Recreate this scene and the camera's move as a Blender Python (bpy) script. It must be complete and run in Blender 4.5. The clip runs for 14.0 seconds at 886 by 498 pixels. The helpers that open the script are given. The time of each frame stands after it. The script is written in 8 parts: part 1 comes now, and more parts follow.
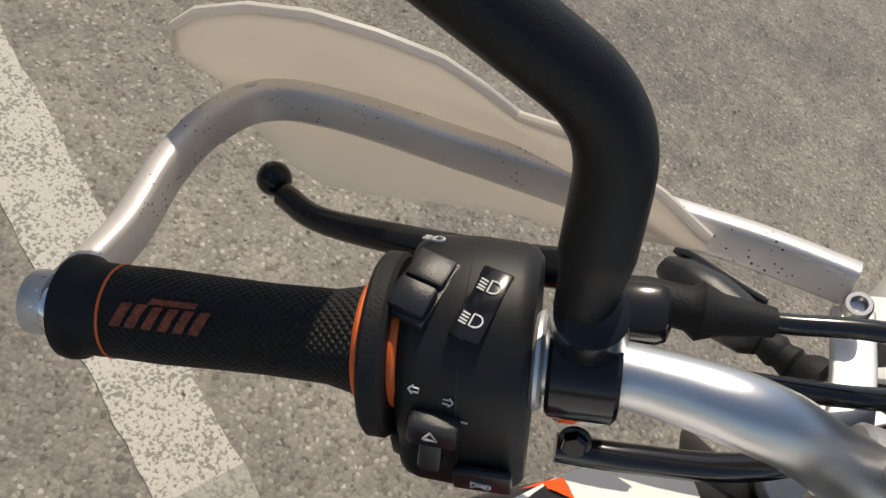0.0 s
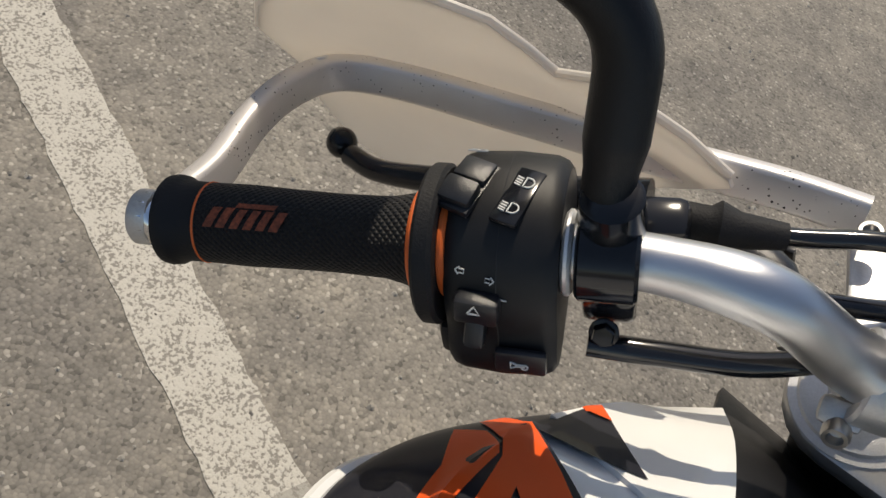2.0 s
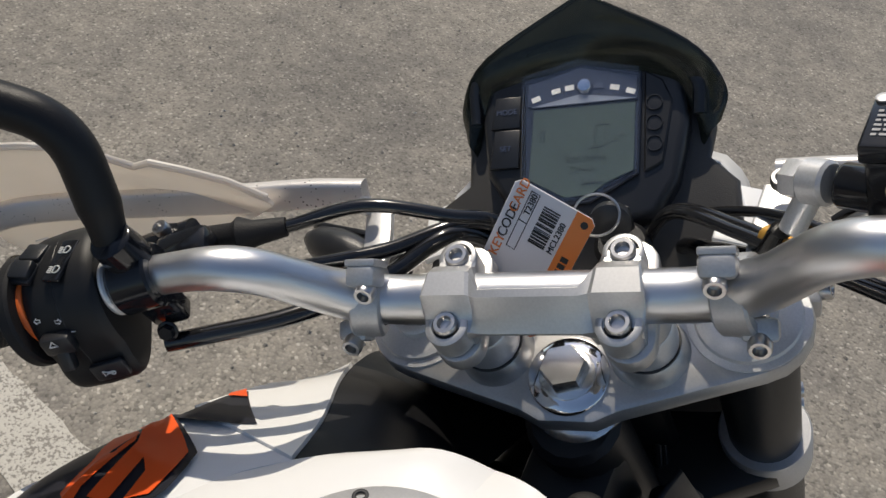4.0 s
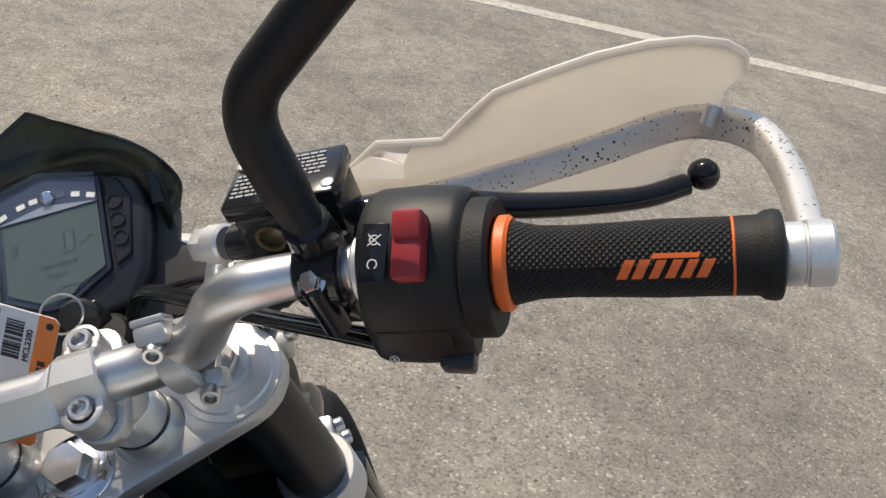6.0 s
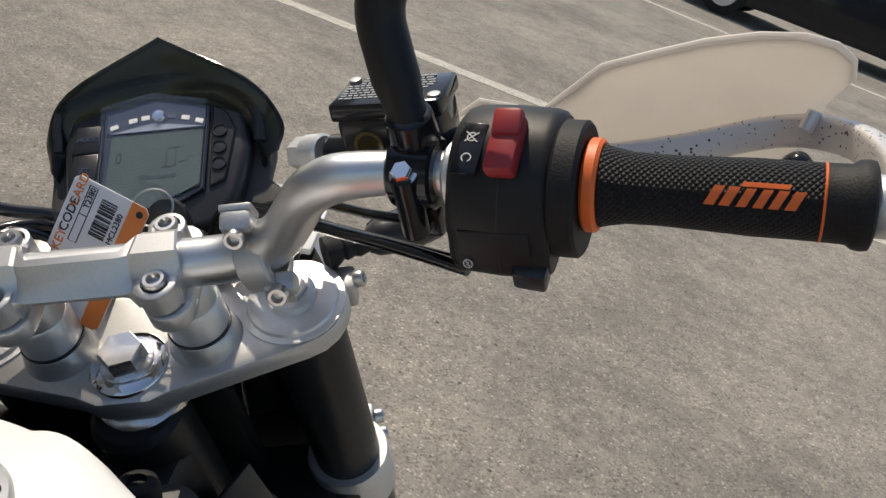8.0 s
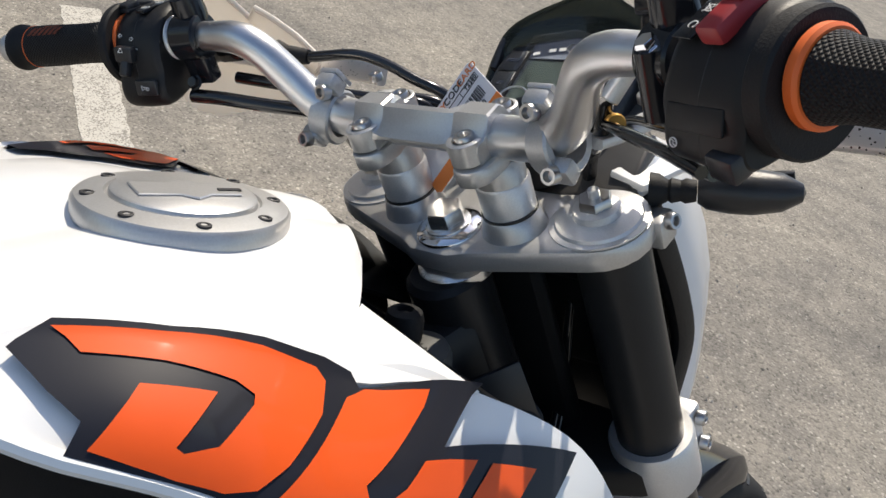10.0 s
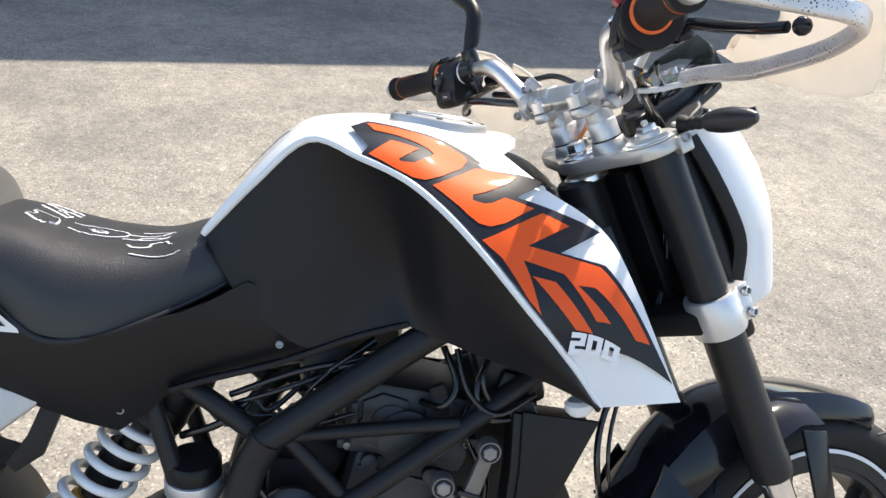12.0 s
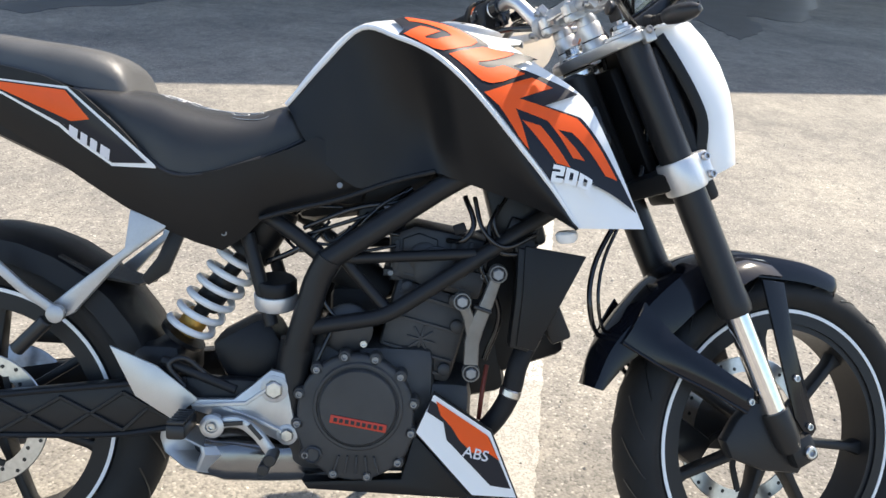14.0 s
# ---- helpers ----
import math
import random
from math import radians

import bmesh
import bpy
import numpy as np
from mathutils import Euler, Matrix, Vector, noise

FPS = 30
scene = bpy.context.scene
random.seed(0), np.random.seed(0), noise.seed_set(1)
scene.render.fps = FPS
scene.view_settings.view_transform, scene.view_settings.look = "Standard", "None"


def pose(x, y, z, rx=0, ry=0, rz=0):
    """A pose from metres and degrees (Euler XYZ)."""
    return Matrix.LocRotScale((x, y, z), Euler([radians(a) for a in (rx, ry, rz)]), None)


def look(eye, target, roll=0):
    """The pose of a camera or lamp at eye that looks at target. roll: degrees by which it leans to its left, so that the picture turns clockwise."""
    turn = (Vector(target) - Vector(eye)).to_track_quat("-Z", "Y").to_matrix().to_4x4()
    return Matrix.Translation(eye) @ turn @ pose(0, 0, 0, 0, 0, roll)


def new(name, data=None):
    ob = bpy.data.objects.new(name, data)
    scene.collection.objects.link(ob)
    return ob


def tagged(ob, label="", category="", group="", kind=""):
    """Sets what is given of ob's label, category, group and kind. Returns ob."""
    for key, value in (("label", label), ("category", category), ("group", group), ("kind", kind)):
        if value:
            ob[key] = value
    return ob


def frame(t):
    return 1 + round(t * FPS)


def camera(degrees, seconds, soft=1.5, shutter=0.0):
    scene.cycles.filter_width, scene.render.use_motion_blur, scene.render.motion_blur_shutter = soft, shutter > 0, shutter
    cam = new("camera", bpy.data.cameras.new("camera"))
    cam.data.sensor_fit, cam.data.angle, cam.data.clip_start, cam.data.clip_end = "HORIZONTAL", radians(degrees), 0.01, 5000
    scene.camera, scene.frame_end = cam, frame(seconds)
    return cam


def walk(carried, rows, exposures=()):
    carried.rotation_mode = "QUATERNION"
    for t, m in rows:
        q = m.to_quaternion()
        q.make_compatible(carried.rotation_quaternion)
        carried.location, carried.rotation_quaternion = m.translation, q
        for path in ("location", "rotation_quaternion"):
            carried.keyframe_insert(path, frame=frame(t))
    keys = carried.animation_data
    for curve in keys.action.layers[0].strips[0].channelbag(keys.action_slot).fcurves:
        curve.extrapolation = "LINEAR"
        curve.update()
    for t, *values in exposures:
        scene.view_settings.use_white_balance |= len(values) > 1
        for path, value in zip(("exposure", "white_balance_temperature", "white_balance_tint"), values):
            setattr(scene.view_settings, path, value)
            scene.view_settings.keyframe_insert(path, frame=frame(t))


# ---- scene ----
EXPOSURES = [(t, stops, k, 10) for t, stops, k in ((0, -0.38, 7050), (2, -0.45, 7050), (3, -0.58, 6900), (4.2, -0.52, 6700), (6.3, -0.02, 6950), (7, -0.05, 6950), (8, -0.28, 6950), (8.5, -0.22, 6900), (9.2, -0.38, 6750), (11.3, 0.80, 6700), (14, 0.92, 6650))]
cam = camera(53.82, 14.0)
PATH = [
    (0, (-0.2089, -0.2936, 1.1463), (-0.4130, 0.3127, 0.3776), 33.92),
    (0.5, (-0.2123, -0.3078, 1.1435), (-0.4491, 0.3010, 0.3863), 32.82),
    (1, (-0.2108, -0.3216, 1.1424), (-0.4571, 0.2884, 0.3893), 33.32),
    (1.5, (-0.1877, -0.3294, 1.1427), (-0.4681, 0.2711, 0.3939), 30.64),
    (2, (-0.1505, -0.3405, 1.1494), (-0.4578, 0.2477, 0.4013), 27.21),
    (2.5, (-0.1141, -0.3384, 1.1687), (-0.4369, 0.2438, 0.4225), 23.60),
    (3, (-0.0649, -0.3257, 1.1915), (-0.3943, 0.2654, 0.4553), 19.37),
    (3.5, (-0.0001, -0.3047, 1.2234), (-0.3338, 0.3095, 0.5082), 13.45),
    (4, (0.0675, -0.3306, 1.2718), (-0.2448, 0.3429, 0.6017), 10.00),
    (4.2, (0.0882, -0.3339, 1.2904), (-0.1992, 0.3705, 0.6413), 9.10),
    (6.3, (0.1940, -0.3510, 1.3146), (0.2244, 0.5089, 0.8052), 13.25),
    (6.5, (0.1981, -0.3564, 1.3086), (0.2293, 0.5097, 0.8098), 14.20),
    (7, (0.2063, -0.3809, 1.2963), (0.2337, 0.4969, 0.8181), 16.47),
    (7.5, (0.2106, -0.4188, 1.2761), (0.1977, 0.4702, 0.8183), 18.42),
    (8, (0.2039, -0.3974, 1.2357), (0.1110, 0.5002, 0.8047), 19.77),
    (8.5, (0.2089, -0.3585, 1.2101), (-0.0018, 0.5176, 0.7765), 20.37),
    (9, (0.2433, -0.3247, 1.1966), (-0.1294, 0.4645, 0.7086), 19.17),
    (9.2, (0.2629, -0.3388, 1.1967), (-0.1721, 0.4126, 0.7005), 19.01),
    (11.3, (0.7499, -0.3037, 1.2398), (-0.0605, -0.0757, 0.7000), 11.18),
    (11.5, (0.8116, -0.2951, 1.2553), (-0.0195, -0.1006, 0.7343), 9.49),
    (12, (1.0418, -0.3258, 1.2555), (0.1575, -0.1766, 0.8131), 7.51),
    (12.5, (1.2129, -0.3121, 1.2471), (0.3008, -0.2037, 0.8518), 5.01),
    (13, (1.3177, -0.2287, 1.2193), (0.3933, -0.1676, 0.8428), 3.44),
    (13.5, (1.3921, -0.1855, 1.1857), (0.4651, -0.1569, 0.8117), 4.09),
    (14, (1.4659, -0.2359, 1.1438), (0.5468, -0.2012, 0.7513), 4.90),
]
walk(cam, [(t, look(eye, target, roll)) for t, eye, target, roll in PATH], EXPOSURES)

# ---- light ----
SUN_DIR = Vector((-0.797, 0.605, 0.0)).normalized() * math.cos(radians(53)) + Vector((0, 0, math.sin(radians(53))))
sun = new("sun", bpy.data.lights.new("sun", "SUN"))
sun.data.energy, sun.data.angle, sun.data.color = 4.7, radians(0.55), (1.0, 0.92, 0.79)
sun.matrix_world = look(SUN_DIR * 30, (0, 0, 0))
world = bpy.data.worlds.new("sky")
scene.world = world
world.use_nodes = True
sky = world.node_tree.nodes.new("ShaderNodeTexSky")
sky.sky_type, sky.sun_disc = "NISHITA", False
sky.sun_elevation, sky.sun_rotation = radians(53), math.atan2(SUN_DIR.x, SUN_DIR.y)
world.node_tree.links.new(sky.outputs[0], world.node_tree.nodes["Background"].inputs[0])
world.node_tree.nodes["Background"].inputs[1].default_value = 0.158


# ---- materials ----
def node_mat(name, colour, rough=0.5, metal=0.0, grain=0.0, grain_scale=200.0, bump=0.0, bump_scale=400.0, stain=0.0,
             stain_scale=6.0, coat=0.0, rough_var=0.0, random_tint=0.0):
    """A principled material with variation at two scales (object coordinates, in metres) and a fine relief."""
    m = bpy.data.materials.new(name)
    m.use_nodes = True
    nt = m.node_tree
    bs = nt.nodes["Principled BSDF"]
    bs.inputs["Roughness"].default_value, bs.inputs["Metallic"].default_value = rough, metal
    bs.inputs["Coat Weight"].default_value, bs.inputs["Coat Roughness"].default_value = coat, 0.05
    bs.inputs["Base Color"].default_value = (*colour, 1)
    tc = nt.nodes.new("ShaderNodeTexCoord")

    def noise_tex(scale, detail=4.0):
        n = nt.nodes.new("ShaderNodeTexNoise")
        n.inputs["Scale"].default_value, n.inputs["Detail"].default_value = scale, detail
        nt.links.new(tc.outputs["Object"], n.inputs["Vector"])
        return n

    last = None
    for amount, scale in ((grain, grain_scale), (stain, stain_scale)):
        if amount:
            n = noise_tex(scale)
            r = nt.nodes.new("ShaderNodeMapRange")
            r.inputs[1].default_value, r.inputs[2].default_value = 0.3, 0.7
            r.inputs[3].default_value, r.inputs[4].default_value = 1 - amount, 1 + amount
            nt.links.new(n.outputs[0], r.inputs[0])
            mix = nt.nodes.new("ShaderNodeMix")
            mix.data_type, mix.blend_type = "RGBA", "MULTIPLY"
            mix.inputs[0].default_value = 1
            if last is None:
                mix.inputs[6].default_value = (*colour, 1)
            else:
                nt.links.new(last, mix.inputs[6])
            nt.links.new(r.outputs[0], mix.inputs[7])
            last = mix.outputs[2]
    if last is not None:
        nt.links.new(last, bs.inputs["Base Color"])
    if rough_var:
        n = noise_tex(stain_scale * 3)
        r = nt.nodes.new("ShaderNodeMapRange")
        r.inputs[3].default_value, r.inputs[4].default_value = max(0.02, rough - rough_var), rough + rough_var
        nt.links.new(n.outputs[0], r.inputs[0])
        nt.links.new(r.outputs[0], bs.inputs["Roughness"])
    if bump:
        n = noise_tex(bump_scale, 3.0)
        b = nt.nodes.new("ShaderNodeBump")
        b.inputs["Strength"].default_value, b.inputs["Distance"].default_value = bump, 0.001
        nt.links.new(n.outputs[0], b.inputs["Height"])
        nt.links.new(b.outputs[0], bs.inputs["Normal"])
    return m


WHITE = node_mat("white_plastic", (0.87, 0.87, 0.86), 0.28, coat=0.5, stain=0.02, stain_scale=12)
ORANGE = node_mat("orange_decal", (0.86, 0.105, 0.016), 0.50, coat=0.30, stain=0.04, stain_scale=20)
# worn print, its orange also darkened for the shade over the left grip
GRIP_ORANGE = node_mat("shaded_worn_print", (0.23, 0.050, 0.018), 0.6, grain=0.5, grain_scale=700, stain=0.2, stain_scale=60)
ORANGE_RUBBER = node_mat("orange_rubber", (0.85, 0.16, 0.03), 0.5, stain=0.05, stain_scale=40)
NAVY = node_mat("dark_decal", (0.016, 0.017, 0.024), 0.45, coat=0.30, stain=0.05, stain_scale=20)
for decal_mat in (ORANGE, NAVY):
    decal_mat.node_tree.nodes["Principled BSDF"].inputs["Specular IOR Level"].default_value = 0.12
GREY_DECAL = node_mat("grey_decal", (0.20, 0.21, 0.25), 0.3, coat=0.4, stain=0.04, stain_scale=20)
BLACK = node_mat("black_plastic", (0.009, 0.009, 0.010), 0.40, bump=0.22, bump_scale=1500, stain=0.1, stain_scale=10, rough_var=0.06)
GLOSS_BLACK = node_mat("gloss_black", (0.012, 0.013, 0.016), 0.14, coat=0.12, stain=0.1, stain_scale=15)
RUBBER = node_mat("grip_rubber", (0.013, 0.013, 0.014), 0.62, bump=0.3, bump_scale=900, stain=0.12, stain_scale=30)
TYRE = node_mat("tyre_rubber", (0.017, 0.017, 0.017), 0.72, bump=0.3, bump_scale=600, stain=0.2, stain_scale=14)
VINYL = node_mat("seat_vinyl", (0.030, 0.029, 0.028), 0.36, bump=0.5, bump_scale=700, stain=0.1, stain_scale=9)
ALU = node_mat("aluminium", (0.70, 0.70, 0.70), 0.36, 0.6, grain=0.06, grain_scale=900, stain=0.05, stain_scale=15, bump=0.15, bump_scale=1800)
CAST = node_mat("cast_aluminium", (0.56, 0.555, 0.545), 0.36, 0.70, grain=0.05, grain_scale=700, stain=0.06, stain_scale=20, bump=0.04, bump_scale=1400)
DULL_CAST = node_mat("dull_cast", (0.50, 0.50, 0.50), 0.40, 0.6, grain=0.06, grain_scale=700, stain=0.08, stain_scale=20, bump=0.15, bump_scale=1400)
BOLT_GREY = node_mat("dull_bolt", (0.26, 0.26, 0.265), 0.42, 0.7, stain=0.15, stain_scale=60)
BAR_ALU = node_mat("bar_aluminium", (0.66, 0.66, 0.67), 0.34, 1.0, stain=0.05, stain_scale=18, bump=0.12, bump_scale=2500)
CHROME = node_mat("chrome", (0.78, 0.78, 0.80), 0.09, 1.0, stain=0.04, stain_scale=60)
STEEL = node_mat("bolt_steel", (0.55, 0.54, 0.53), 0.28, 1.0, stain=0.1, stain_scale=120)
ENGINE = node_mat("engine_grey", (0.060, 0.060, 0.061), 0.42, 0.35, bump=0.4, bump_scale=800, stain=0.15, stain_scale=14)
FRAME = node_mat("frame_black", (0.016, 0.016, 0.017), 0.38, bump=0.2, bump_scale=900, stain=0.1, stain_scale=10)
FORK_BLACK = node_mat("fork_black", (0.030, 0.030, 0.031), 0.35, 0.4, stain=0.1, stain_scale=8, bump=0.15, bump_scale=900)
MOUNT = node_mat("mount_cast", (0.20, 0.195, 0.185), 0.42, 0.6, stain=0.12, stain_scale=40, bump=0.2, bump_scale=1200)
PEDAL = node_mat("pedal_alloy", (0.52, 0.52, 0.52), 0.34, 0.7, stain=0.1, stain_scale=30, bump=0.12, bump_scale=1200)
CABLE = node_mat("cable_black", (0.016, 0.016, 0.017), 0.35)
FENDER = node_mat("fender_black", (0.007, 0.008, 0.012), 0.10, coat=0.12, stain=0.1, stain_scale=15)
for m in (BLACK, RUBBER, TYRE, FRAME, FORK_BLACK, ENGINE, GLOSS_BLACK, FENDER):
    m.node_tree.nodes["Principled BSDF"].inputs["Specular IOR Level"].default_value = 0.30


# ---- mesh helpers ----
def part(name, bm, material, parent, label="", smooth=40):
    """Links a bmesh as one mesh object under a thing or a part."""
    me = bpy.data.meshes.new(name)
    bmesh.ops.recalc_face_normals(bm, faces=bm.faces)
    bm.to_mesh(me)
    bm.free()
    for m in material if isinstance(material, (list, tuple)) else [material]:
        me.materials.append(m)
    if smooth:
        me.shade_smooth()
        me.set_sharp_from_angle(angle=radians(smooth))
    ob = new(name, me)
    ob.parent = parent
    if label:
        tagged(ob, label)
    return ob


def empty(name, m, label, category, group="", kind=""):
    ob = new(name)
    ob.empty_display_size = 0.1
    ob.matrix_world = m
    return tagged(ob, label, category, group, kind)


def smooth_path(points, steps=6):
    """A Catmull-Rom line through the points."""
    p = [Vector(q) for q in points]
    p = [2 * p[0] - p[1]] + p + [2 * p[-1] - p[-2]]
    out = []
    for i in range(1, len(p) - 2):
        a, b, c, d = p[i - 1:i + 3]
        for k in range(steps):
            t = k / steps
            out.append(0.5 * (2 * b + (c - a) * t + (2 * a - 5 * b + 4 * c - d) * t * t + (3 * b - a - 3 * c + d) * t ** 3))
    return out + [p[-2]]


def fillet_path(points, radius, steps=6):
    """A line with rounded corners."""
    p = [Vector(q) for q in points]
    out = [p[0]]
    for a, b, c in zip(p, p[1:], p[2:]):
        u, v = a - b, c - b
        r = min(radius, u.length * 0.48, v.length * 0.48)
        s, e = b + u.normalized() * r, b + v.normalized() * r
        for k in range(steps + 1):
            t = k / steps
            out.append((1 - t) ** 2 * s + 2 * t * (1 - t) * b + t * t * e)
    return out + [p[-1]]


def sweep(path, section, closed=False, scale=None, up=(0, 0, 1), cap=True):
    """Sweeps a closed 2D section (u sideways, v up) along a line, with a scale for each point."""
    bm = bmesh.new()
    path = [Vector(p) for p in path]
    n, rings, side = len(path), [], None
    for i, p in enumerate(path):
        if closed:
            t = path[(i + 1) % n] - path[i - 1]
        else:
            t = path[min(i + 1, n - 1)] - path[max(i - 1, 0)]
        t.normalize()
        if side is None:
            side = t.cross(Vector(up))
            if side.length < 1e-4:
                side = t.cross(Vector((1, 0, 0)))
        side = (side - t * side.dot(t)).normalized()
        top = side.cross(t)
        k = scale[i] if scale else 1.0
        ku, kv = k if isinstance(k, tuple) else (k, k)
        rings.append([bm.verts.new(p + side * (u * ku) + top * (v * kv)) for u, v in section])
    m = len(section)
    for i in range(n if closed else n - 1):
        a, b = rings[i], rings[(i + 1) % n]
        for j in range(m):
            bm.faces.new((a[j], a[(j + 1) % m], b[(j + 1) % m], b[j]))
    if cap and not closed:
        bm.faces.new(rings[0]), bm.faces.new(rings[-1])
    return bm


def circle(r, n=16):
    return [(r * math.cos(2 * math.pi * k / n), r * math.sin(2 * math.pi * k / n)) for k in range(n)]


def rounded(w, h, r, n=3):
    """A rounded rectangle, as a section."""
    out = []
    for cx, cy, a0 in ((w / 2 - r, h / 2 - r, 0), (-w / 2 + r, h / 2 - r, 90), (-w / 2 + r, -h / 2 + r, 180), (w / 2 - r, -h / 2 + r, 270)):
        for k in range(n + 1):
            a = radians(a0 + 90 * k / n)
            out.append((cx + r * math.cos(a), cy + r * math.sin(a)))
    return out


def tube(path, r, n=14, **kw):
    if isinstance(r, (list, tuple)):
        return sweep(path, circle(1, n), scale=list(r), **kw)
    return sweep(path, circle(r, n), **kw)


def axis_frame(a, b):
    """A frame at a whose z axis points to b."""
    a, b = Vector(a), Vector(b)
    return Matrix.Translation(a) @ (b - a).to_track_quat("Z", "Y").to_matrix().to_4x4()


def lathe(profile, m=None, n=24):
    """Turns (radius, height) pairs round the z axis of m; the ends are closed."""
    bm = bmesh.new()
    rings = [[bm.verts.new((r * math.cos(2 * math.pi * k / n), r * math.sin(2 * math.pi * k / n), z)) for k in range(n)] for r, z in profile]
    for a, b in zip(rings, rings[1:]):
        for k in range(n):
            bm.faces.new((a[k], a[(k + 1) % n], b[(k + 1) % n], b[k]))
    bm.faces.new(rings[0]), bm.faces.new(rings[-1])
    if m is not None:
        bm.transform(m)
    return bm


def rod(a, b, r, n=16, bevel=0.15):
    """A round bar between two points with softened ends."""
    L, e = (Vector(b) - Vector(a)).length, r * bevel
    return lathe([(r - e, 0), (r, e), (r, L - e), (r - e, L)], axis_frame(a, b), n)


def box(size, m=None, bevel=0.0, seg=2):
    bm = bmesh.new()
    bmesh.ops.create_cube(bm, size=1)
    bmesh.ops.scale(bm, vec=size, verts=bm.verts)
    if bevel:
        bmesh.ops.bevel(bm, geom=list(bm.edges), offset=bevel, segments=seg, affect="EDGES", profile=0.5)
    if m is not None:
        bm.transform(m)
    return bm


def plate(outline, thick, m=None, bevel=0.0, seg=2, dz=0.0):
    """A flat outline (x, y) with a thickness along z, from dz up, and bevelled rims."""
    bm = bmesh.new()
    low = [bm.verts.new((x, y, dz)) for x, y in outline]
    high = [bm.verts.new((x, y, dz + thick)) for x, y in outline]
    n = len(outline)
    bm.faces.new(low), bm.faces.new(high)
    for i in range(n):
        bm.faces.new((low[i], low[(i + 1) % n], high[(i + 1) % n], high[i]))
    bmesh.ops.recalc_face_normals(bm, faces=bm.faces)
    if bevel:
        rims = [e for e in bm.edges if abs(e.verts[0].co.z - e.verts[1].co.z) < 1e-6]
        bmesh.ops.bevel(bm, geom=rims, offset=bevel, segments=seg, affect="EDGES", profile=0.5)
    if m is not None:
        bm.transform(m)
    return bm


def grid_mesh(rows, closed=False, cap=False):
    """A skin through rows of points that all have one length."""
    bm = bmesh.new()
    vs = [[bm.verts.new(p) for p in row] for row in rows]
    for a, b in zip(vs, vs[1:]):
        n = len(a)
        for k in range(n if closed else n - 1):
            bm.faces.new((a[k], a[(k + 1) % n], b[(k + 1) % n], b[k]))
    if cap:
        bm.faces.new(vs[0]), bm.faces.new(vs[-1])
    return bm


def joined(*bms):
    out = bmesh.new()
    for b in bms:
        me = bpy.data.meshes.new("tmp")
        b.to_mesh(me)
        b.free()
        out.from_mesh(me)
        bpy.data.meshes.remove(me)
    return out


def moved(bm, m):
    bm.transform(m)
    return bm


def mirrored(points):
    return [(-x, y, z) for x, y, z in points]


def thicken(bm, t):
    """Gives an open skin a thickness along its normals."""
    bmesh.ops.recalc_face_normals(bm, faces=bm.faces)
    bmesh.ops.solidify(bm, geom=list(bm.faces), thickness=t)
    return bm


# ---- frames ----
# The machine leans on its side stand; its own frame has its origin on the steering stem's nut, x right, y ahead, z up.
LEAN = Matrix(((0.96008, 0.0, -0.27971, 0), (-0.009, 0.99948, -0.03088, 0), (0.27956, 0.03216, 0.95959, 0.8972), (0, 0, 0, 1)))
# The fork's frame: z along the steering axis (25 degrees of rake), turned 17 degrees to the left.
FORK = pose(0, 0, 0, 25) @ pose(0, 0, 0, 0, 0, 17)


# ---- more materials ----
def knurl_mat():
    """Grip rubber with a fine diamond relief round the local z axis."""
    m = node_mat("knurled_rubber", (0.014, 0.014, 0.015), 0.6, stain=0.15, stain_scale=40)
    nt = m.node_tree
    tc, sp = nt.nodes.new("ShaderNodeTexCoord"), nt.nodes.new("ShaderNodeSeparateXYZ")
    nt.links.new(tc.outputs["Object"], sp.inputs[0])

    def op(kind, a, b=None):
        n = nt.nodes.new("ShaderNodeMath")
        n.operation = kind
        for i, v in enumerate((a, b)):
            if v is not None:
                if isinstance(v, (int, float)):
                    n.inputs[i].default_value = v
                else:
                    nt.links.new(v, n.inputs[i])
        return n.outputs[0]

    ang = op("MULTIPLY", op("ARCTAN2", sp.outputs[1], sp.outputs[0]), 17.0)
    along = op("MULTIPLY", sp.outputs[2], 1080.0)
    h = op("MULTIPLY", op("ABSOLUTE", op("SINE", op("ADD", ang, along))), op("ABSOLUTE", op("SINE", op("SUBTRACT", ang, along))))
    b = nt.nodes.new("ShaderNodeBump")
    b.inputs["Strength"].default_value, b.inputs["Distance"].default_value = 0.9, 0.0012
    nt.links.new(h, b.inputs["Height"])
    nt.links.new(b.outputs[0], nt.nodes["Principled BSDF"].inputs["Normal"])
    return m


def glass_mat(name, colour, rough=0.02):
    m = bpy.data.materials.new(name)
    m.use_nodes = True
    bs = m.node_tree.nodes["Principled BSDF"]
    bs.inputs["Base Color"].default_value = (*colour, 1)
    bs.inputs["Transmission Weight"].default_value, bs.inputs["Roughness"].default_value = 1.0, rough
    bs.inputs["IOR"].default_value = 1.45
    return m


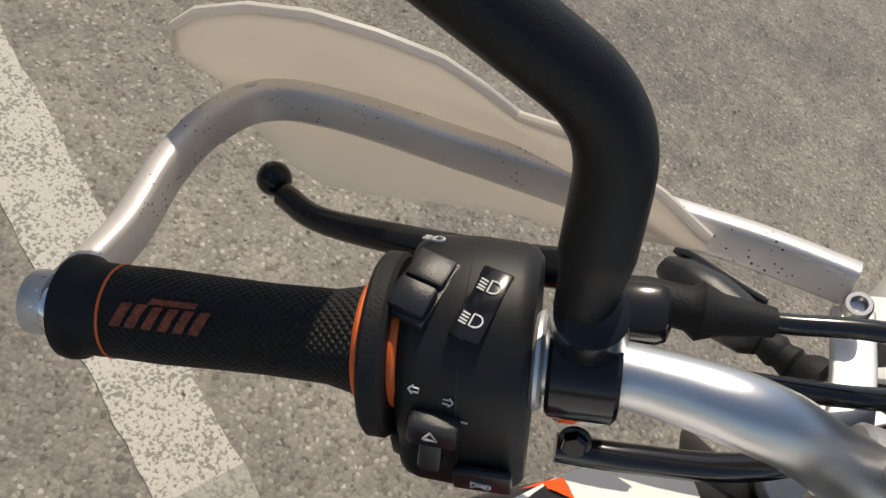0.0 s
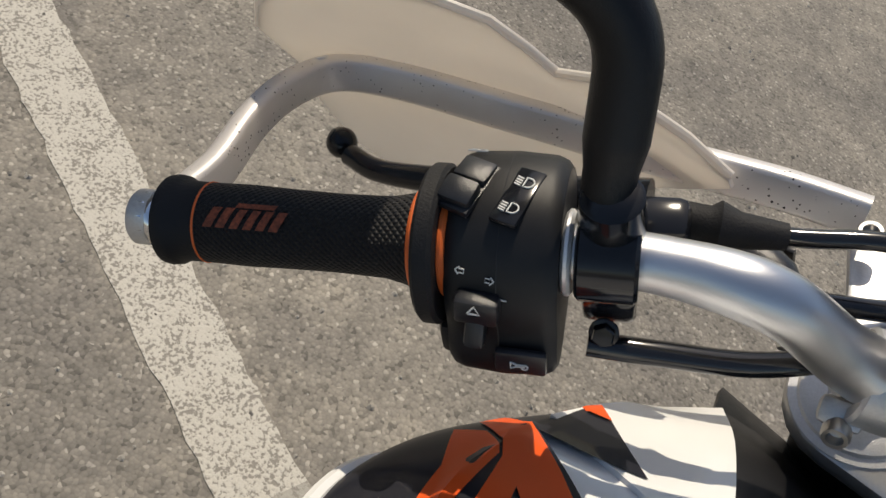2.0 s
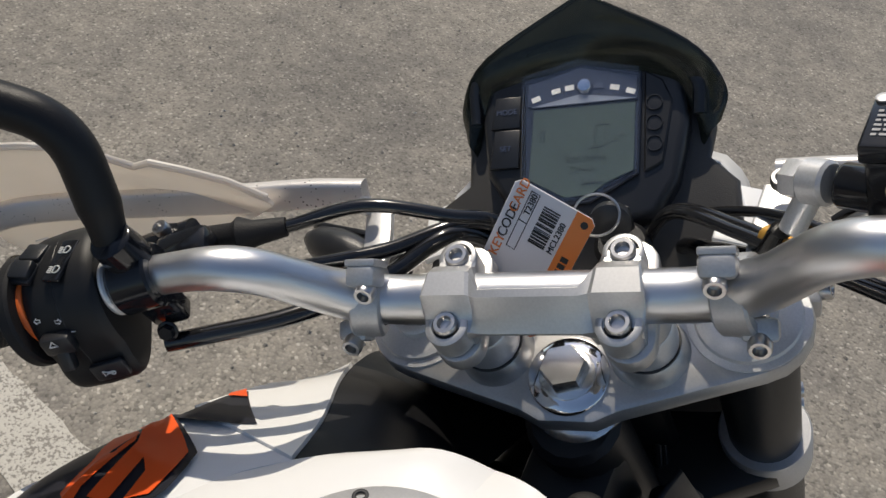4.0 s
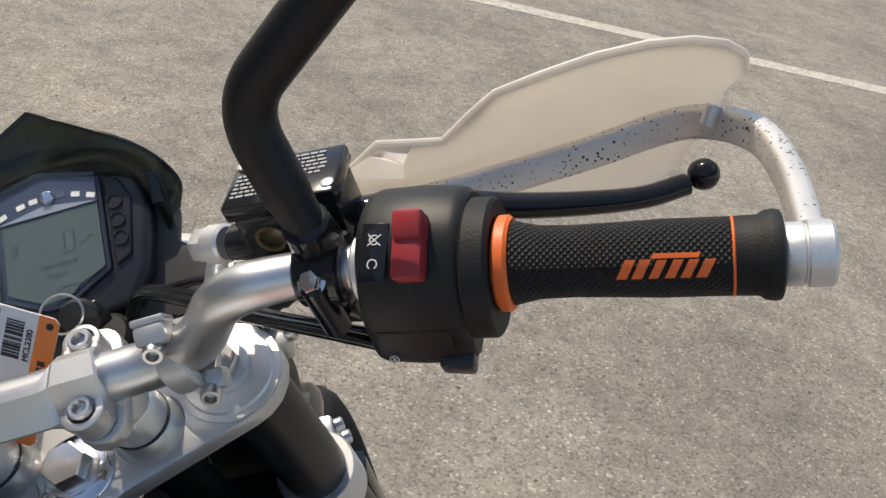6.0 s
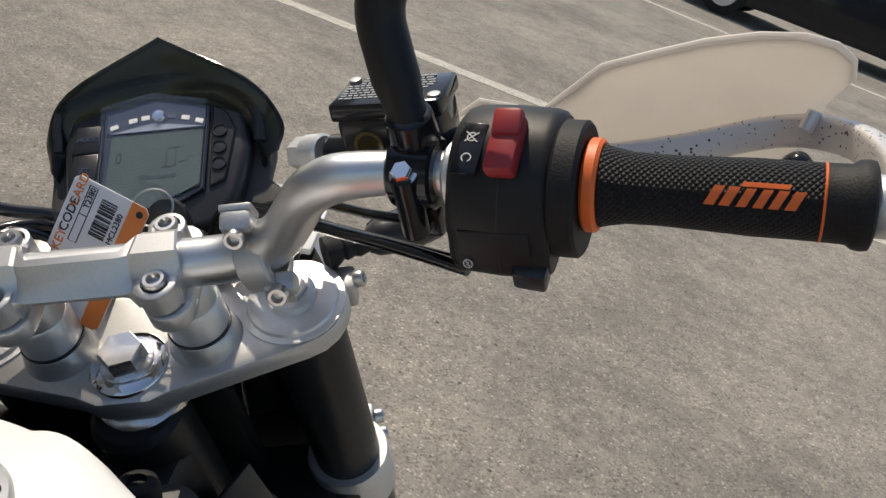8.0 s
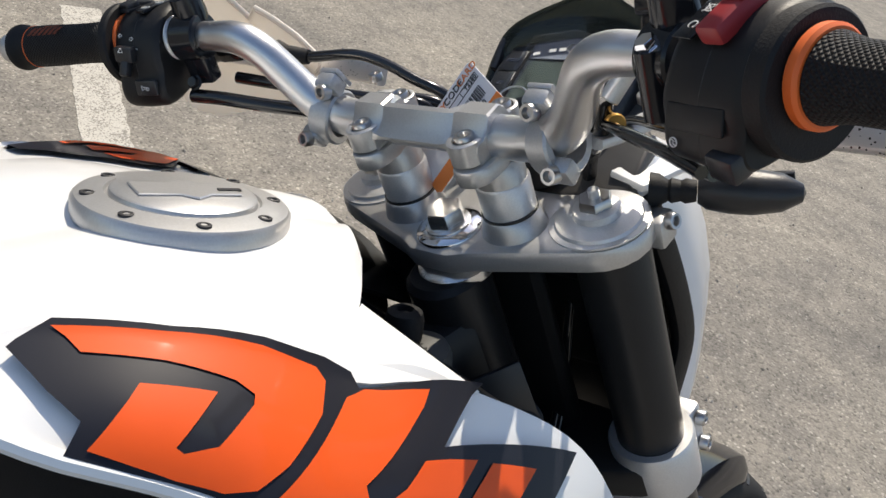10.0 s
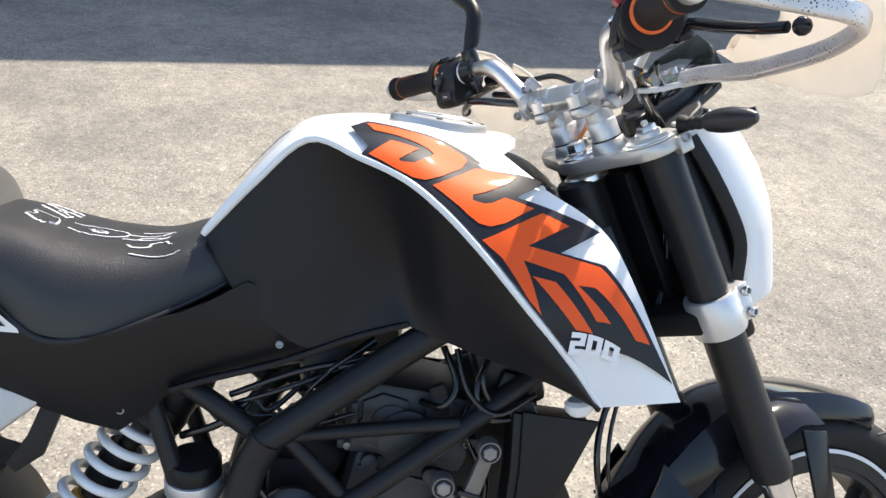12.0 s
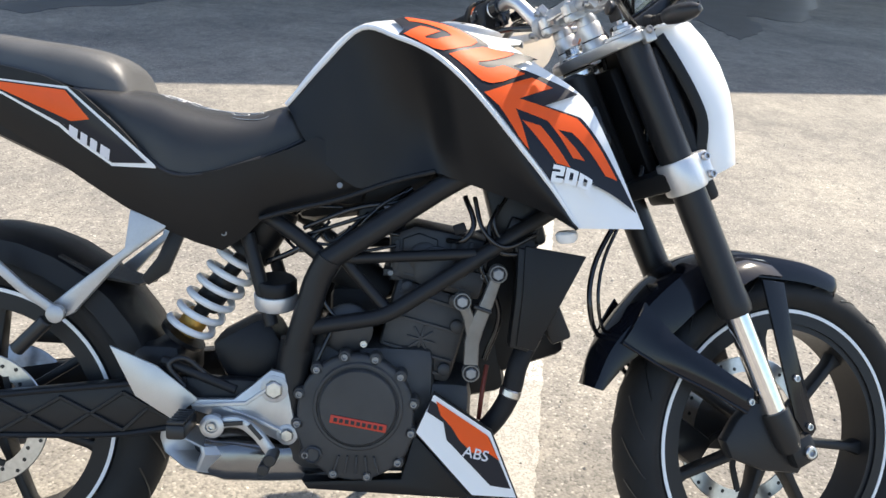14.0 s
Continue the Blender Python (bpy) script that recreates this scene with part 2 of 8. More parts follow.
def pitted_mat(name="pitted_aluminium", reach=0.55, floor=-0.09):
    """Bare aluminium with small dark pits; its warm tint stands for reflected ground."""
    m = node_mat(name, (0.72, 0.69, 0.67), 0.42, 0.60, stain=0.08, stain_scale=22, bump=0.2, bump_scale=1500)
    nt = m.node_tree
    bs = nt.nodes["Principled BSDF"]
    src = bs.inputs["Base Color"].links[0].from_socket
    tc, vo = nt.nodes.new("ShaderNodeTexCoord"), nt.nodes.new("ShaderNodeTexVoronoi")
    vo.inputs["Scale"].default_value = 300
    nt.links.new(tc.outputs["Object"], vo.inputs["Vector"])
    no = nt.nodes.new("ShaderNodeTexNoise")
    no.inputs["Scale"].default_value = 30
    nt.links.new(tc.outputs["Object"], no.inputs["Vector"])
    a = nt.nodes.new("ShaderNodeMath")
    a.operation = "MULTIPLY_ADD"
    nt.links.new(no.outputs[0], a.inputs[0])
    a.inputs[1].default_value, a.inputs[2].default_value = reach, floor
    lt = nt.nodes.new("ShaderNodeMath")
    lt.operation = "LESS_THAN"
    nt.links.new(vo.outputs["Distance"], lt.inputs[0])
    nt.links.new(a.outputs[0], lt.inputs[1])
    mix = nt.nodes.new("ShaderNodeMix")
    mix.data_type = "RGBA"
    nt.links.new(lt.outputs[0], mix.inputs[0])
    nt.links.new(src, mix.inputs[6])
    mix.inputs[7].default_value = (0.05, 0.045, 0.045, 1)
    nt.links.new(mix.outputs[2], bs.inputs["Base Color"])
    return m


def shield_mat():
    """Milky plastic that lets some of the light behind it through."""
    m = node_mat("shield_plastic", (0.88, 0.84, 0.79), 0.42, stain=0.05, stain_scale=25)
    nt = m.node_tree
    out = nt.nodes["Material Output"]
    tr, mix = nt.nodes.new("ShaderNodeBsdfTranslucent"), nt.nodes.new("ShaderNodeMixShader")
    tr.inputs[0].default_value = (0.92, 0.87, 0.80, 1)
    mix.inputs[0].default_value = 0.45
    nt.links.new(nt.nodes["Principled BSDF"].outputs[0], mix.inputs[1])
    nt.links.new(tr.outputs[0], mix.inputs[2])
    nt.links.new(mix.outputs[0], out.inputs[0])
    return m


SHIELD = shield_mat()
BRIGHT = node_mat("plated_steel", (0.80, 0.79, 0.77), 0.24, 0.95, stain=0.06, stain_scale=80)
LID_PRINT = node_mat("lid_print", (0.30, 0.30, 0.31), 0.5)
KNURL = knurl_mat()
PITTED = pitted_mat()
WORN_ALU = pitted_mat("worn_aluminium", 0.46, -0.125)
RED = node_mat("red_switch", (0.34, 0.030, 0.035), 0.42, stain=0.06, stain_scale=60)
ICON = node_mat("icon_white", (0.72, 0.72, 0.70), 0.5)
SWITCH = node_mat("switch_black", (0.014, 0.014, 0.015), 0.46, bump=0.12, bump_scale=2500, stain=0.12, stain_scale=30, rough_var=0.05)
for m in (KNURL, SWITCH):
    m.node_tree.nodes["Principled BSDF"].inputs["Specular IOR Level"].default_value = 0.3
LCD = node_mat("lcd_grey", (0.060, 0.082, 0.074), 0.25, stain=0.03, stain_scale=20)
LCD_DARK = node_mat("lcd_dark", (0.034, 0.046, 0.044), 0.3)
BEZEL = node_mat("bezel_silver", (0.15, 0.17, 0.23), 0.25, 0.5, stain=0.05, stain_scale=30)
PANEL_BLACK = node_mat("panel_black", (0.020, 0.021, 0.024), 0.3, bump=0.2, bump_scale=2000)
LENS = glass_mat("display_glass", (0.95, 0.97, 1.0))


def smoked_mat():
    """Dark tinted plastic that lets a little of what lies behind it through."""
    m = node_mat("smoked_screen", (0.030, 0.034, 0.027), 0.14, stain=0.1, stain_scale=30)
    nt = m.node_tree
    tr, mix = nt.nodes.new("ShaderNodeBsdfTransparent"), nt.nodes.new("ShaderNodeMixShader")
    tr.inputs[0].default_value = (0.34, 0.36, 0.30, 1)
    mix.inputs[0].default_value = 0.42
    nt.links.new(nt.nodes["Principled BSDF"].outputs[0], mix.inputs[1])
    nt.links.new(tr.outputs[0], mix.inputs[2])
    nt.links.new(mix.outputs[0], nt.nodes["Material Output"].inputs[0])
    return m


SMOKE = smoked_mat()
SURROUND = node_mat("surround_plastic", (0.040, 0.038, 0.036), 0.5, bump=0.25, bump_scale=1500, stain=0.1, stain_scale=14)
MIRROR = node_mat("mirror_glass", (0.85, 0.87, 0.88), 0.02, 1.0)
TAG_WHITE = node_mat("tag_white", (0.74, 0.73, 0.76), 0.35, coat=0.3)
TAG_ORANGE = node_mat("tag_orange", (0.80, 0.22, 0.04), 0.4)
INK = node_mat("ink", (0.02, 0.02, 0.022), 0.6)
BRASS = node_mat("gold_damper", (0.55, 0.30, 0.06), 0.4, 0.5)
CABLE_GLOSS = node_mat("cable_gloss", (0.012, 0.012, 0.013), 0.16, coat=0.3)


def text_bm(words, size, thick=0.0003, bold=0.0):
    """Words in the built-in font as a mesh in the xy plane, centred."""
    cu = bpy.data.curves.new("words", "FONT")
    cu.body, cu.size, cu.extrude, cu.offset = words, size, thick, bold
    cu.align_x, cu.align_y = "CENTER", "CENTER"
    ob = bpy.data.objects.new("words", cu)
    scene.collection.objects.link(ob)
    bpy.context.view_layer.update()
    me = bpy.data.meshes.new_from_object(ob)
    bm = bmesh.new()
    bm.from_mesh(me)
    bpy.data.objects.remove(ob)
    bpy.data.curves.remove(cu)
    bpy.data.meshes.remove(me)
    return bm


def facing(at, out, up):
    """A frame at a point with z along out and y near up."""
    z = Vector(out).normalized()
    y = Vector(up) - z * Vector(up).dot(z)
    y.normalize()
    x = y.cross(z)
    return Matrix(((x.x, y.x, z.x, at[0]), (x.y, y.y, z.y, at[1]), (x.z, y.z, z.z, at[2]), (0, 0, 0, 1)))


def bolt_bm(r=0.0055, h=0.006, socket=True, n=18):
    """A cap screw's head, its socket sunk, standing on z = 0."""
    if socket:
        return lathe([(r, 0), (r, h * 0.8), (r * 0.88, h), (r * 0.6, h), (r * 0.55, h * 0.9), (r * 0.5, h * 0.35), (0.0002, h * 0.3)], None, n)
    return joined(lathe([(r, 0), (r, h * 0.75), (r * 0.85, h), (0.0003, h * 1.02)], None, 6), lathe([(r * 1.25, 0), (r * 1.25, h * 0.2), (r * 1.1, h * 0.25), (0.0004, h * 0.25)], None, n))


def bolts(name, places, out, parent, r=0.0055, h=0.006, mat=STEEL, frame_m=None, socket=True, up=(0, 1, 0.3)):
    for p in places:
        m = facing(p, out, up)
        part(name, moved(bolt_bm(r, h, socket), (frame_m @ m) if frame_m else m), mat, parent)


def F(bm):
    return moved(bm, FORK)


def profile_x(points, x0, x1, bevel=0.002):
    """A (y, z) outline given a width along x."""
    bm = plate([(y, z) for y, z in points], x1 - x0, None, bevel)
    return moved(bm, Matrix(((0, 0, 1, x0), (1, 0, 0, 0), (0, 1, 0, 0), (0, 0, 0, 1))))


# ---- the motorcycle: steering, bars and controls ----
bike = empty("motorcycle", LEAN, "white, orange and black naked motorcycle parked leaning on its side stand", "motorcycle")

def stadium(r, y0, y1, n=8):
    """An outline with round ends, lengthwise along y."""
    top = [(r * math.cos(math.pi * k / n), y1 - r + r * math.sin(math.pi * k / n)) for k in range(n + 1)]
    return top + [(-x, y0 + y1 - y) for x, y in top]


# Top clamp: a plate round both legs with a nose over the stem.
def clamp_outline(r, legs, nose, front):
    out = []
    for k in range(9):
        a = radians(-75 + 150 * k / 8)
        out.append((legs[0] + r * math.cos(a), legs[1] + r * math.sin(a)))
    out += [(0.055, front), (-0.055, front)]
    for k in range(9):
        a = radians(105 + 150 * k / 8)
        out.append((-legs[0] + r * math.cos(a), legs[1] + r * math.sin(a)))
    return out + [(-0.030, nose + 0.007), (-0.016, nose), (0.016, nose), (0.030, nose + 0.007)]


top_clamp = part("top_clamp", F(plate(clamp_outline(0.0355, (0.1, 0.044), -0.022, 0.066), 0.018, None, 0.004, 2, -0.037)), CAST, bike, "cast silver top fork clamp")
lower_clamp = part("lower_clamp", F(plate(clamp_outline(0.028, (0.098, 0.045), -0.02, 0.070), 0.032, None, 0.004, 2, -0.275)), FORK_BLACK, bike)
part("back_cover", F(joined(box((0.190, 0.026, 0.270), Matrix.Translation((0, 0.0975, -0.185)), 0.008), box((0.120, 0.020, 0.08), Matrix.Translation((0, 0.088, -0.075)), 0.006))), BLACK, bike)
part("wiring_cover", F(box((0.110, 0.022, 0.215), Matrix.Translation((-0.020, 0.046, -0.165)), 0.008)), BLACK, bike)
part("stem_washer", F(lathe([(0.0245, 0), (0.0245, 0.0016), (0.0235, 0.0028), (0.0165, 0.0046), (0.0135, 0.0050), (0.0003, 0.0050)], Matrix.Translation((0, 0.006, -0.019)), 32)), CHROME, top_clamp)
part("stem_nut", F(joined(lathe([(0.0142, 0), (0.0142, 0.011), (0.0130, 0.0138), (0.0004, 0.0141)], Matrix.Translation((0, 0.006, -0.0145)) @ pose(0, 0, 0, 0, 0, 12), 6),
                          lathe([(0.0168, 0), (0.0168, 0.002), (0.0150, 0.003), (0.001, 0.003)], Matrix.Translation((0, 0.006, -0.015)), 28))), BRIGHT, top_clamp, "bright hexagon stem nut")
part("stem", F(rod((0, 0, -0.05), (0, 0, -0.27), 0.024)), FRAME, bike)
part("stem_collar", F(lathe([(0.026, 0), (0.029, 0.003), (0.029, 0.010), (0.024, 0.014)], Matrix.Translation((0, 0.003, -0.054)), 28)), BRIGHT, top_clamp)
for s in (-1, 1):
    part("fork_cap", F(lathe([(0.034, 0), (0.034, 0.0012), (0.030, 0.0018), (0.029, 0.004), (0.024, 0.0055), (0.0165, 0.006), (0.016, 0.011), (0.014, 0.0125), (0.0004, 0.0125)],
                             Matrix.Translation((s * 0.1, 0.044, -0.019)), 36)), ALU, top_clamp)
    part("cap_hex", F(lathe([(0.012, 0), (0.012, 0.006), (0.011, 0.008), (0.0004, 0.008)], Matrix.Translation((s * 0.1, 0.044, -0.008)), 6)), STEEL, top_clamp)
    part("adjuster", F(rod((s * 0.1, 0.044, -0.001), (s * 0.1, 0.044, 0.006), 0.004)), ALU, top_clamp)
    part("clamp_ear", F(joined(box((0.016, 0.02, 0.022), Matrix.Translation((s * 0.131, 0.064, -0.033)), 0.003))), CAST, top_clamp)
    bolts("pinch_bolt", [(s * 0.139, 0.064, -0.026)], (s, -0.1, 0.25), top_clamp, 0.006, 0.006, frame_m=FORK)
    # risers
    part("riser", F(lathe([(0.0235, 0), (0.0225, 0.004), (0.0205, 0.013), (0.0195, 0.014)], Matrix.Translation((s * 0.046, 0.022, -0.019)), 32)), CAST, top_clamp)
    part("riser_ring", F(lathe([(0.0198, 0), (0.0198, 0.002)], Matrix.Translation((s * 0.046, 0.022, -0.005)), 32)), CABLE, top_clamp)
    part("riser_post", F(lathe([(0.0188, 0), (0.0188, 0.022), (0.0178, 0.0235)], Matrix.Translation((s * 0.046, 0.022, -0.003)), 32)), ALU, top_clamp)
    part("riser_head", F(joined(plate(stadium(0.0138, -0.0133, 0.0593), 0.0125, Matrix.Translation((s * 0.046, 0, 0)), 0.002, 2, 0.0335),
                                lathe([(0.0178, 0.018), (0.0172, 0.030), (0.0150, 0.036)], Matrix.Translation((s * 0.046, 0.022, 0)), 28))), CAST, top_clamp)

# The upper clamp is one casting: two arms over the bar, joined by a sloping bridge on the rider's side.
ARM = [(-0.0030, 0.0475), (-0.0035, 0.0565), (-0.0020, 0.0606), (0.0035, 0.0618), (0.0085, 0.0665), (0.0130, 0.0738), (0.0270, 0.0738), (0.0330, 0.0690), (0.0365, 0.0632), (0.0440, 0.0618), (0.0460, 0.0585), (0.0460, 0.0475)]
BRIDGE = [(0.0020, 0.0540), (-0.0015, 0.0548), (-0.0020, 0.0575), (0.0015, 0.0615), (0.0065, 0.0665), (0.0118, 0.0728), (0.0160, 0.0735), (0.0178, 0.0712), (0.0130, 0.0665), (0.0085, 0.0615), (0.0055, 0.0570), (0.0045, 0.0540)]
FAR_END = [(y if y < 0.03 else 0.030 + (y - 0.030) * 0.96, z - 0.0012) for y, z in ARM]
clamp_rows = []
for x, prof in ((-0.0600, FAR_END), (-0.0588, ARM), (-0.0365, ARM), (-0.0345, FAR_END), (-0.0290, BRIDGE), (0.0240, BRIDGE), (0.0305, FAR_END), (0.0325, ARM), (0.0548, ARM), (0.0560, FAR_END)):
    mid = -0.0475 if x < 0 else 0.0437
    row = []
    for y, z in prof:
        k = 1.0 if prof is BRIDGE else 1.10 - 0.28 * min(1, max(0, (y - 0.012) / 0.026)) - 0.12 * min(1, max(0, (0.008 - y) / 0.010))
        row.append((mid + (x - mid) * k, y, z))
    clamp_rows.append(row)
bar_clamp = part("bar_clamp", F(grid_mesh(clamp_rows, True, True)), CAST, bike, "cast silver handlebar clamp bridged across the bar", smooth=28)
for x in (-0.0475, 0.0437):
    for y, z in ((0.0425, 0.0622), (0.0010, 0.0622)):
        r = 0.0120 if y < 0.02 else 0.0108
        boss = part("clamp_boss", F(lathe([(r, 0.0475), (r, z), (r - 0.0006, z + 0.0005), (0.0082, z + 0.0005), (0.0079, z - 0.004), (0.0004, z - 0.004)], Matrix.Translation((x, y, 0)), 28)), CAST, bar_clamp)
        # blackened ring: the gap's shade round the bolt, put in as colour
        part("recess_shade", F(lathe([(0.00785, z - 0.0042), (0.00785, z - 0.0012), (0.0055, z - 0.0012)], Matrix.Translation((x, y, 0)), 28)), INK, boss)
        bolts("clamp_bolt", [(x, y, z - 0.0022)], (0, 0, 1), bar_clamp, 0.0068, 0.0058, frame_m=FORK)


# Handlebar: fat in the middle, drawn down to the grips.
BAR_HALF = [(0.104, 0.021, 0.0535), (0.143, 0.007, 0.1225), (0.19, 0.003, 0.1245)]
G0 = Vector((0.19, 0.003, 0.1245))
G_END = {-1: Vector((0.388, -0.058, 0.137)), 1: Vector((0.388, -0.071, 0.148))}
bar_line = fillet_path(mirrored([G_END[-1]] + BAR_HALF[::-1]) + BAR_HALF + [tuple(G_END[1])], 0.034, 8)
def bar_radius(x):
    return 0.0142 - 0.0018 * min(1, max(0, (x - 0.106) / 0.020)) - 0.0014 * min(1, max(0, (x - 0.150) / 0.03))


bar_r = [bar_radius(abs(p.x)) for p in bar_line]
handlebar = part("handlebar", F(tube(bar_line, bar_r, 22)), BAR_ALU, bike, "satin silver tapered aluminium handlebar")



def hand_frame(s):
    """Columns: ahead, up, outward along the grip; its origin is where the bar leaves the mirror clamp. Mirrored on the left."""
    o = (G_END[s] - G0).normalized()
    u = (Vector((0, 0, 1)) - o * o.z).normalized()
    f = u.cross(o)
    g = G0 + o * (0.0022 if s > 0 else 0)
    m = Matrix(((f.x, u.x, o.x, g.x), (f.y, u.y, o.y, g.y), (f.z, u.z, o.z, g.z), (0, 0, 0, 1)))
    return FORK @ (Matrix.Diagonal((s, 1, 1, 1)) @ m)


def straight_frame(s):
    """The same place as hand_frame, but never mirrored: for lettering and relief. z points outward."""
    h = hand_frame(s)
    z = h.col[2].to_3d().normalized()
    y = h.col[1].to_3d().normalized()
    return facing(h.translation, z, y)


def local_part(name, bm, mat, parent, m, label=""):
    ob = part(name, bm, mat, parent, label)
    ob.matrix_local = m
    return ob


SECTION_L = [(0.042, -0.012), (0.041, 0.002), (0.034, 0.014), (0.022, 0.021), (0.006, 0.023), (-0.008, 0.019), (-0.019, 0.010), (-0.027, -0.004), (-0.030, -0.016),
             (-0.035, -0.025), (-0.036, -0.035), (-0.029, -0.042), (-0.010, -0.042), (0.012, -0.038), (0.032, -0.027)]
SECTION_R = [(0.040, -0.010), (0.039, 0.004), (0.032, 0.017), (0.019, 0.025), (0.003, 0.027), (-0.011, 0.022), (-0.022, 0.012), (-0.031, -0.002), (-0.033, -0.013),
             (-0.035, -0.020), (-0.035, -0.027), (-0.029, -0.033), (-0.010, -0.034), (0.012, -0.032), (0.032, -0.024)]


def smooth_section(pts, steps=3):
    p = [Vector((x, y, 0)) for x, y in pts]
    n = len(p)
    out = []
    for i in range(n):
        a, b, c, d = p[i - 1], p[i], p[(i + 1) % n], p[(i + 2) % n]
        for k in range(steps):
            t = k / steps
            q = 0.5 * (2 * b + (c - a) * t + (2 * a - 5 * b + 4 * c - d) * t * t + (3 * b - a - 3 * c + d) * t ** 3)
            out.append((q.x, q.y))
    return out


def housing(section, o0, o1, m):
    """A rounded housing along the bar: the ends are drawn in."""
    sec = smooth_section(section)
    rows = []
    for o, k in ((o0, 0.90), (o0 + 0.002, 0.96), (o0 + 0.006, 1.0), ((o0 + o1) / 2, 1.02), (o1 - 0.006, 1.0), (o1 - 0.002, 0.97), (o1, 0.92)):
        rows.append([m @ Vector((0.002 + (x - 0.002) * k, -0.010 + (y + 0.010) * k, o)) for x, y in sec])
    return grid_mesh(rows, True, True)


def ring_bm(r0, r1, o0, o1, m, n=36):
    e = min(0.0015, (r1 - r0) / 3, (o1 - o0) / 3)
    prof = [(r0, o0), (r1 - e, o0), (r1, o0 + e), (r1, o1 - e), (r1 - e, o1), (r0, o1)]
    bm = bmesh.new()
    rings = [[bm.verts.new((r * math.cos(2 * math.pi * k / n), r * math.sin(2 * math.pi * k / n), z)) for k in range(n)] for r, z in prof]
    for a, b in zip(rings, rings[1:] + rings[:1]):
        for k in range(n):
            bm.faces.new((a[k], a[(k + 1) % n], b[(k + 1) % n], b[k]))
    bm.transform(m)
    return bm


def icon_frame(h, f, u, o, nf, nu):
    """A frame for a mark on a housing: x outward to the rider's right, y ahead, z out of the surface."""
    at = h @ Vector((f, u, o))
    z = (h.to_3x3() @ Vector((nf, nu, 0))).normalized()
    right = (FORK.to_3x3() @ Vector((1, 0, 0)))
    x = (right - z * right.dot(z)).normalized()
    y = z.cross(x)
    return Matrix(((x.x, y.x, z.x, at.x), (x.y, y.y, z.y, at.y), (x.z, y.z, z.z, at.z), (0, 0, 0, 1)))


def line_marks(strokes, w, m, t=0.0003):
    """Thin raised strokes: lines of (x, y) points."""
    bms = []
    for pts in strokes:
        bms.append(sweep([(x, y, 0) for x, y in pts], [(-w / 2, -t), (w / 2, -t), (w / 2, t), (-w / 2, t)], up=(0, 0, 1)))
    return moved(joined(*bms), m)


def arc(cx, cy, r, a0, a1, n=8):
    return [(cx + r * math.cos(radians(a0 + (a1 - a0) * k / n)), cy + r * math.sin(radians(a0 + (a1 - a0) * k / n))) for k in range(n + 1)]


LAMP_MARK = [arc(0.0012, 0, 0.0022, -90, 90) + [(-0.0002, 0.0022), (-0.0002, -0.0022), (0.0012, -0.0022)]] + [[(-0.0038, y), (-0.0012, y - 0.0004)] for y in (-0.0018, -0.0007, 0.0005, 0.0017)]
ARROW_L = [[(-0.0024, 0), (-0.0004, 0.0022), (-0.0004, 0.0011), (0.0022, 0.0011), (0.0022, -0.0011), (-0.0004, -0.0011), (-0.0004, -0.0022), (-0.0024, 0)]]
ARROW_L = [[(0.72 * x, 0.72 * y) for x, y in ARROW_L[0]]]
ARROW_R = [[(-x, y) for x, y in ARROW_L[0]]]
HORN = [[(-0.0035, 0.0018), (-0.0035, -0.0018), (-0.0012, -0.0005), (0.002, -0.0005), (0.002, 0.0005), (-0.0012, 0.0005), (-0.0035, 0.0018)], arc(0.0018, -0.0006, 0.0013, -180, 180)]

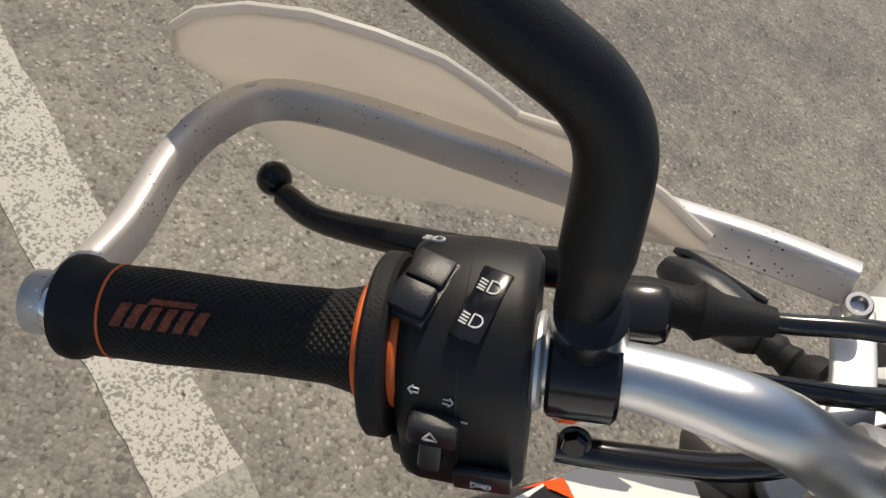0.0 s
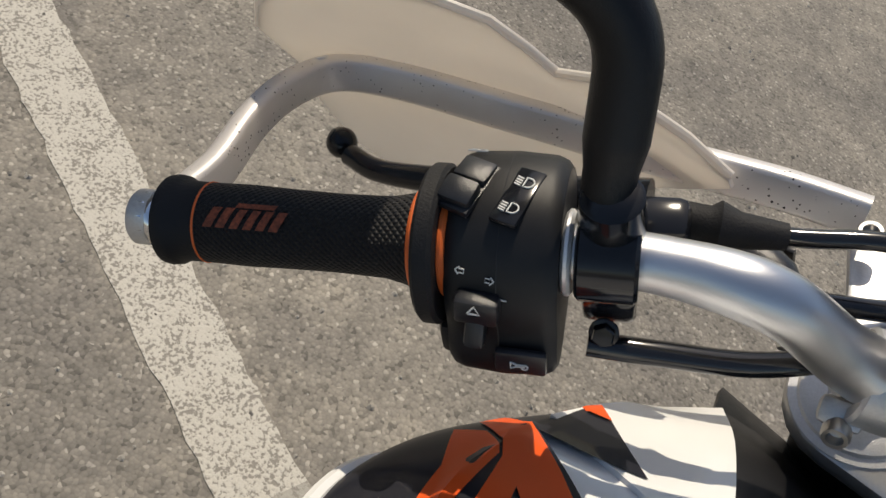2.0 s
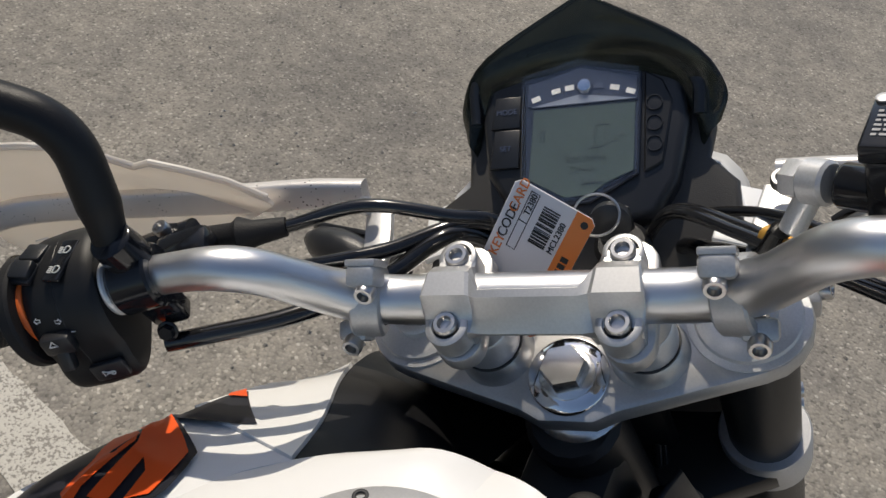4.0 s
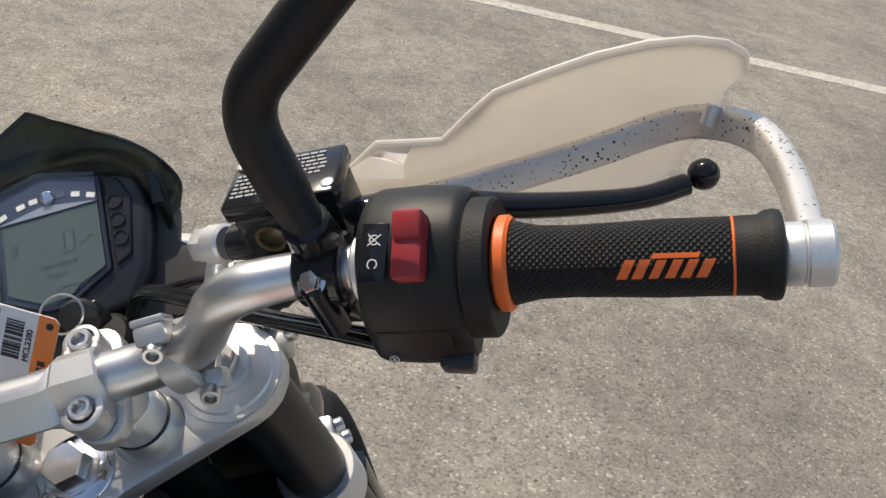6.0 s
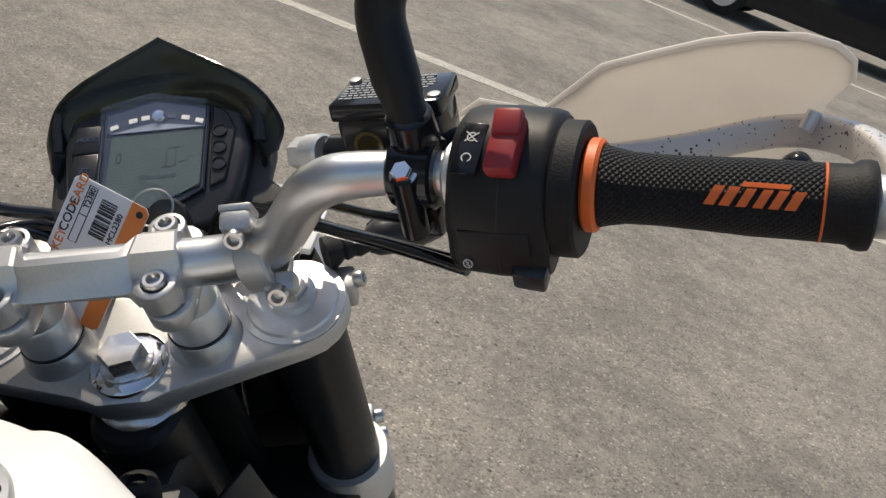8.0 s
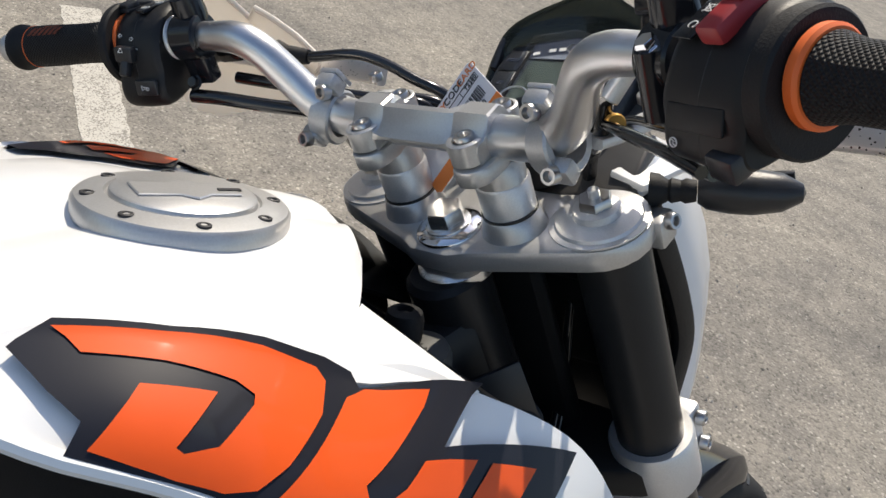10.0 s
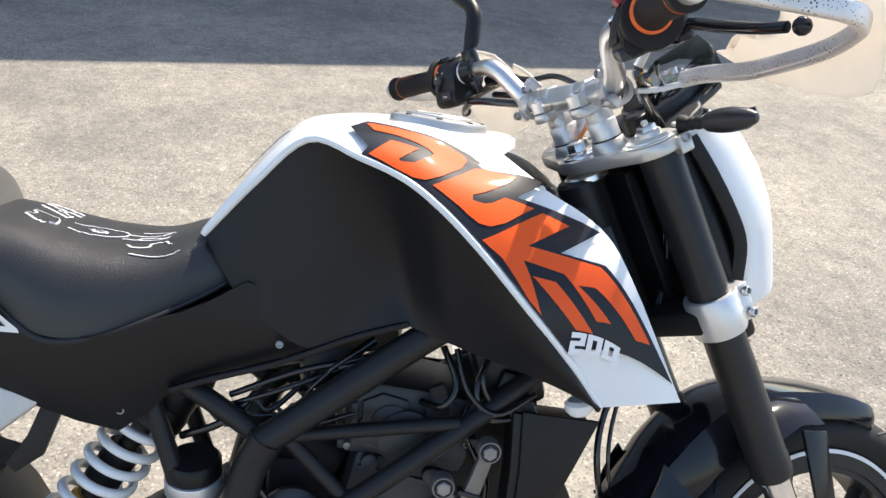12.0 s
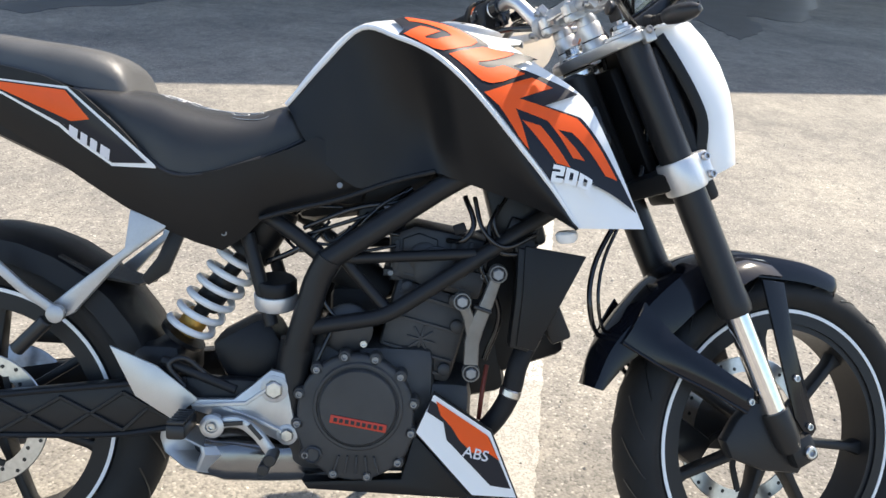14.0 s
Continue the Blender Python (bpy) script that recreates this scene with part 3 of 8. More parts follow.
for s in (-1, 1):
    h = hand_frame(s)
    st = straight_frame(s)
    side = "left" if s < 0 else "right"
    L = s < 0
    # mirror perch
    hp = h @ Matrix.Translation((0, 0, 0.010 if L else 0.001))
    part("perch_clamp", moved(joined(ring_bm(0.0105, 0.0178, -0.010, 0.013, Matrix(), 32), box((0.014, 0.026, 0.021), Matrix.Translation((-0.004, -0.022, 0.001)), 0.003),
                                     lathe([(0.012, 0.010), (0.0125, 0.016), (0.0115, 0.030), (0.010, 0.031)], Matrix.Translation((0.006, 0, 0.001)) @ pose(0, 0, 0, -90), 24)), hp), GLOSS_BLACK, handlebar)
    bolts("perch_bolt", [(-0.017, -0.030, 0.002)] if L else [(-0.0135, 0.0105, 0.0008)], (-1, 0.8, 0) if L else (-0.35, 1, 0), handlebar, 0.0048 if L else 0.0056, 0.005, CHROME if s > 0 else GLOSS_BLACK, frame_m=hp, socket=False)
    if not L:
        part("perch_lug", moved(rod((-0.0135, 0.0105, 0.0008), (-0.0165, -0.026, 0.0008), 0.0072, 16), hp), GLOSS_BLACK, handlebar)
    part("bar_spacer", moved(ring_bm(0.0105, 0.0165, 0.0243 if L else 0.0190, 0.0280 if L else 0.0242, Matrix(), 32), h), ALU, handlebar)
    # switch housing
    hs = part("switch_housing", housing(SECTION_L if s < 0 else SECTION_R, 0.0282 if L else 0.0245, 0.0705 if L else 0.073, h), SWITCH, handlebar, "matt black %s switch housing with white symbols" % side)
    part("housing_seam", moved(sweep([(x * 1.005, y * 1.005, 0.05) for x, y in smooth_section(SECTION_L if s < 0 else SECTION_R)], circle(0.0006, 6), closed=True), h), CABLE, hs)
    # flange and orange collar
    part("flange", moved(ring_bm(0.015, 0.0315 if L else 0.0318, 0.0728 if L else 0.0722, 0.081 if L else 0.0845, Matrix.Translation((0.001, -0.003 if L else -0.0045, 0)), 40), h), RUBBER, handlebar)
    part("orange_collar", moved(ring_bm(0.014, 0.0215, 0.081 if L else 0.085, 0.0845 if L else 0.092, Matrix(), 40), h), ORANGE_RUBBER, handlebar, "bright orange collar")
    if L:
        part("orange_collar", moved(ring_bm(0.014, 0.0210, 0.0700, 0.0735, Matrix(), 40), h), ORANGE_RUBBER, handlebar, "bright orange collar")
    # grip
    g0, g1, ge = (0.0845, 0.1735, 0.193) if L else (0.092, 0.183, 0.203)
    prof = [(0.0135, g0), (0.0188, g0 + 0.0004), (0.0176, g0 + 0.005), (0.0162, g0 + 0.012), (0.0158, 0.118), (0.0162, 0.138), (0.0168, 0.156), (0.0166, 0.172), (0.0166, g1)]
    grip = local_part("grip", lathe(prof, None, 48), KNURL, bike, st, "black knurled rubber %s grip with an orange ring" % side)
    local_part("grip_ring", ring_bm(0.0150, 0.01695, g1, g1 + 0.0012, Matrix(), 40), ORANGE_RUBBER, grip, Matrix())
    local_part("grip_end", lathe([(0.0166, g1 + 0.0012), (0.0168, ge - 0.0095), (0.0185, ge - 0.007), (0.0190, ge - 0.0035), (0.0185, ge - 0.001), (0.0165, ge), (0.008, ge)], None, 40), RUBBER, grip, Matrix())
    # maker's mark on the grip: plain slanted orange shapes, wrapped on the rubber
    m0, m1 = (0.1345, 0.1665) if L else (0.1395, 0.1755)
    for z0, z1, lo, hi in ((0.00, 0.12, 0.0, 0.78), (0.17, 0.29, 0.0, 0.78), (0.36, 0.47, 0.0, 0.74), (0.28, 0.80, 0.80, 1.0), (0.54, 0.65, 0.0, 0.74), (0.71, 0.82, 0.0, 0.74), (0.88, 1.0, 0.0, 0.74)):
        mark = bmesh.new()
        rows = []
        for k in range(7):
            f = lo + (hi - lo) * k / 6
            v = -0.0052 + 0.0104 * f
            turn = radians(90) + ((0.0055 if L else 0.0125) - v) / 0.0168 * s
            if L:
                za, zb = m1 - (m1 - m0) * z0, m1 - (m1 - m0) * z1
                rows.append([(0.0172 * math.cos(turn), 0.0172 * math.sin(turn), z - v * 0.5) for z in (za, zb)])
            else:
                za, zb = m0 + (m1 - m0) * z0, m0 + (m1 - m0) * z1
                rows.append([(0.0172 * math.cos(turn), 0.0172 * math.sin(turn), z + v * 0.5) for z in (za, zb)])
        vs = [[mark.verts.new(p) for p in r] for r in rows]
        for a, b in zip(vs, vs[1:]):
            mark.faces.new((a[0], a[1], b[1], b[0]))
        bmesh.ops.recalc_face_normals(mark, faces=mark.faces)
        local_part("grip_mark", mark, ORANGE_RUBBER if s > 0 else GRIP_ORANGE, grip, Matrix())
    # bar end bolt
    if L:
        prof = [(0.0115, 0), (0.0122, 0.001), (0.0122, 0.0055), (0.0115, 0.006), (0.0115, 0.0066), (0.0118, 0.0072), (0.0118, 0.0105), (0.0108, 0.0118), (0.0004, 0.0118)]
    else:
        prof = [(0.0125, 0), (0.0132, 0.001), (0.0132, 0.0075), (0.0124, 0.0082), (0.0124, 0.0088), (0.0138, 0.0094), (0.0138, 0.0182), (0.0126, 0.0196), (0.0004, 0.0196)]
    part("bar_end", moved(lathe(prof, Matrix.Translation((0, 0, ge)), 28 if s > 0 else 12), h), ALU if s > 0 else CHROME, handlebar, "bare metal bar end bolt")

# left switches
hl = hand_frame(-1) @ Matrix.Translation((0, 0, 0.0078))
hs = [o for o in handlebar.children if o.name.startswith("switch_housing")]
hs_l, hs_r = hs[0], hs[1]
part("beam_switch", moved(joined(plate([(-0.0085, -0.0125), (0.0070, -0.0140), (0.0080, 0.0120), (-0.0075, 0.0135)], 0.0030, None, 0.0010, 2, -0.001), box((0.0135, 0.0110, 0.0060), pose(0, -0.0062, 0.0032, 10, 4, 0), 0.0018), box((0.0135, 0.0120, 0.0045), pose(0, 0.0062, 0.0020, -7, 4, 0), 0.0014)), icon_frame(hl, 0.012, 0.0215, 0.0565, 0.16, 1)), PANEL_BLACK, hs_l, "glossy black dip beam rocker")
part("beam_panel", moved(box((0.011, 0.027, 0.003), None, 0.001), icon_frame(hl, 0.008, 0.0225, 0.037, 0.12, 1)), GLOSS_BLACK, hs_l)
m = icon_frame(hl, 0.008, 0.0243, 0.037, 0.12, 1)
part("beam_mark", line_marks(LAMP_MARK, 0.0005, m @ Matrix.Translation((0, -0.0065, 0))), ICON, hs_l)
part("beam_mark", line_marks(LAMP_MARK, 0.0005, m @ Matrix.Translation((0, 0.0065, 0))), ICON, hs_l)
part("beam_mark", line_marks(LAMP_MARK, 0.0005, icon_frame(hl, 0.0325, 0.0165, 0.0565, 0.75, 0.7)), ICON, hs_l)
part("arrow_mark", line_marks(ARROW_L, 0.0004, icon_frame(hl, -0.0185, 0.0122, 0.0555, -0.75, 0.66)), ICON, hs_l)
part("arrow_mark", line_marks(ARROW_R, 0.0004, icon_frame(hl, -0.0205, 0.0098, 0.0445, -0.78, 0.62)), ICON, hs_l)
part("arrow_mark", line_marks([[(-0.005, 0), (0.005, -0.0006)]], 0.0004, icon_frame(hl, -0.0240, 0.0042, 0.043, -0.82, 0.55)), ICON, hs_l)
part("turn_switch", moved(joined(box((0.017, 0.012, 0.008), pose(0, 0, 0.002, 12), 0.002), box((0.008, 0.016, 0.007), pose(0, -0.009, 0.002, -12), 0.002)), icon_frame(hl, -0.0255, 0.000, 0.049, -0.90, 0.45)), PANEL_BLACK, hs_l, "glossy black turn signal switch")
part("switch_mark", line_marks([[(-0.0022, -0.0012), (0.0022, -0.0012), (0, 0.002), (-0.0022, -0.0012)]], 0.0007, icon_frame(hl, -0.0312, 0.0055, 0.049, -0.90, 0.45)), ICON, hs_l)
part("lower_housing", moved(box((0.044, 0.018, 0.020), None, 0.004), icon_frame(hl, -0.026, -0.032, 0.047, -0.9, 0.2) @ Matrix.Translation((0, 0, -0.008))), SWITCH, hs_l)
part("horn_button", moved(box((0.020, 0.012, 0.004), None, 0.0015), icon_frame(hl, -0.0362, -0.023, 0.0335, -0.95, 0.25)), PANEL_BLACK, hs_l)
part("horn_mark", line_marks(HORN, 0.0005, icon_frame(hl, -0.0384, -0.0225, 0.0335, -0.95, 0.25)), ICON, hs_l)

# right switches
hr = hand_frame(1)
part("stop_switch", moved(joined(box((0.0145, 0.030, 0.010), pose(0, 0, 0.002, 4, -4, 0), 0.0026), box((0.0135, 0.013, 0.0075), pose(0, 0.0085, 0.0068, 14, -4, 0), 0.0022)), icon_frame(hr, -0.0065, 0.0250, 0.0520, -0.22, 1) @ pose(0, 0, 0, 0, 0, -20)), RED, hs_r, "faded red engine stop switch")
part("stop_panel", moved(box((0.0120, 0.027, 0.0012), None, 0.0004), icon_frame(hr, -0.0078, 0.0245, 0.0350, -0.28, 1) @ pose(0, 0, 0, 0, 0, -20)), GLOSS_BLACK, hs_r)
m = icon_frame(hr, -0.0078, 0.0253, 0.0350, -0.28, 1) @ pose(0, 0, 0, 0, 0, -20)
part("stop_mark", line_marks([arc(0, 0.0055, 0.0022, 40, 320), [(-0.003, 0.003), (0.003, 0.008)], [(0.003, 0.003), (-0.003, 0.008)]], 0.0005, m), ICON, hs_r)
part("run_mark", line_marks([arc(0, -0.0055, 0.0022, -60, 240)], 0.0005, m), ICON, hs_r)
part("lower_housing", moved(box((0.044, 0.020, 0.020), None, 0.004), icon_frame(hr, -0.026, -0.021, 0.046, -0.9, 0.25) @ Matrix.Translation((0, 0, -0.008))), SWITCH, hs_r)
part("start_switch", moved(box((0.016, 0.013, 0.012), pose(0, 0, 0, 15), 0.002), icon_frame(hr, -0.0335, -0.027, 0.064, -1, 0.1)), PANEL_BLACK, hs_r)
part("start_mark", line_marks([arc(0, 0, 0.0022, 0, 360, 14), [(-0.001, 0.0013), (0.0006, 0.0002), (-0.0006, -0.0002), (0.001, -0.0013)]], 0.0004, icon_frame(hr, -0.0368, -0.021, 0.035, -0.95, 0.25)), ICON, hs_r)
part("housing_step", moved(box((0.034, 0.012, 0.002), None, 0.0008), icon_frame(hr, -0.0335, -0.009, 0.048, -0.93, 0.36)), SWITCH, hs_r)

# levers
def lever(s, pts, ball, name, label):
    line = smooth_path(pts, 6)
    n = len(line)
    sc = [(0.0092 - 0.003 * min(1, i / n * 1.4), 0.0075 - 0.002 * min(1, i / n * 1.4)) for i in range(n)]
    lv = part(name, F(joined(sweep(line, circle(1, 12), scale=sc), lathe([(0.0008, -0.0087), (0.0055, -0.007), (0.0083, -0.003), (0.0087, 0), (0.0083, 0.003), (0.0055, 0.007), (0.0008, 0.0087)], Matrix.Translation(ball), 20))), GLOSS_BLACK, handlebar, label)
    part("perch", F(joined(box((0.035, 0.020, 0.018), Matrix.Translation((s * 0.200, 0.032, 0.100)) @ pose(0, 0, 0, 0, 0, -16 * s), 0.005), box((0.02, 0.022, 0.012), Matrix.Translation((s * 0.216, 0.042, 0.094)), 0.004))), GLOSS_BLACK, handlebar)
    bolts("pivot_bolt", [(s * 0.222, 0.046, 0.1)], (0, 0, 1), handlebar, 0.005, 0.005, frame_m=FORK)
    return lv


lever(-1, [(-0.205, 0.048, 0.094), (-0.250, 0.040, 0.088), (-0.300, 0.036, 0.078), (-0.345, 0.036, 0.066), (-0.372, 0.044, 0.058)], (-0.383, 0.051, 0.056), "clutch_lever", "gloss black ball-ended clutch lever")
lever(1, [(0.205, 0.046, 0.104), (0.250, 0.038, 0.103), (0.300, 0.024, 0.096), (0.352, 0.016, 0.088), (0.382, 0.019, 0.083)], (0.394, 0.024, 0.080), "brake_lever", "gloss black ball-ended brake lever")

# brake reservoir on the right
res_m = FORK @ Matrix.Translation((0.1837, 0.0560, 0.1346)) @ pose(0, 0, 0, 0, 0, -17) @ pose(0, 0, 0, -16) @ pose(0, 0, 0, 0, -9) @ Matrix.Translation((0, 0, -0.1335))
reservoir = part("brake_reservoir", moved(box((0.057, 0.036, 0.042), Matrix.Translation((0, 0, 0.104)), 0.004), res_m), GLOSS_BLACK, handlebar, "gloss black brake fluid reservoir with a screwed lid")
lid = part("reservoir_lid", moved(box((0.060, 0.039, 0.010), Matrix.Translation((0, 0, 0.1285)), 0.002), res_m), GLOSS_BLACK, reservoir)
for x, y in ((-0.026, 0.014), (0.026, -0.013)):
    part("lid_screw", moved(lathe([(0.0034, 0), (0.0034, 0.0008), (0.0026, 0.0012), (0.0003, 0.0008)], Matrix.Translation((x, y, 0.1335)), 16), res_m), DULL_CAST, lid)
rw = random.Random(12)
for i in range(9):
    a = -0.026 if i > 2 else -0.020
    while a < (0.020 if i < 6 else 0.014):
        b = a + rw.uniform(0.0016, 0.0050)
        part("lid_writing", moved(box((b - a, 0.0015, 0.0004), Matrix.Translation(((a + b) / 2, 0.0145 - i * 0.0033, 0.1337))), res_m), LID_PRINT, lid)
        a = b + 0.0009
part("sight_glass", moved(lathe([(0.008, 0), (0.008, 0.002), (0.0062, 0.002), (0.006, 0.0008), (0.0003, 0.0008)], Matrix.Translation((-0.012, -0.0172, 0.110)) @ pose(0, 0, 0, 90), 20), res_m), node_mat("sight_lens", (0.10, 0.075, 0.03), 0.12, coat=0.5), reservoir)
part("brake_cylinder", F(lathe([(0.0105, 0), (0.0105, 0.045), (0.009, 0.047)], axis_frame((0.188, 0.036, 0.104), (0.140, 0.0545, 0.0965)), 20)), GLOSS_BLACK, handlebar)
part("banjo", F(joined(lathe([(0.0098, 0), (0.0098, 0.008), (0.0085, 0.0095), (0.0004, 0.0095)], axis_frame((0.131, 0.0595, 0.0920), (0.120, 0.0660, 0.0870)), 6), rod((0.142, 0.0535, 0.0970), (0.131, 0.0595, 0.0920), 0.0108), rod((0.134, 0.0570, 0.0880), (0.124, 0.0440, 0.0720), 0.0062))), ALU, handlebar, "bare metal brake hose union")

# hand guards: a flat bent bar and a white shield
def guard(s):
    tip = G0 + (G_END[s] - G0).normalized() * (0.203 if s < 0 else 0.2127)
    if s < 0:
        arm_pts = [(0.383, -0.052, 0.132), (0.392, -0.015, 0.112), (0.403, 0.022, 0.100), (0.404, 0.052, 0.091), (0.395, 0.078, 0.079), (0.365, 0.092, 0.067), (0.300, 0.097, 0.058), (0.220, 0.100, 0.051), (0.165, 0.102, 0.048), (0.125, 0.101, 0.045)]
    else:
        arm_pts = [(0.394, -0.0665, 0.148), (0.417, -0.014, 0.114), (0.430, 0.034, 0.084), (0.420, 0.064, 0.067), (0.398, 0.080, 0.055), (0.345, 0.087, 0.041), (0.245, 0.093, 0.033), (0.165, 0.099, 0.036), (0.118, 0.102, 0.034)]
    arm_pts = [(s * x, y, z) for x, y, z in arm_pts]
    line = smooth_path(arm_pts, 7)
    g = part("guard_bar", F(sweep(line, rounded(0.0115, 0.0195, 0.0035, 3), up=(0, 0.25, 1))), PITTED if s > 0 else WORN_ALU, bike, "bare pitted aluminium hand guard bar")
    part("guard_eye", F(lathe([(0.0118, -0.004), (0.0118, 0.004), (0.011, 0.005), (0.0004, 0.005)], axis_frame((s * tip.x, tip.y, tip.z), (s * (tip.x + 0.0215), tip.y - 0.0065, tip.z + 0.002)), 24)), ALU, g)
    part("guard_nut", F(rod(*(((-0.398, 0.074, 0.084), (-0.401, 0.078, 0.090)) if s < 0 else ((0.412, 0.060, 0.072), (0.418, 0.066, 0.081))), 0.0045, 12)), ALU, g)
    # clamp on the bar, with its strap to the inner end of the guard bar
    cm = FORK @ facing((s * 0.100, 0.0205, 0.0545), (s, -0.12, 0.25), (0, 0, 1))
    cl = part("guard_clamp", moved(joined(ring_bm(0.0145, 0.0205, -0.009, 0.009, Matrix(), 32)), cm), DULL_CAST, bike, "cast silver hand guard clamp on the handlebar")
    part("clamp_lug", F(joined(box((0.018, 0.012, 0.016), Matrix.Translation((s * 0.092, 0.022, 0.080)) @ pose(0, 0, 0, 25), 0.003), box((0.018, 0.004, 0.018), Matrix.Translation((s * 0.092, 0.029, 0.082)) @ pose(0, 0, 0, 25), 0.001))), DULL_CAST, cl)
    part("clamp_lug", F(box((0.018, 0.012, 0.016), Matrix.Translation((s * 0.109, 0.006, 0.045)) @ pose(0, 0, 0, 25), 0.003)), DULL_CAST, cl)
    bolts("clamp_bolt", [(s * 0.0905, 0.0155, 0.0775), (s * 0.1085, -0.0010, 0.0465)], (0, -1, 0.45), cl, 0.0058, 0.007, frame_m=FORK)
    part("strap", F(sweep(smooth_path([(s * 0.110, 0.038, 0.045), (s * 0.113, 0.065, 0.036), (s * 0.120, 0.096, 0.030)], 5), rounded(0.018, 0.007, 0.002, 2), up=(0, 0, 1))), ALU, cl)
    bolts("strap_bolt", [(s * 0.121, 0.090, 0.046)], (0, 0, 1), cl, 0.006, 0.006, frame_m=FORK)
    # shield: top and bottom edge along the outward line, bowed forward
    top = [(0.184, 0.064), (0.206, 0.080), (0.228, 0.096), (0.248, 0.105), (0.2735, 0.0915), (0.286, 0.108), (0.300, 0.127), (0.325, 0.138), (0.350, 0.147), (0.376, 0.149), (0.400, 0.144), (0.417, 0.132), (0.428, 0.112)]
    low = [(0.182, 0.058), (0.203, 0.042), (0.226, 0.028), (0.254, 0.014), (0.276, 0.008), (0.296, 0.001), (0.318, -0.004), (0.345, -0.008), (0.372, -0.009), (0.394, -0.004), (0.408, 0.008), (0.418, 0.024), (0.424, 0.040)]
    rows = []
    if s > 0:
        top = [(0.206, 0.057), (0.231, 0.075), (0.250, 0.069), (0.269, 0.063), (0.286, 0.077), (0.303, 0.097), (0.331, 0.106), (0.358, 0.116), (0.384, 0.123), (0.406, 0.125), (0.422, 0.121), (0.433, 0.111), (0.437, 0.096)]
    for (xt, zt), (xl, zl) in zip(top, low):
        row = []
        for k in range(11):
            t = k / 10
            x, z = xl + (xt - xl) * t, zl + (zt - zl) * t
            y = 0.106 - 1.7 * max(0, x - 0.30) ** 2 - 0.30 * max(0, abs(z - 0.055) - 0.014) - (0.003 if abs(z - 0.055) < 0.016 else 0)
            if s < 0:
                y -= 0.020 * max(0, (0.290 - x) / 0.110)
            row.append((s * x, y + 0.007, z))
        rows.append(row)
    sh = part("guard_shield", F(thicken(grid_mesh(rows), 0.0028)), SHIELD, g, "off-white plastic hand guard shield, slightly soiled")
    rim = [Vector(r[-1]) for r in rows]
    part("shield_rim", F(tube(rim, 0.0022, 8)), SHIELD, sh)
    return g


for s in (-1, 1):
    guard(s)


# ---- mirrors ----
for s in (-1, 1):
    base = Vector((s * (0.204 if s < 0 else 0.1935), 0.008, 0.150))
    elbow = (-0.205, 0.044, 0.203) if s < 0 else (0.182, 0.042, 0.202)
    line = fillet_path([base, (base.x * 0.6 + elbow[0] * 0.4, 0.020, 0.166), elbow, (-0.288, 0.046, 0.266) if s < 0 else (0.268, 0.052, 0.272), (-0.345, 0.112, 0.272) if s < 0 else (0.338, 0.052, 0.330)], 0.028, 9)
    rr = [0.0095 + 0.0022 * min(1, i / 6) for i in range(len(line))]
    mir = part("mirror", F(tube(line, rr, 20)), BLACK, bike, "black mirror stem with a cranked arm")
    hm = FORK @ Matrix.Translation((-0.352, 0.102, 0.282) if s < 0 else (0.348, 0.034, 0.345)) @ pose(0, 0, 0, 8, 0, -10 * s)
    out = [(s * x, z) for x, z in ((-0.066, -0.034), (-0.050, -0.045), (0.030, -0.044), (0.060, -0.026), (0.066, 0.012), (0.048, 0.040), (-0.040, 0.046), (-0.068, 0.020))]
    sh = part("mirror_shell", moved(plate(out, 0.018, pose(0, 0.002, 0, 90), 0.006, 3), hm), BLACK, mir)
    part("mirror_pane", moved(plate([(x * 0.92, z * 0.9) for x, z in out], 0.002, pose(0, -0.0165, 0, 90), 0.0005, 1), hm), MIRROR, mir)

# ---- cables and hoses by the bars ----
def cable(name, pts, r, mat=CABLE_GLOSS, parent=None, m=FORK):
    return part(name, moved(tube(smooth_path(pts, 7), r, 10), m), mat, parent or handlebar)


cable("clutch_cable", [(-0.186, 0.046, 0.088), (-0.150, 0.056, 0.082), (-0.105, 0.070, 0.078), (-0.060, 0.072, 0.060), (-0.030, 0.078, 0.030), (-0.02, 0.06, -0.06)], 0.0042)
part("cable_boot", F(sweep([(-0.205, 0.042, 0.091), (-0.196, 0.044, 0.090), (-0.180, 0.047, 0.088), (-0.176, 0.048, 0.087), (-0.168, 0.050, 0.086), (-0.150, 0.056, 0.082)], circle(1, 16), scale=[0.007, 0.0085, 0.0085, 0.0115, 0.008, 0.0058])), RUBBER, handlebar)
cable("switch_cable", [(-0.205, -0.020, 0.085), (-0.180, -0.012, 0.080), (-0.140, 0.006, 0.066), (-0.100, 0.040, 0.045), (-0.060, 0.075, 0.035), (-0.03, 0.085, -0.03)], 0.0055)
cable("wire_sleeve", [(-0.200, 0.020, 0.080), (-0.150, 0.036, 0.066), (-0.100, 0.056, 0.050), (-0.050, 0.085, 0.030), (-0.02, 0.09, -0.03)], 0.0048)
cable("brake_hose", [(0.120, 0.047, 0.070), (0.108, 0.050, 0.040), (0.085, 0.070, 0.012), (0.060, 0.095, -0.03), (0.04, 0.09, -0.12)], 0.0052)
cable("throttle_cable", [(0.214, -0.024, 0.078), (0.180, -0.002, 0.074), (0.140, 0.026, 0.064), (0.100, 0.060, 0.046), (0.060, 0.088, 0.024), (0.03, 0.09, -0.04)], 0.0036)
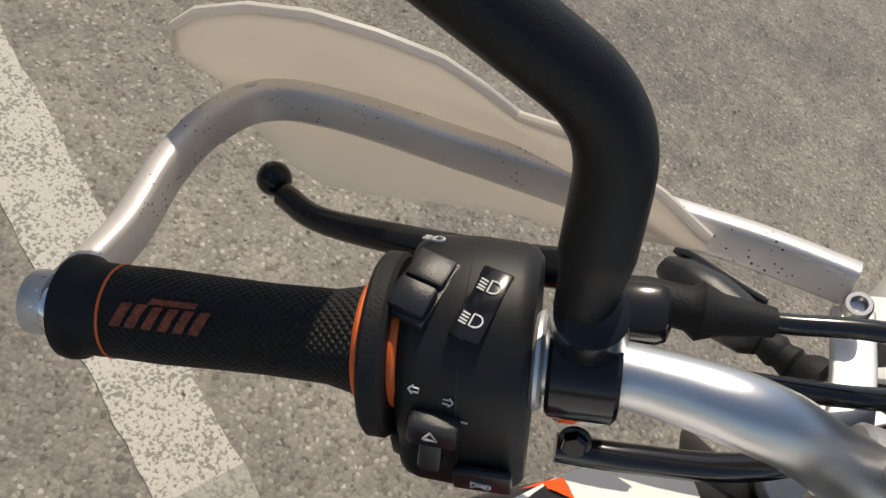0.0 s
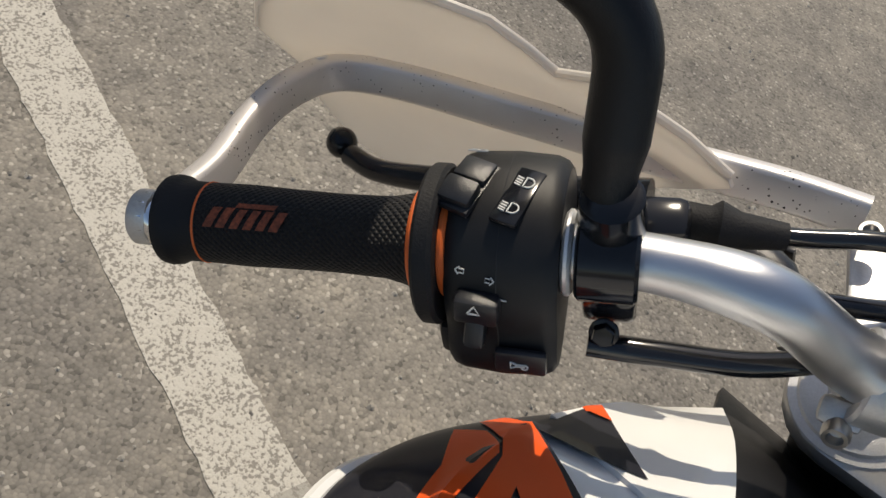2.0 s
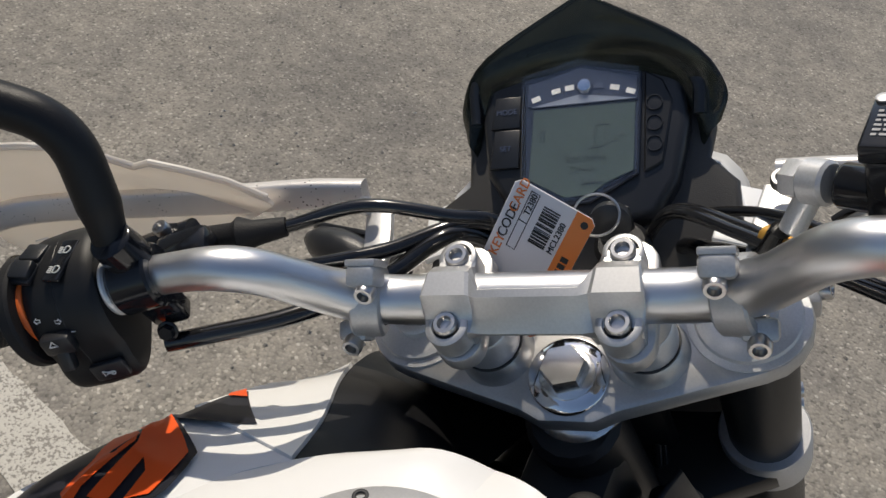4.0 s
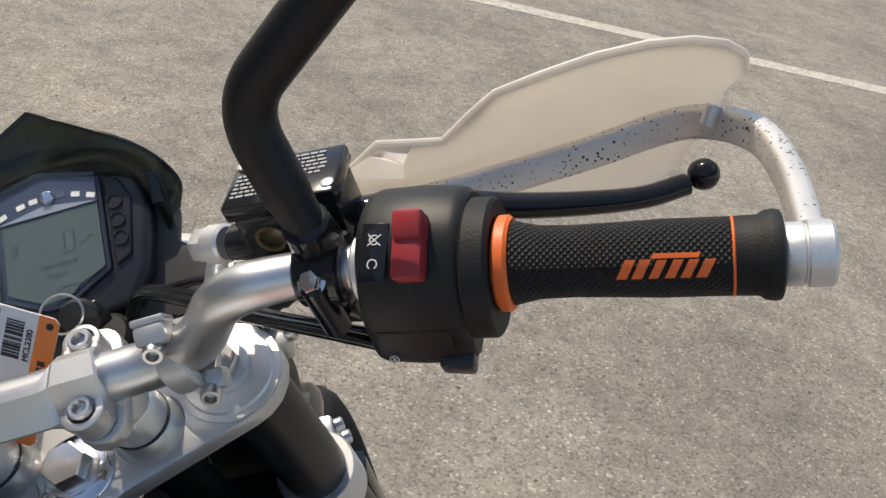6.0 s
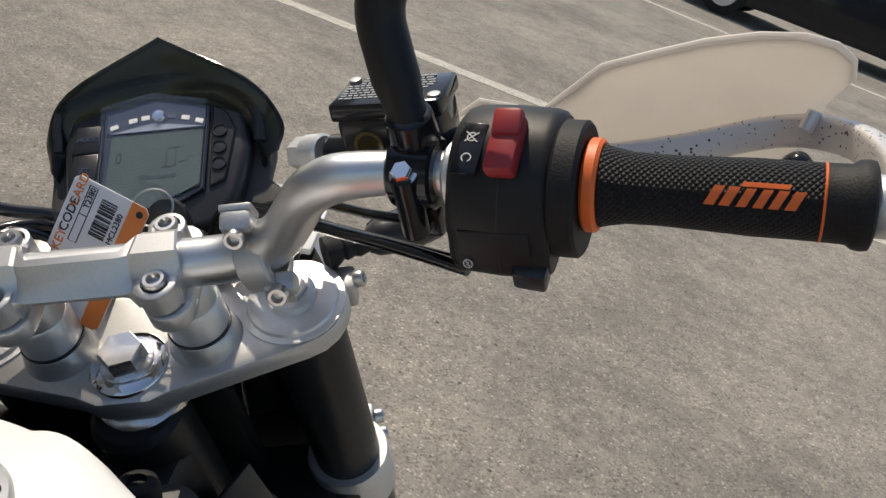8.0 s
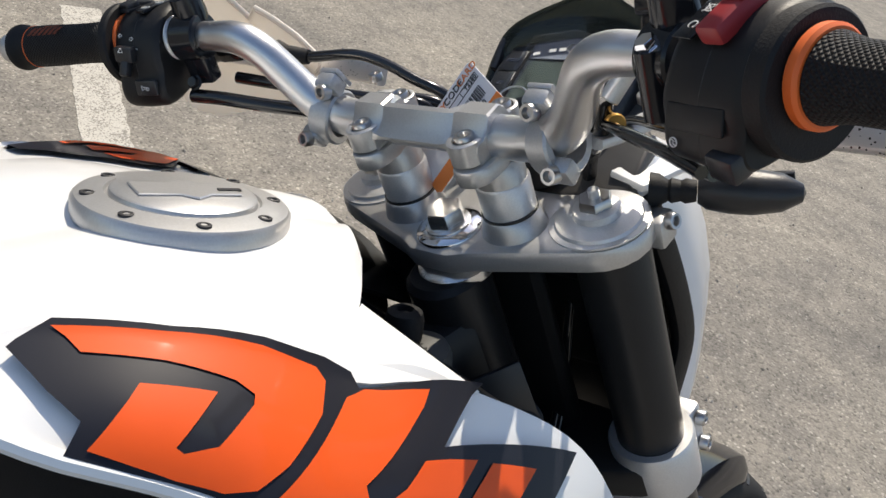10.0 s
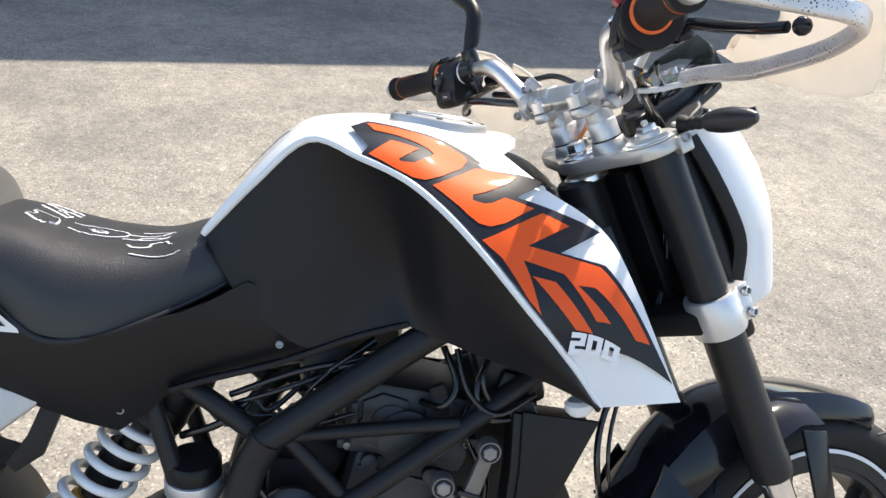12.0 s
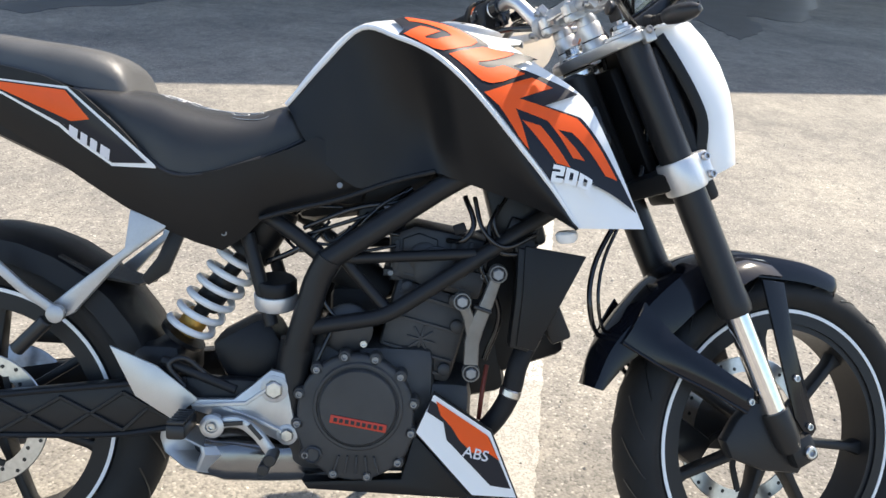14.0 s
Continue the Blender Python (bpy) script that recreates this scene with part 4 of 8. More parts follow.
cable("throttle_cable", [(0.216, -0.016, 0.072), (0.180, 0.006, 0.066), (0.140, 0.034, 0.056), (0.100, 0.068, 0.040), (0.060, 0.094, 0.018), (0.03, 0.09, -0.04)], 0.0036)
cable("brake_wire", [(0.205, 0.010, 0.078), (0.165, 0.036, 0.062), (0.115, 0.075, 0.040), (0.060, 0.098, 0.010)], 0.0030)
part("cable_joint", F(rod((0.128, 0.042, 0.058), (0.112, 0.056, 0.050), 0.0062)), BRASS, handlebar)

# ---- instruments ----
dash_m = FORK @ Matrix.Translation((0.005, 0.150, 0.016)) @ pose(0, 0, 0, 17) @ Matrix.Translation((-0.0012, -0.0023, 0))
POD = [(-0.069, 0.024), (-0.0645, 0.052), (-0.015, 0.066), (0.038, 0.062), (0.062, 0.042), (0.0655, 0.012), (0.0585, -0.025), (0.046, -0.047), (0.024, -0.052), (-0.020, -0.046), (-0.050, -0.036), (-0.064, -0.014)]
dash = part("instrument_pod", moved(plate(POD, 0.026, None, 0.006, 3, -0.028), dash_m), PANEL_BLACK, bike, "black digital instrument pod with a grey display")
FACE = [(-0.0385, 0.047), (-0.0014, 0.0555), (0.0376, 0.0455), (0.0355, -0.021), (0.018, -0.031), (0.006, -0.038), (-0.010, -0.039), (-0.036, -0.026)]
part("display_frame", moved(plate(FACE, 0.0026, None, 0.0008, 1, -0.001), dash_m), node_mat("frame_blue", (0.035, 0.042, 0.062), 0.22, 0.2), dash, "dark blue-grey display surround")
part("display", moved(plate([(-0.0315, 0.0255), (0.034, 0.0255), (0.033, -0.019), (0.0155, -0.0265), (0.0070, -0.0330), (-0.010, -0.0345), (-0.0335, -0.0215)], 0.0012, None, 0.0003, 1, 0.0018), dash_m), LCD, dash, "dim grey-green liquid crystal display")
SEG = [(0.0125, 0.0125, 0.0075, 0.0011), (0.0095, -0.0025, 0.0075, 0.0011), (0.0078, 0.0050, 0.0011, 0.014), (0.0144, 0.0050, 0.0011, 0.014), (0.0210, 0.0010, 0.0050, 0.0010), (0.0255, 0.0045, 0.0040, 0.0010), (-0.026, 0.011, 0.0030, 0.0010), (-0.026, 0.004, 0.0030, 0.0010), (-0.0275, 0.0075, 0.0008, 0.006), (-0.0245, 0.0075, 0.0008, 0.006)]
for x, y, w, h in SEG:
    part("digit", moved(box((w, h, 0.0004), Matrix.Translation((x + y * 0.12, y, 0.0031))), dash_m), LCD_DARK, dash)
for word, x, y in (("Side Stand", 0.003, -0.0095), ("Down", 0.001, -0.0165)):
    part("display_word", moved(text_bm(word, 0.0062, 0.0001), dash_m @ Matrix.Translation((x, y, 0.0032))), LCD_DARK, dash, smooth=0)
part("display_word", moved(box((0.014, 0.0016, 0.0003), Matrix.Translation((0.008, -0.0255, 0.0031))), dash_m), LCD_DARK, dash)
part("rev_scale", moved(plate([(-0.0355, 0.0285), (-0.0355, 0.0435), (-0.0014, 0.0520), (0.0350, 0.0425), (0.0350, 0.0280)], 0.0010, None, 0.0003, 1, 0.0018), dash_m), node_mat("rev_band", (0.055, 0.068, 0.105), 0.3, 0.3), dash)
part("rev_sill", moved(plate([(-0.0330, 0.0275), (-0.0014, 0.0335), (0.0345, 0.0275)], 0.0008, None, 0, 1, 0.0030), dash_m), node_mat("sill_silver", (0.26, 0.29, 0.35), 0.35, 0.3), dash)
for k, x in enumerate((-0.0300, -0.0168, -0.0080, 0.0110, 0.0210, 0.0310)):
    part("rev_block", moved(box((0.0058, 0.0034, 0.0006), Matrix.Translation((x, 0.0392 - 0.0062 * (x / 0.03) ** 2, 0.0032)) @ pose(0, 0, 0, 0, 0, -x * 650)), dash_m), ICON if k != 3 else BEZEL, dash)
part("shift_lamp", moved(lathe([(0.0052, 0), (0.0052, 0.0012), (0.0040, 0.0030), (0.0004, 0.0034)], Matrix.Translation((0.0019, 0.0387, 0.003)), 20), dash_m), CHROME, dash, "round clear shift lamp")
part("display_glass", moved(plate(FACE, 0.0008, None, 0, 1, 0.0085), dash_m), LENS, dash).visible_shadow = False
part("lamp_bar", moved(plate([(0.0385, -0.020), (0.0500, -0.014), (0.0560, 0.026), (0.0500, 0.040), (0.0390, 0.047)], 0.0022, None, 0.001, 1, -0.002), dash_m), CABLE, dash)
for y in (-0.0020, 0.0114, 0.0247):
    part("warning_lamp", moved(lathe([(0.0052, 0), (0.0052, 0.0014), (0.0046, 0.0014), (0.0042, 0.0004), (0.0004, 0.0006)], Matrix.Translation((0.0450, y, 0.0002)), 20), dash_m), PANEL_BLACK, dash)
for y0, y1, w in ((0.0160, 0.0380, "MODE"), (-0.0115, 0.0148, "SET")):
    b = part("dash_button", moved(plate([(-0.0610, y0), (-0.0412, y0), (-0.0412, y1), (-0.0585, y1)], 0.0030, None, 0.0008, 2, -0.0022), dash_m), PANEL_BLACK, dash)
    part("button_word", moved(text_bm(w, 0.0050), dash_m @ Matrix.Translation((-0.0505, (y0 + y1) / 2, 0.0011))), BEZEL, b, smooth=0)
part("button_seam", moved(box((0.0008, 0.068, 0.0030), Matrix.Translation((-0.0398, 0.012, -0.0015))), dash_m), INK, dash)
# surround that carries the pod and reaches down behind the bars
surround = part("instrument_surround", moved(plate([(-0.088, 0.040), (-0.0825, 0.006), (-0.082, -0.016), (-0.103, -0.031), (-0.108, -0.078), (-0.060, -0.085), (0.050, -0.085), (0.096, -0.072), (0.093, -0.0225), (0.0760, -0.006), (0.0800, 0.013), (0.080, 0.030), (0.050, 0.055), (-0.050, 0.058)], 0.012, None, 0.004, 3, -0.030), dash_m), SURROUND, bike, "matt dark grey instrument surround")
part("hood", moved(sweep(smooth_path([(-0.0740, 0.026, -0.014), (-0.0690, 0.056, -0.006), (-0.0150, 0.0715, -0.002), (0.0400, 0.0675, -0.004), (0.0690, 0.043, -0.008), (0.0715, 0.020, -0.014)], 5), rounded(0.008, 0.020, 0.003, 2)), dash_m), PANEL_BLACK, surround)
INNER = [(-0.074, 0.156, -0.006), (-0.067, 0.180, 0.010), (-0.042, 0.195, 0.022), (0.004, 0.203, 0.029), (0.048, 0.193, 0.022), (0.071, 0.175, 0.010), (0.077, 0.154, -0.006)]
OUTER = [(-0.078, 0.172, 0.002), (-0.0800, 0.190, 0.0155), (-0.0600, 0.207, 0.040), (0.0060, 0.2375, 0.058), (0.0690, 0.200, 0.044), (0.0890, 0.1855, 0.0150), (0.084, 0.170, 0.002)]
visor_rows = []
for k in range(5):
    t = k / 4
    row = []
    for half in (slice(0, 4), slice(3, 7)):
        for a, b in zip(smooth_path(INNER[half], 5), smooth_path(OUTER[half], 5)):
            p = tuple(a.lerp(b, t) + Vector((0, 0, 0.005 * math.sin(math.pi * t))))
            if not row or (Vector(p) - Vector(row[-1])).length > 1e-5:
                row.append(p)
    visor_rows.append(row)
visor = part("wind_screen", F(thicken(grid_mesh(visor_rows), 0.003)), SMOKE, bike, "smoked dark fly screen above the instruments")
part("screen_rim", F(tube([Vector(p) + Vector((0, 0, -0.0012)) for p in visor_rows[-1]], 0.0019, 8)), GLOSS_BLACK, visor)

# ---- headlamp mask ----
mask_rows = []
for z, yb, yf, w in ((-0.022, 0.096, 0.148, 0.098), (-0.040, 0.102, 0.167, 0.101), (-0.075, 0.104, 0.181, 0.104), (-0.120, 0.107, 0.190, 0.104), (-0.165, 0.118, 0.192, 0.102), (-0.200, 0.126, 0.187, 0.098), (-0.232, 0.120, 0.179, 0.094), (-0.256, 0.117, 0.172, 0.091), (-0.284, 0.114, 0.164, 0.086)):
    half = [(w - 0.004, yb), (w, yb + 0.006), (w, (yb + yf) / 2), (w * 0.95, yf - 0.006), (w * 0.86, yf + 0.006), (w * 0.5, yf + 0.022)]
    mask_rows.append([(x, y, z) for x, y in half] + [(0, yf + 0.028, z)] + [(-x, y, z) for x, y in half[::-1]])
mask = part("headlamp_mask", F(thicken(grid_mesh(mask_rows), 0.003)), WHITE, bike, "glossy white headlamp mask")
for s in (-1, 1):
    part("mask_shoulder", F(box((0.03, 0.05, 0.006), Matrix.Translation((s * 0.098, 0.115, -0.026)) @ pose(0, 0, 0, -14, 10 * s, -12 * s), 0.002)), WHITE, mask)
part("lamp_back", F(joined(box((0.16, 0.07, 0.19), Matrix.Translation((0, 0.138, -0.135)), 0.02), box((0.10, 0.04, 0.10), Matrix.Translation((0, 0.098, -0.16)), 0.01))), BLACK, mask)
for s in (-1, 1):
    part("mask_edge", F(sweep(smooth_path([(s * 0.100, 0.100, -0.040), (s * 0.103, 0.110, -0.090), (s * 0.102, 0.120, -0.150), (s * 0.099, 0.121, -0.195), (s * 0.090, 0.104, -0.240), (s * 0.080, 0.100, -0.27)], 4), rounded(0.012, 0.020, 0.004, 2))), BLACK, mask)
    sig = part("turn_signal", F(lathe([(0.008, -0.002), (0.012, 0.004), (0.0145, 0.018), (0.0150, 0.032), (0.0125, 0.050), (0.006, 0.062), (0.0004, 0.064)], axis_frame((s * 0.150, 0.090, -0.018), (s * 0.205, 0.114, -0.026)), 20)), PANEL_BLACK, bike, "black front turn signal on a short rubber stalk")
    part("signal_stalk", F(lathe([(0.012, 0), (0.011, 0.006), (0.007, 0.012), (0.0085, 0.014), (0.007, 0.020), (0.0085, 0.023), (0.007, 0.030)], axis_frame((s * 0.120, 0.078, -0.014), (s * 0.150, 0.090, -0.018)), 18)), RUBBER, sig)
    part("signal_lens", F(plate([(-0.024, -0.008), (0.022, -0.007), (0.030, 0.0), (0.022, 0.007), (-0.024, 0.008)], 0.004, facing((s * 0.176, 0.115, -0.024), (s * -0.25, 1, 0.1), (0, 0, 1)), 0.001)), PANEL_BLACK, sig)

# ---- fork legs ----
for s in (-1, 1):
    leg = part("fork_leg", F(lathe([(0.0255, 0), (0.0268, 0.006), (0.0268, 0.21), (0.0275, 0.30), (0.0275, 0.445), (0.0285, 0.450), (0.0285, 0.470), (0.0270, 0.478), (0.022, 0.479)], axis_frame((s * 0.1, 0.0502, -0.026), (s * 0.1, 0.0555, -0.5)), 32)), FORK_BLACK, bike, "black anodised upside-down fork leg")
    part("clamp_collar", F(lathe([(0.0330, 0), (0.0345, 0.003), (0.0345, 0.050), (0.0330, 0.053)], axis_frame((s * 0.1, 0.0525, -0.232), (s * 0.1, 0.053, -0.30)), 32)), ALU, leg, "bare aluminium lower clamp collar")
    part("collar_ear", F(joined(box((0.030, 0.020, 0.050), Matrix.Translation((s * 0.106, 0.088, -0.258)), 0.004))), ALU, leg)
    bolts("collar_bolt", [(s * 0.122, 0.089, -0.243), (s * 0.122, 0.089, -0.273)], (s, 0.1, 0), leg, 0.0065, 0.007, frame_m=FORK)
    part("stanchion", F(rod((s * 0.1, 0.0555, -0.48), (s * 0.1, 0.0575, -0.70), 0.0200, 28)), CHROME, leg, "polished chrome fork stanchion")
    part("fork_foot", F(joined(lathe([(0.0235, 0), (0.0245, 0.006), (0.0245, 0.05), (0.020, 0.075)], axis_frame((s * 0.1, 0.0572, -0.682), (s * 0.1, 0.060, -0.76)), 24), box((0.034, 0.050, 0.050), Matrix.Translation((s * 0.1, 0.076, -0.766)), 0.010))), FORK_BLACK, leg)
    part("foot_casting", F(profile_x([(0.030, -.655), (0.085, -.690), (0.098, -.735), (0.095, -.785), (0.060, -.805), (0.000, -.768), (-.045, -.722), (-.045, -.690), (-.010, -.668)], s * 0.085 - 0.014, s * 0.085 + 0.014, 0.006)), FORK_BLACK, leg)
    part("axle_bolt", F(lathe([(0.011, 0), (0.011, 0.010), (0.009, 0.012), (0.006, 0.012), (0.0055, 0.006), (0.0004, 0.006)], axis_frame((s * 0.113, 0.082, -0.770), (s * 0.14, 0.082, -0.770)), 20)), STEEL, leg)

# ---- wheels ----
def wheel(name, c, m, r, w, rim_w, rot, label, disc_side=-1, disc_r=0.14, spokes=7):
    wm = m @ Matrix.Translation(c) @ pose(0, 0, 0, 0, 90, 0)
    wh = part(name, moved(lathe([(0.030, -0.045), (0.034, -0.040), (0.034, 0.040), (0.030, 0.045), (0.012, 0.046)], None, 28), wm), FRAME, bike, label)
    # tyre with grooves cut into its crown
    crown = (w * 1.16 - 0.0085) / 1.72
    prof = []
    for k in range(17):
        a = radians(-136 + 272 * k / 16)
        prof.append((r - crown * (1 - math.cos(a)), w * math.sin(a)))
    bead = r - w * 1.16 + 0.0075
    prof = [(bead, -rim_w - 0.003)] + prof + [(bead, rim_w + 0.003)]
    bm = bmesh.new()
    n = 96
    rings = [[bm.verts.new((q * math.cos(2 * math.pi * k / n), q * math.sin(2 * math.pi * k / n), z)) for k in range(n)] for q, z in prof]
    for a, b in zip(rings, rings[1:]):
        for k in range(n):
            bm.faces.new((a[k], a[(k + 1) % n], b[(k + 1) % n], b[k]))
    ty = part("tyre", moved(bm, wm), TYRE, wh, "black road tyre")
    for k in range(26):
        for sd in (-1, 1):
            a0 = 2 * math.pi * (k + 0.5 * (sd > 0)) / 26
            pts = []
            for j in range(6):
                ph = radians(14 + 11 * j) * sd
                q = r - crown * (1 - math.cos(ph)) + 0.0006
                aa = a0 + 0.045 * j
                pts.append((q * math.cos(aa), q * math.sin(aa), w * math.sin(ph)))
            part("groove", moved(sweep(pts, [(-0.0016, -0.0004), (0.0016, -0.0004), (0.0016, 0.0004), (-0.0016, 0.0004)], up=(math.cos(a0), math.sin(a0), 0)), wm), CABLE, ty, smooth=0)
    rr = r - w * 1.16
    for sd in (-1, 1):
        part("rim_flange", moved(ring_bm(rr - 0.020, rr + 0.0065, sd * rim_w - 0.004, sd * rim_w + 0.004, Matrix(), 96), wm), FRAME, wh)
        part("rim_stripe", moved(ring_bm(rr - 0.0010, rr + 0.0052, sd * (rim_w + 0.0045) - 0.0010, sd * (rim_w + 0.0045) + 0.0010, Matrix(), 96), wm), WHITE, wh, "thin white rim stripe")
    part("rim_well", moved(ring_bm(rr - 0.030, rr - 0.016, -rim_w, rim_w, Matrix(), 96), wm), FRAME, wh)
    for k in range(spokes):
        a = radians(rot + 360 * k / spokes)
        ca, sa = math.cos(a), math.sin(a)
        line = [(0.028 * ca, 0.028 * sa, 0), (0.09 * ca, 0.09 * sa, 0.003), ((rr - 0.05) * ca, (rr - 0.05) * sa, 0), ((rr - 0.024) * ca, (rr - 0.024) * sa, 0)]
        part("spoke", moved(sweep(line, rounded(0.020, 0.030, 0.005, 2), scale=[(1.2, 1.5), (0.75, 1.1), (0.8, 0.9), (1.6, 1.0)], up=(0, 0, 1)), wm), FRAME, wh)
    dz = disc_side * 0.058
    disc = part("brake_disc", moved(ring_bm(disc_r - 0.030, disc_r, dz - 0.002, dz + 0.002, Matrix(), 72), wm), STEEL, wh, "drilled steel brake disc")
    for k in range(30):
        a = 2 * math.pi * k / 30
        q = disc_r - (0.008, 0.015, 0.022)[k % 3]
        part("disc_hole", moved(lathe([(0.0035, -0.0026), (0.0035, 0.0026)], Matrix.Translation((q * math.cos(a), q * math.sin(a), dz)), 10), wm), CABLE, disc)
    for k in range(6):
        a = 2 * math.pi * k / 6
        line = [(q * math.cos(a + t), q * math.sin(a + t), dz) for q, t in ((0.04, 0), (0.07, 0.25), (disc_r - 0.028, 0.5))]
        part("disc_arm", moved(sweep(line, rounded(0.012, 0.005, 0.001, 1), up=(0, 0, 1)), wm), FRAME, disc)
    return wh


FW = (0, 0.082, -0.770)
front_wheel = wheel("front_wheel", FW, FORK, 0.293, 0.056, 0.036, 58, "black cast front wheel with a white rim stripe")

# ---- front mudguard ----
ARCH = smooth_path([(0, -0.198, -0.528), (0, -0.140, -0.468), (0, -0.047, -0.424), (0, 0.030, -0.407), (0, 0.090, -0.412), (0, 0.150, -0.433), (0, 0.245, -0.492), (0, 0.298, -0.543), (0, 0.300, -0.560)], 4)
hub = Vector(FW)
rows = []
for i, p in enumerate(ARCH):
    inward = (hub - p).normalized()
    t = i / (len(ARCH) - 1)
    w = (0.052 + 0.012 * math.sin(math.pi * t)) * (0.66 + 0.34 * min(1, t * 4))
    d = (0.058 + 0.016 * math.sin(math.pi * min(1, t * 2))) * (1 - 0.5 * max(0, t - 0.4) / 0.6) * (0.30 + 0.70 * min(1, t * 5))
    rows.append([tuple(p + Vector((w * x, 0, 0)) + inward * (d * q)) for x, q in ((-1.0, 1.0), (-1.0, 0.55), (-0.86, 0.16), (-0.45, 0.02), (-0.06, 0.0), (0.06, 0.0), (0.45, 0.02), (0.86, 0.16), (1.0, 0.55), (1.0, 1.0))])
fender = part("front_mudguard", F(thicken(grid_mesh(rows), 0.003)), FENDER, bike, "glossy black front mudguard")
for s in (-1, 1):
    upper = smooth_path([(s * 0.055, -0.066, -0.432), (s * 0.062, -0.056, -0.470), (s * 0.074, -0.040, -0.513), (s * 0.088, -0.002, -0.574), (s * 0.1, 0.037, -0.634)], 4)
    lower = smooth_path([(s * 0.052, -0.128, -0.476), (s * 0.062, -0.108, -0.508), (s * 0.074, -0.080, -0.548), (s * 0.088, -0.034, -0.604), (s * 0.1, 0.010, -0.664)], 4)
    part("mudguard_bracket", F(thicken(grid_mesh([[p.lerp(q, k / 6) + Vector((s * 0.006 * math.sin(math.pi * k / 6), 0, 0)) for k in range(7)] for p, q in zip(upper, lower)]), 0.004)), FENDER, fender)
    part("bracket_lip", F(tube(lower, 0.003, 8)), FENDER, fender)
    br = profile_x([(0.120, -0.472), (0.156, -0.494), (0.136, -0.587), (0.117, -0.747), (0.096, -0.757), (0.086, -0.711), (0.100, -0.610)], -0.003, 0.003, 0.001)
    part("stay_root", F(thicken(grid_mesh([[(s * (0.058 + 0.046 * k / 4), y, z - 0.030 * (k / 4) ** 2) for y, z in ((0.075, -0.428 - 0.010 * k / 4), (0.120, -0.436), (0.156, -0.456))] for k in range(5)]), 0.004)), FENDER, fender)
    part("mudguard_stay", F(moved(br, Matrix.Translation((s * 0.104, 0, 0)))), GLOSS_BLACK, fender)
    bolts("stay_bolt", [(s * 0.1045, 0.020, -0.648), (s * 0.1075, 0.113, -0.650), (s * 0.1075, 0.104, -0.736)], (s, 0, 0), fender, 0.006, 0.005, frame_m=FORK)
part("brake_caliper", F(box((0.05, 0.06, 0.10), Matrix.Translation((-0.062, -0.045, -0.72)) @ pose(0, 0, 0, 30), 0.01)), FORK_BLACK, bike)
cable("abs_hose", [(0.03, 0.09, -0.12), (0.02, 0.03, -0.24), (0.02, -0.105, -0.34), (0.02, -0.150, -0.42), (-0.04, -0.12, -0.50), (-0.08, -0.06, -0.66)], 0.0045, parent=bike)
cable("abs_wire", [(0.03, 0.09, -0.12), (0.025, 0.03, -0.24), (0.028, -0.092, -0.34), (0.028, -0.138, -0.42), (-0.03, -0.11, -0.50), (-0.07, -0.05, -0.66)], 0.003, parent=bike)

# ---- ignition, key and its card ----
part("ignition_lock", F(lathe([(0.017, 0), (0.017, 0.020), (0.014, 0.023), (0.0004, 0.023)], Matrix.Translation((0.030, 0.083, -0.020)), 28)), BLACK, bike)
key = part("key", F(joined(box((0.022, 0.004, 0.024), Matrix.Translation((0.030, 0.083, 0.022)) @ pose(0, 0, 0, 0, 0, 35), 0.002), lathe([(0.010, 0), (0.012, 0.003), (0.012, 0.008), (0.009, 0.010), (0.0004, 0.010)], Matrix.Translation((0.030, 0.083, 0.032)) @ pose(0, 0, 0, 60), 24))), PANEL_BLACK, bike)
part("key_ring", F(sweep([(0.024 + 0.013 * math.cos(a), 0.076 + 0.010 * math.sin(a), 0.046 + 0.006 * math.sin(a)) for a in [2 * math.pi * k / 28 for k in range(28)]], circle(0.0008, 8), closed=True)), STEEL, key)


# ---- tank, shrouds and decals ----
EDGE = [(.075, -.455, -.113), (.093, -.401, -.047), (.100, -.349, .003), (.120, -.289, .013), (.138, -.215, .004), (.150, -.145, -.025), (.155, -.087, -.038), (.165, -.009, -.082), (.183, .030, -.140), (.188, .099, -.281)]
FOOT = [(.085, -.452, -.118), (.110, -.394, -.054), (.135, -.335, -.001), (.170, -.278, -.016), (.190, -.230, -.036), (.208, -.189, -.067), (.218, -.146, -.110), (.220, -.101, -.161), (.212, -.050, -.219), (.200, -.003, -.283)]
HEM = [(.094, -.447, -.124), (.114, -.408, -.184), (.120, -.338, -.240), (.121, -.285, -.229), (.125, -.225, -.212), (.145, -.186, -.220), (.168, -.135, -.235), (.185, -.085, -.250), (.196, -.042, -.266), (.199, -.006, -.285)]
SPINE = [(0, -.452, -.110), (0, -.398, -.046), (0, -.345, .001), (0, -.286, .015), (0, -.216, .016), (0, -.160, .013), (0, -.118, .008), (0, -.092, .004), (0, -.076, -.001)]
RIDGE = [(.075, -.455, -.113), (.093, -.401, -.047), (.100, -.349, .003), (.120, -.289, .013), (.134, -.220, .004), (.136, -.165, -.012), (.121, -.132, -.016), (.090, -.108, -.011), (.052, -.087, -.005)]


def along(line, u):
    """A point of a smooth line at a station that need not be whole."""
    p = [Vector(q) for q in line]
    p = [2 * p[0] - p[1]] + p + [2 * p[-1] - p[-2]]
    i = min(max(int(u), 0), len(line) - 2)
    t = u - i
    a, b, c, d = p[i:i + 4]
    return 0.5 * (2 * b + (c - a) * t + (2 * a - 5 * b + 4 * c - d) * t * t + (3 * b - a - 3 * c + d) * t ** 3)


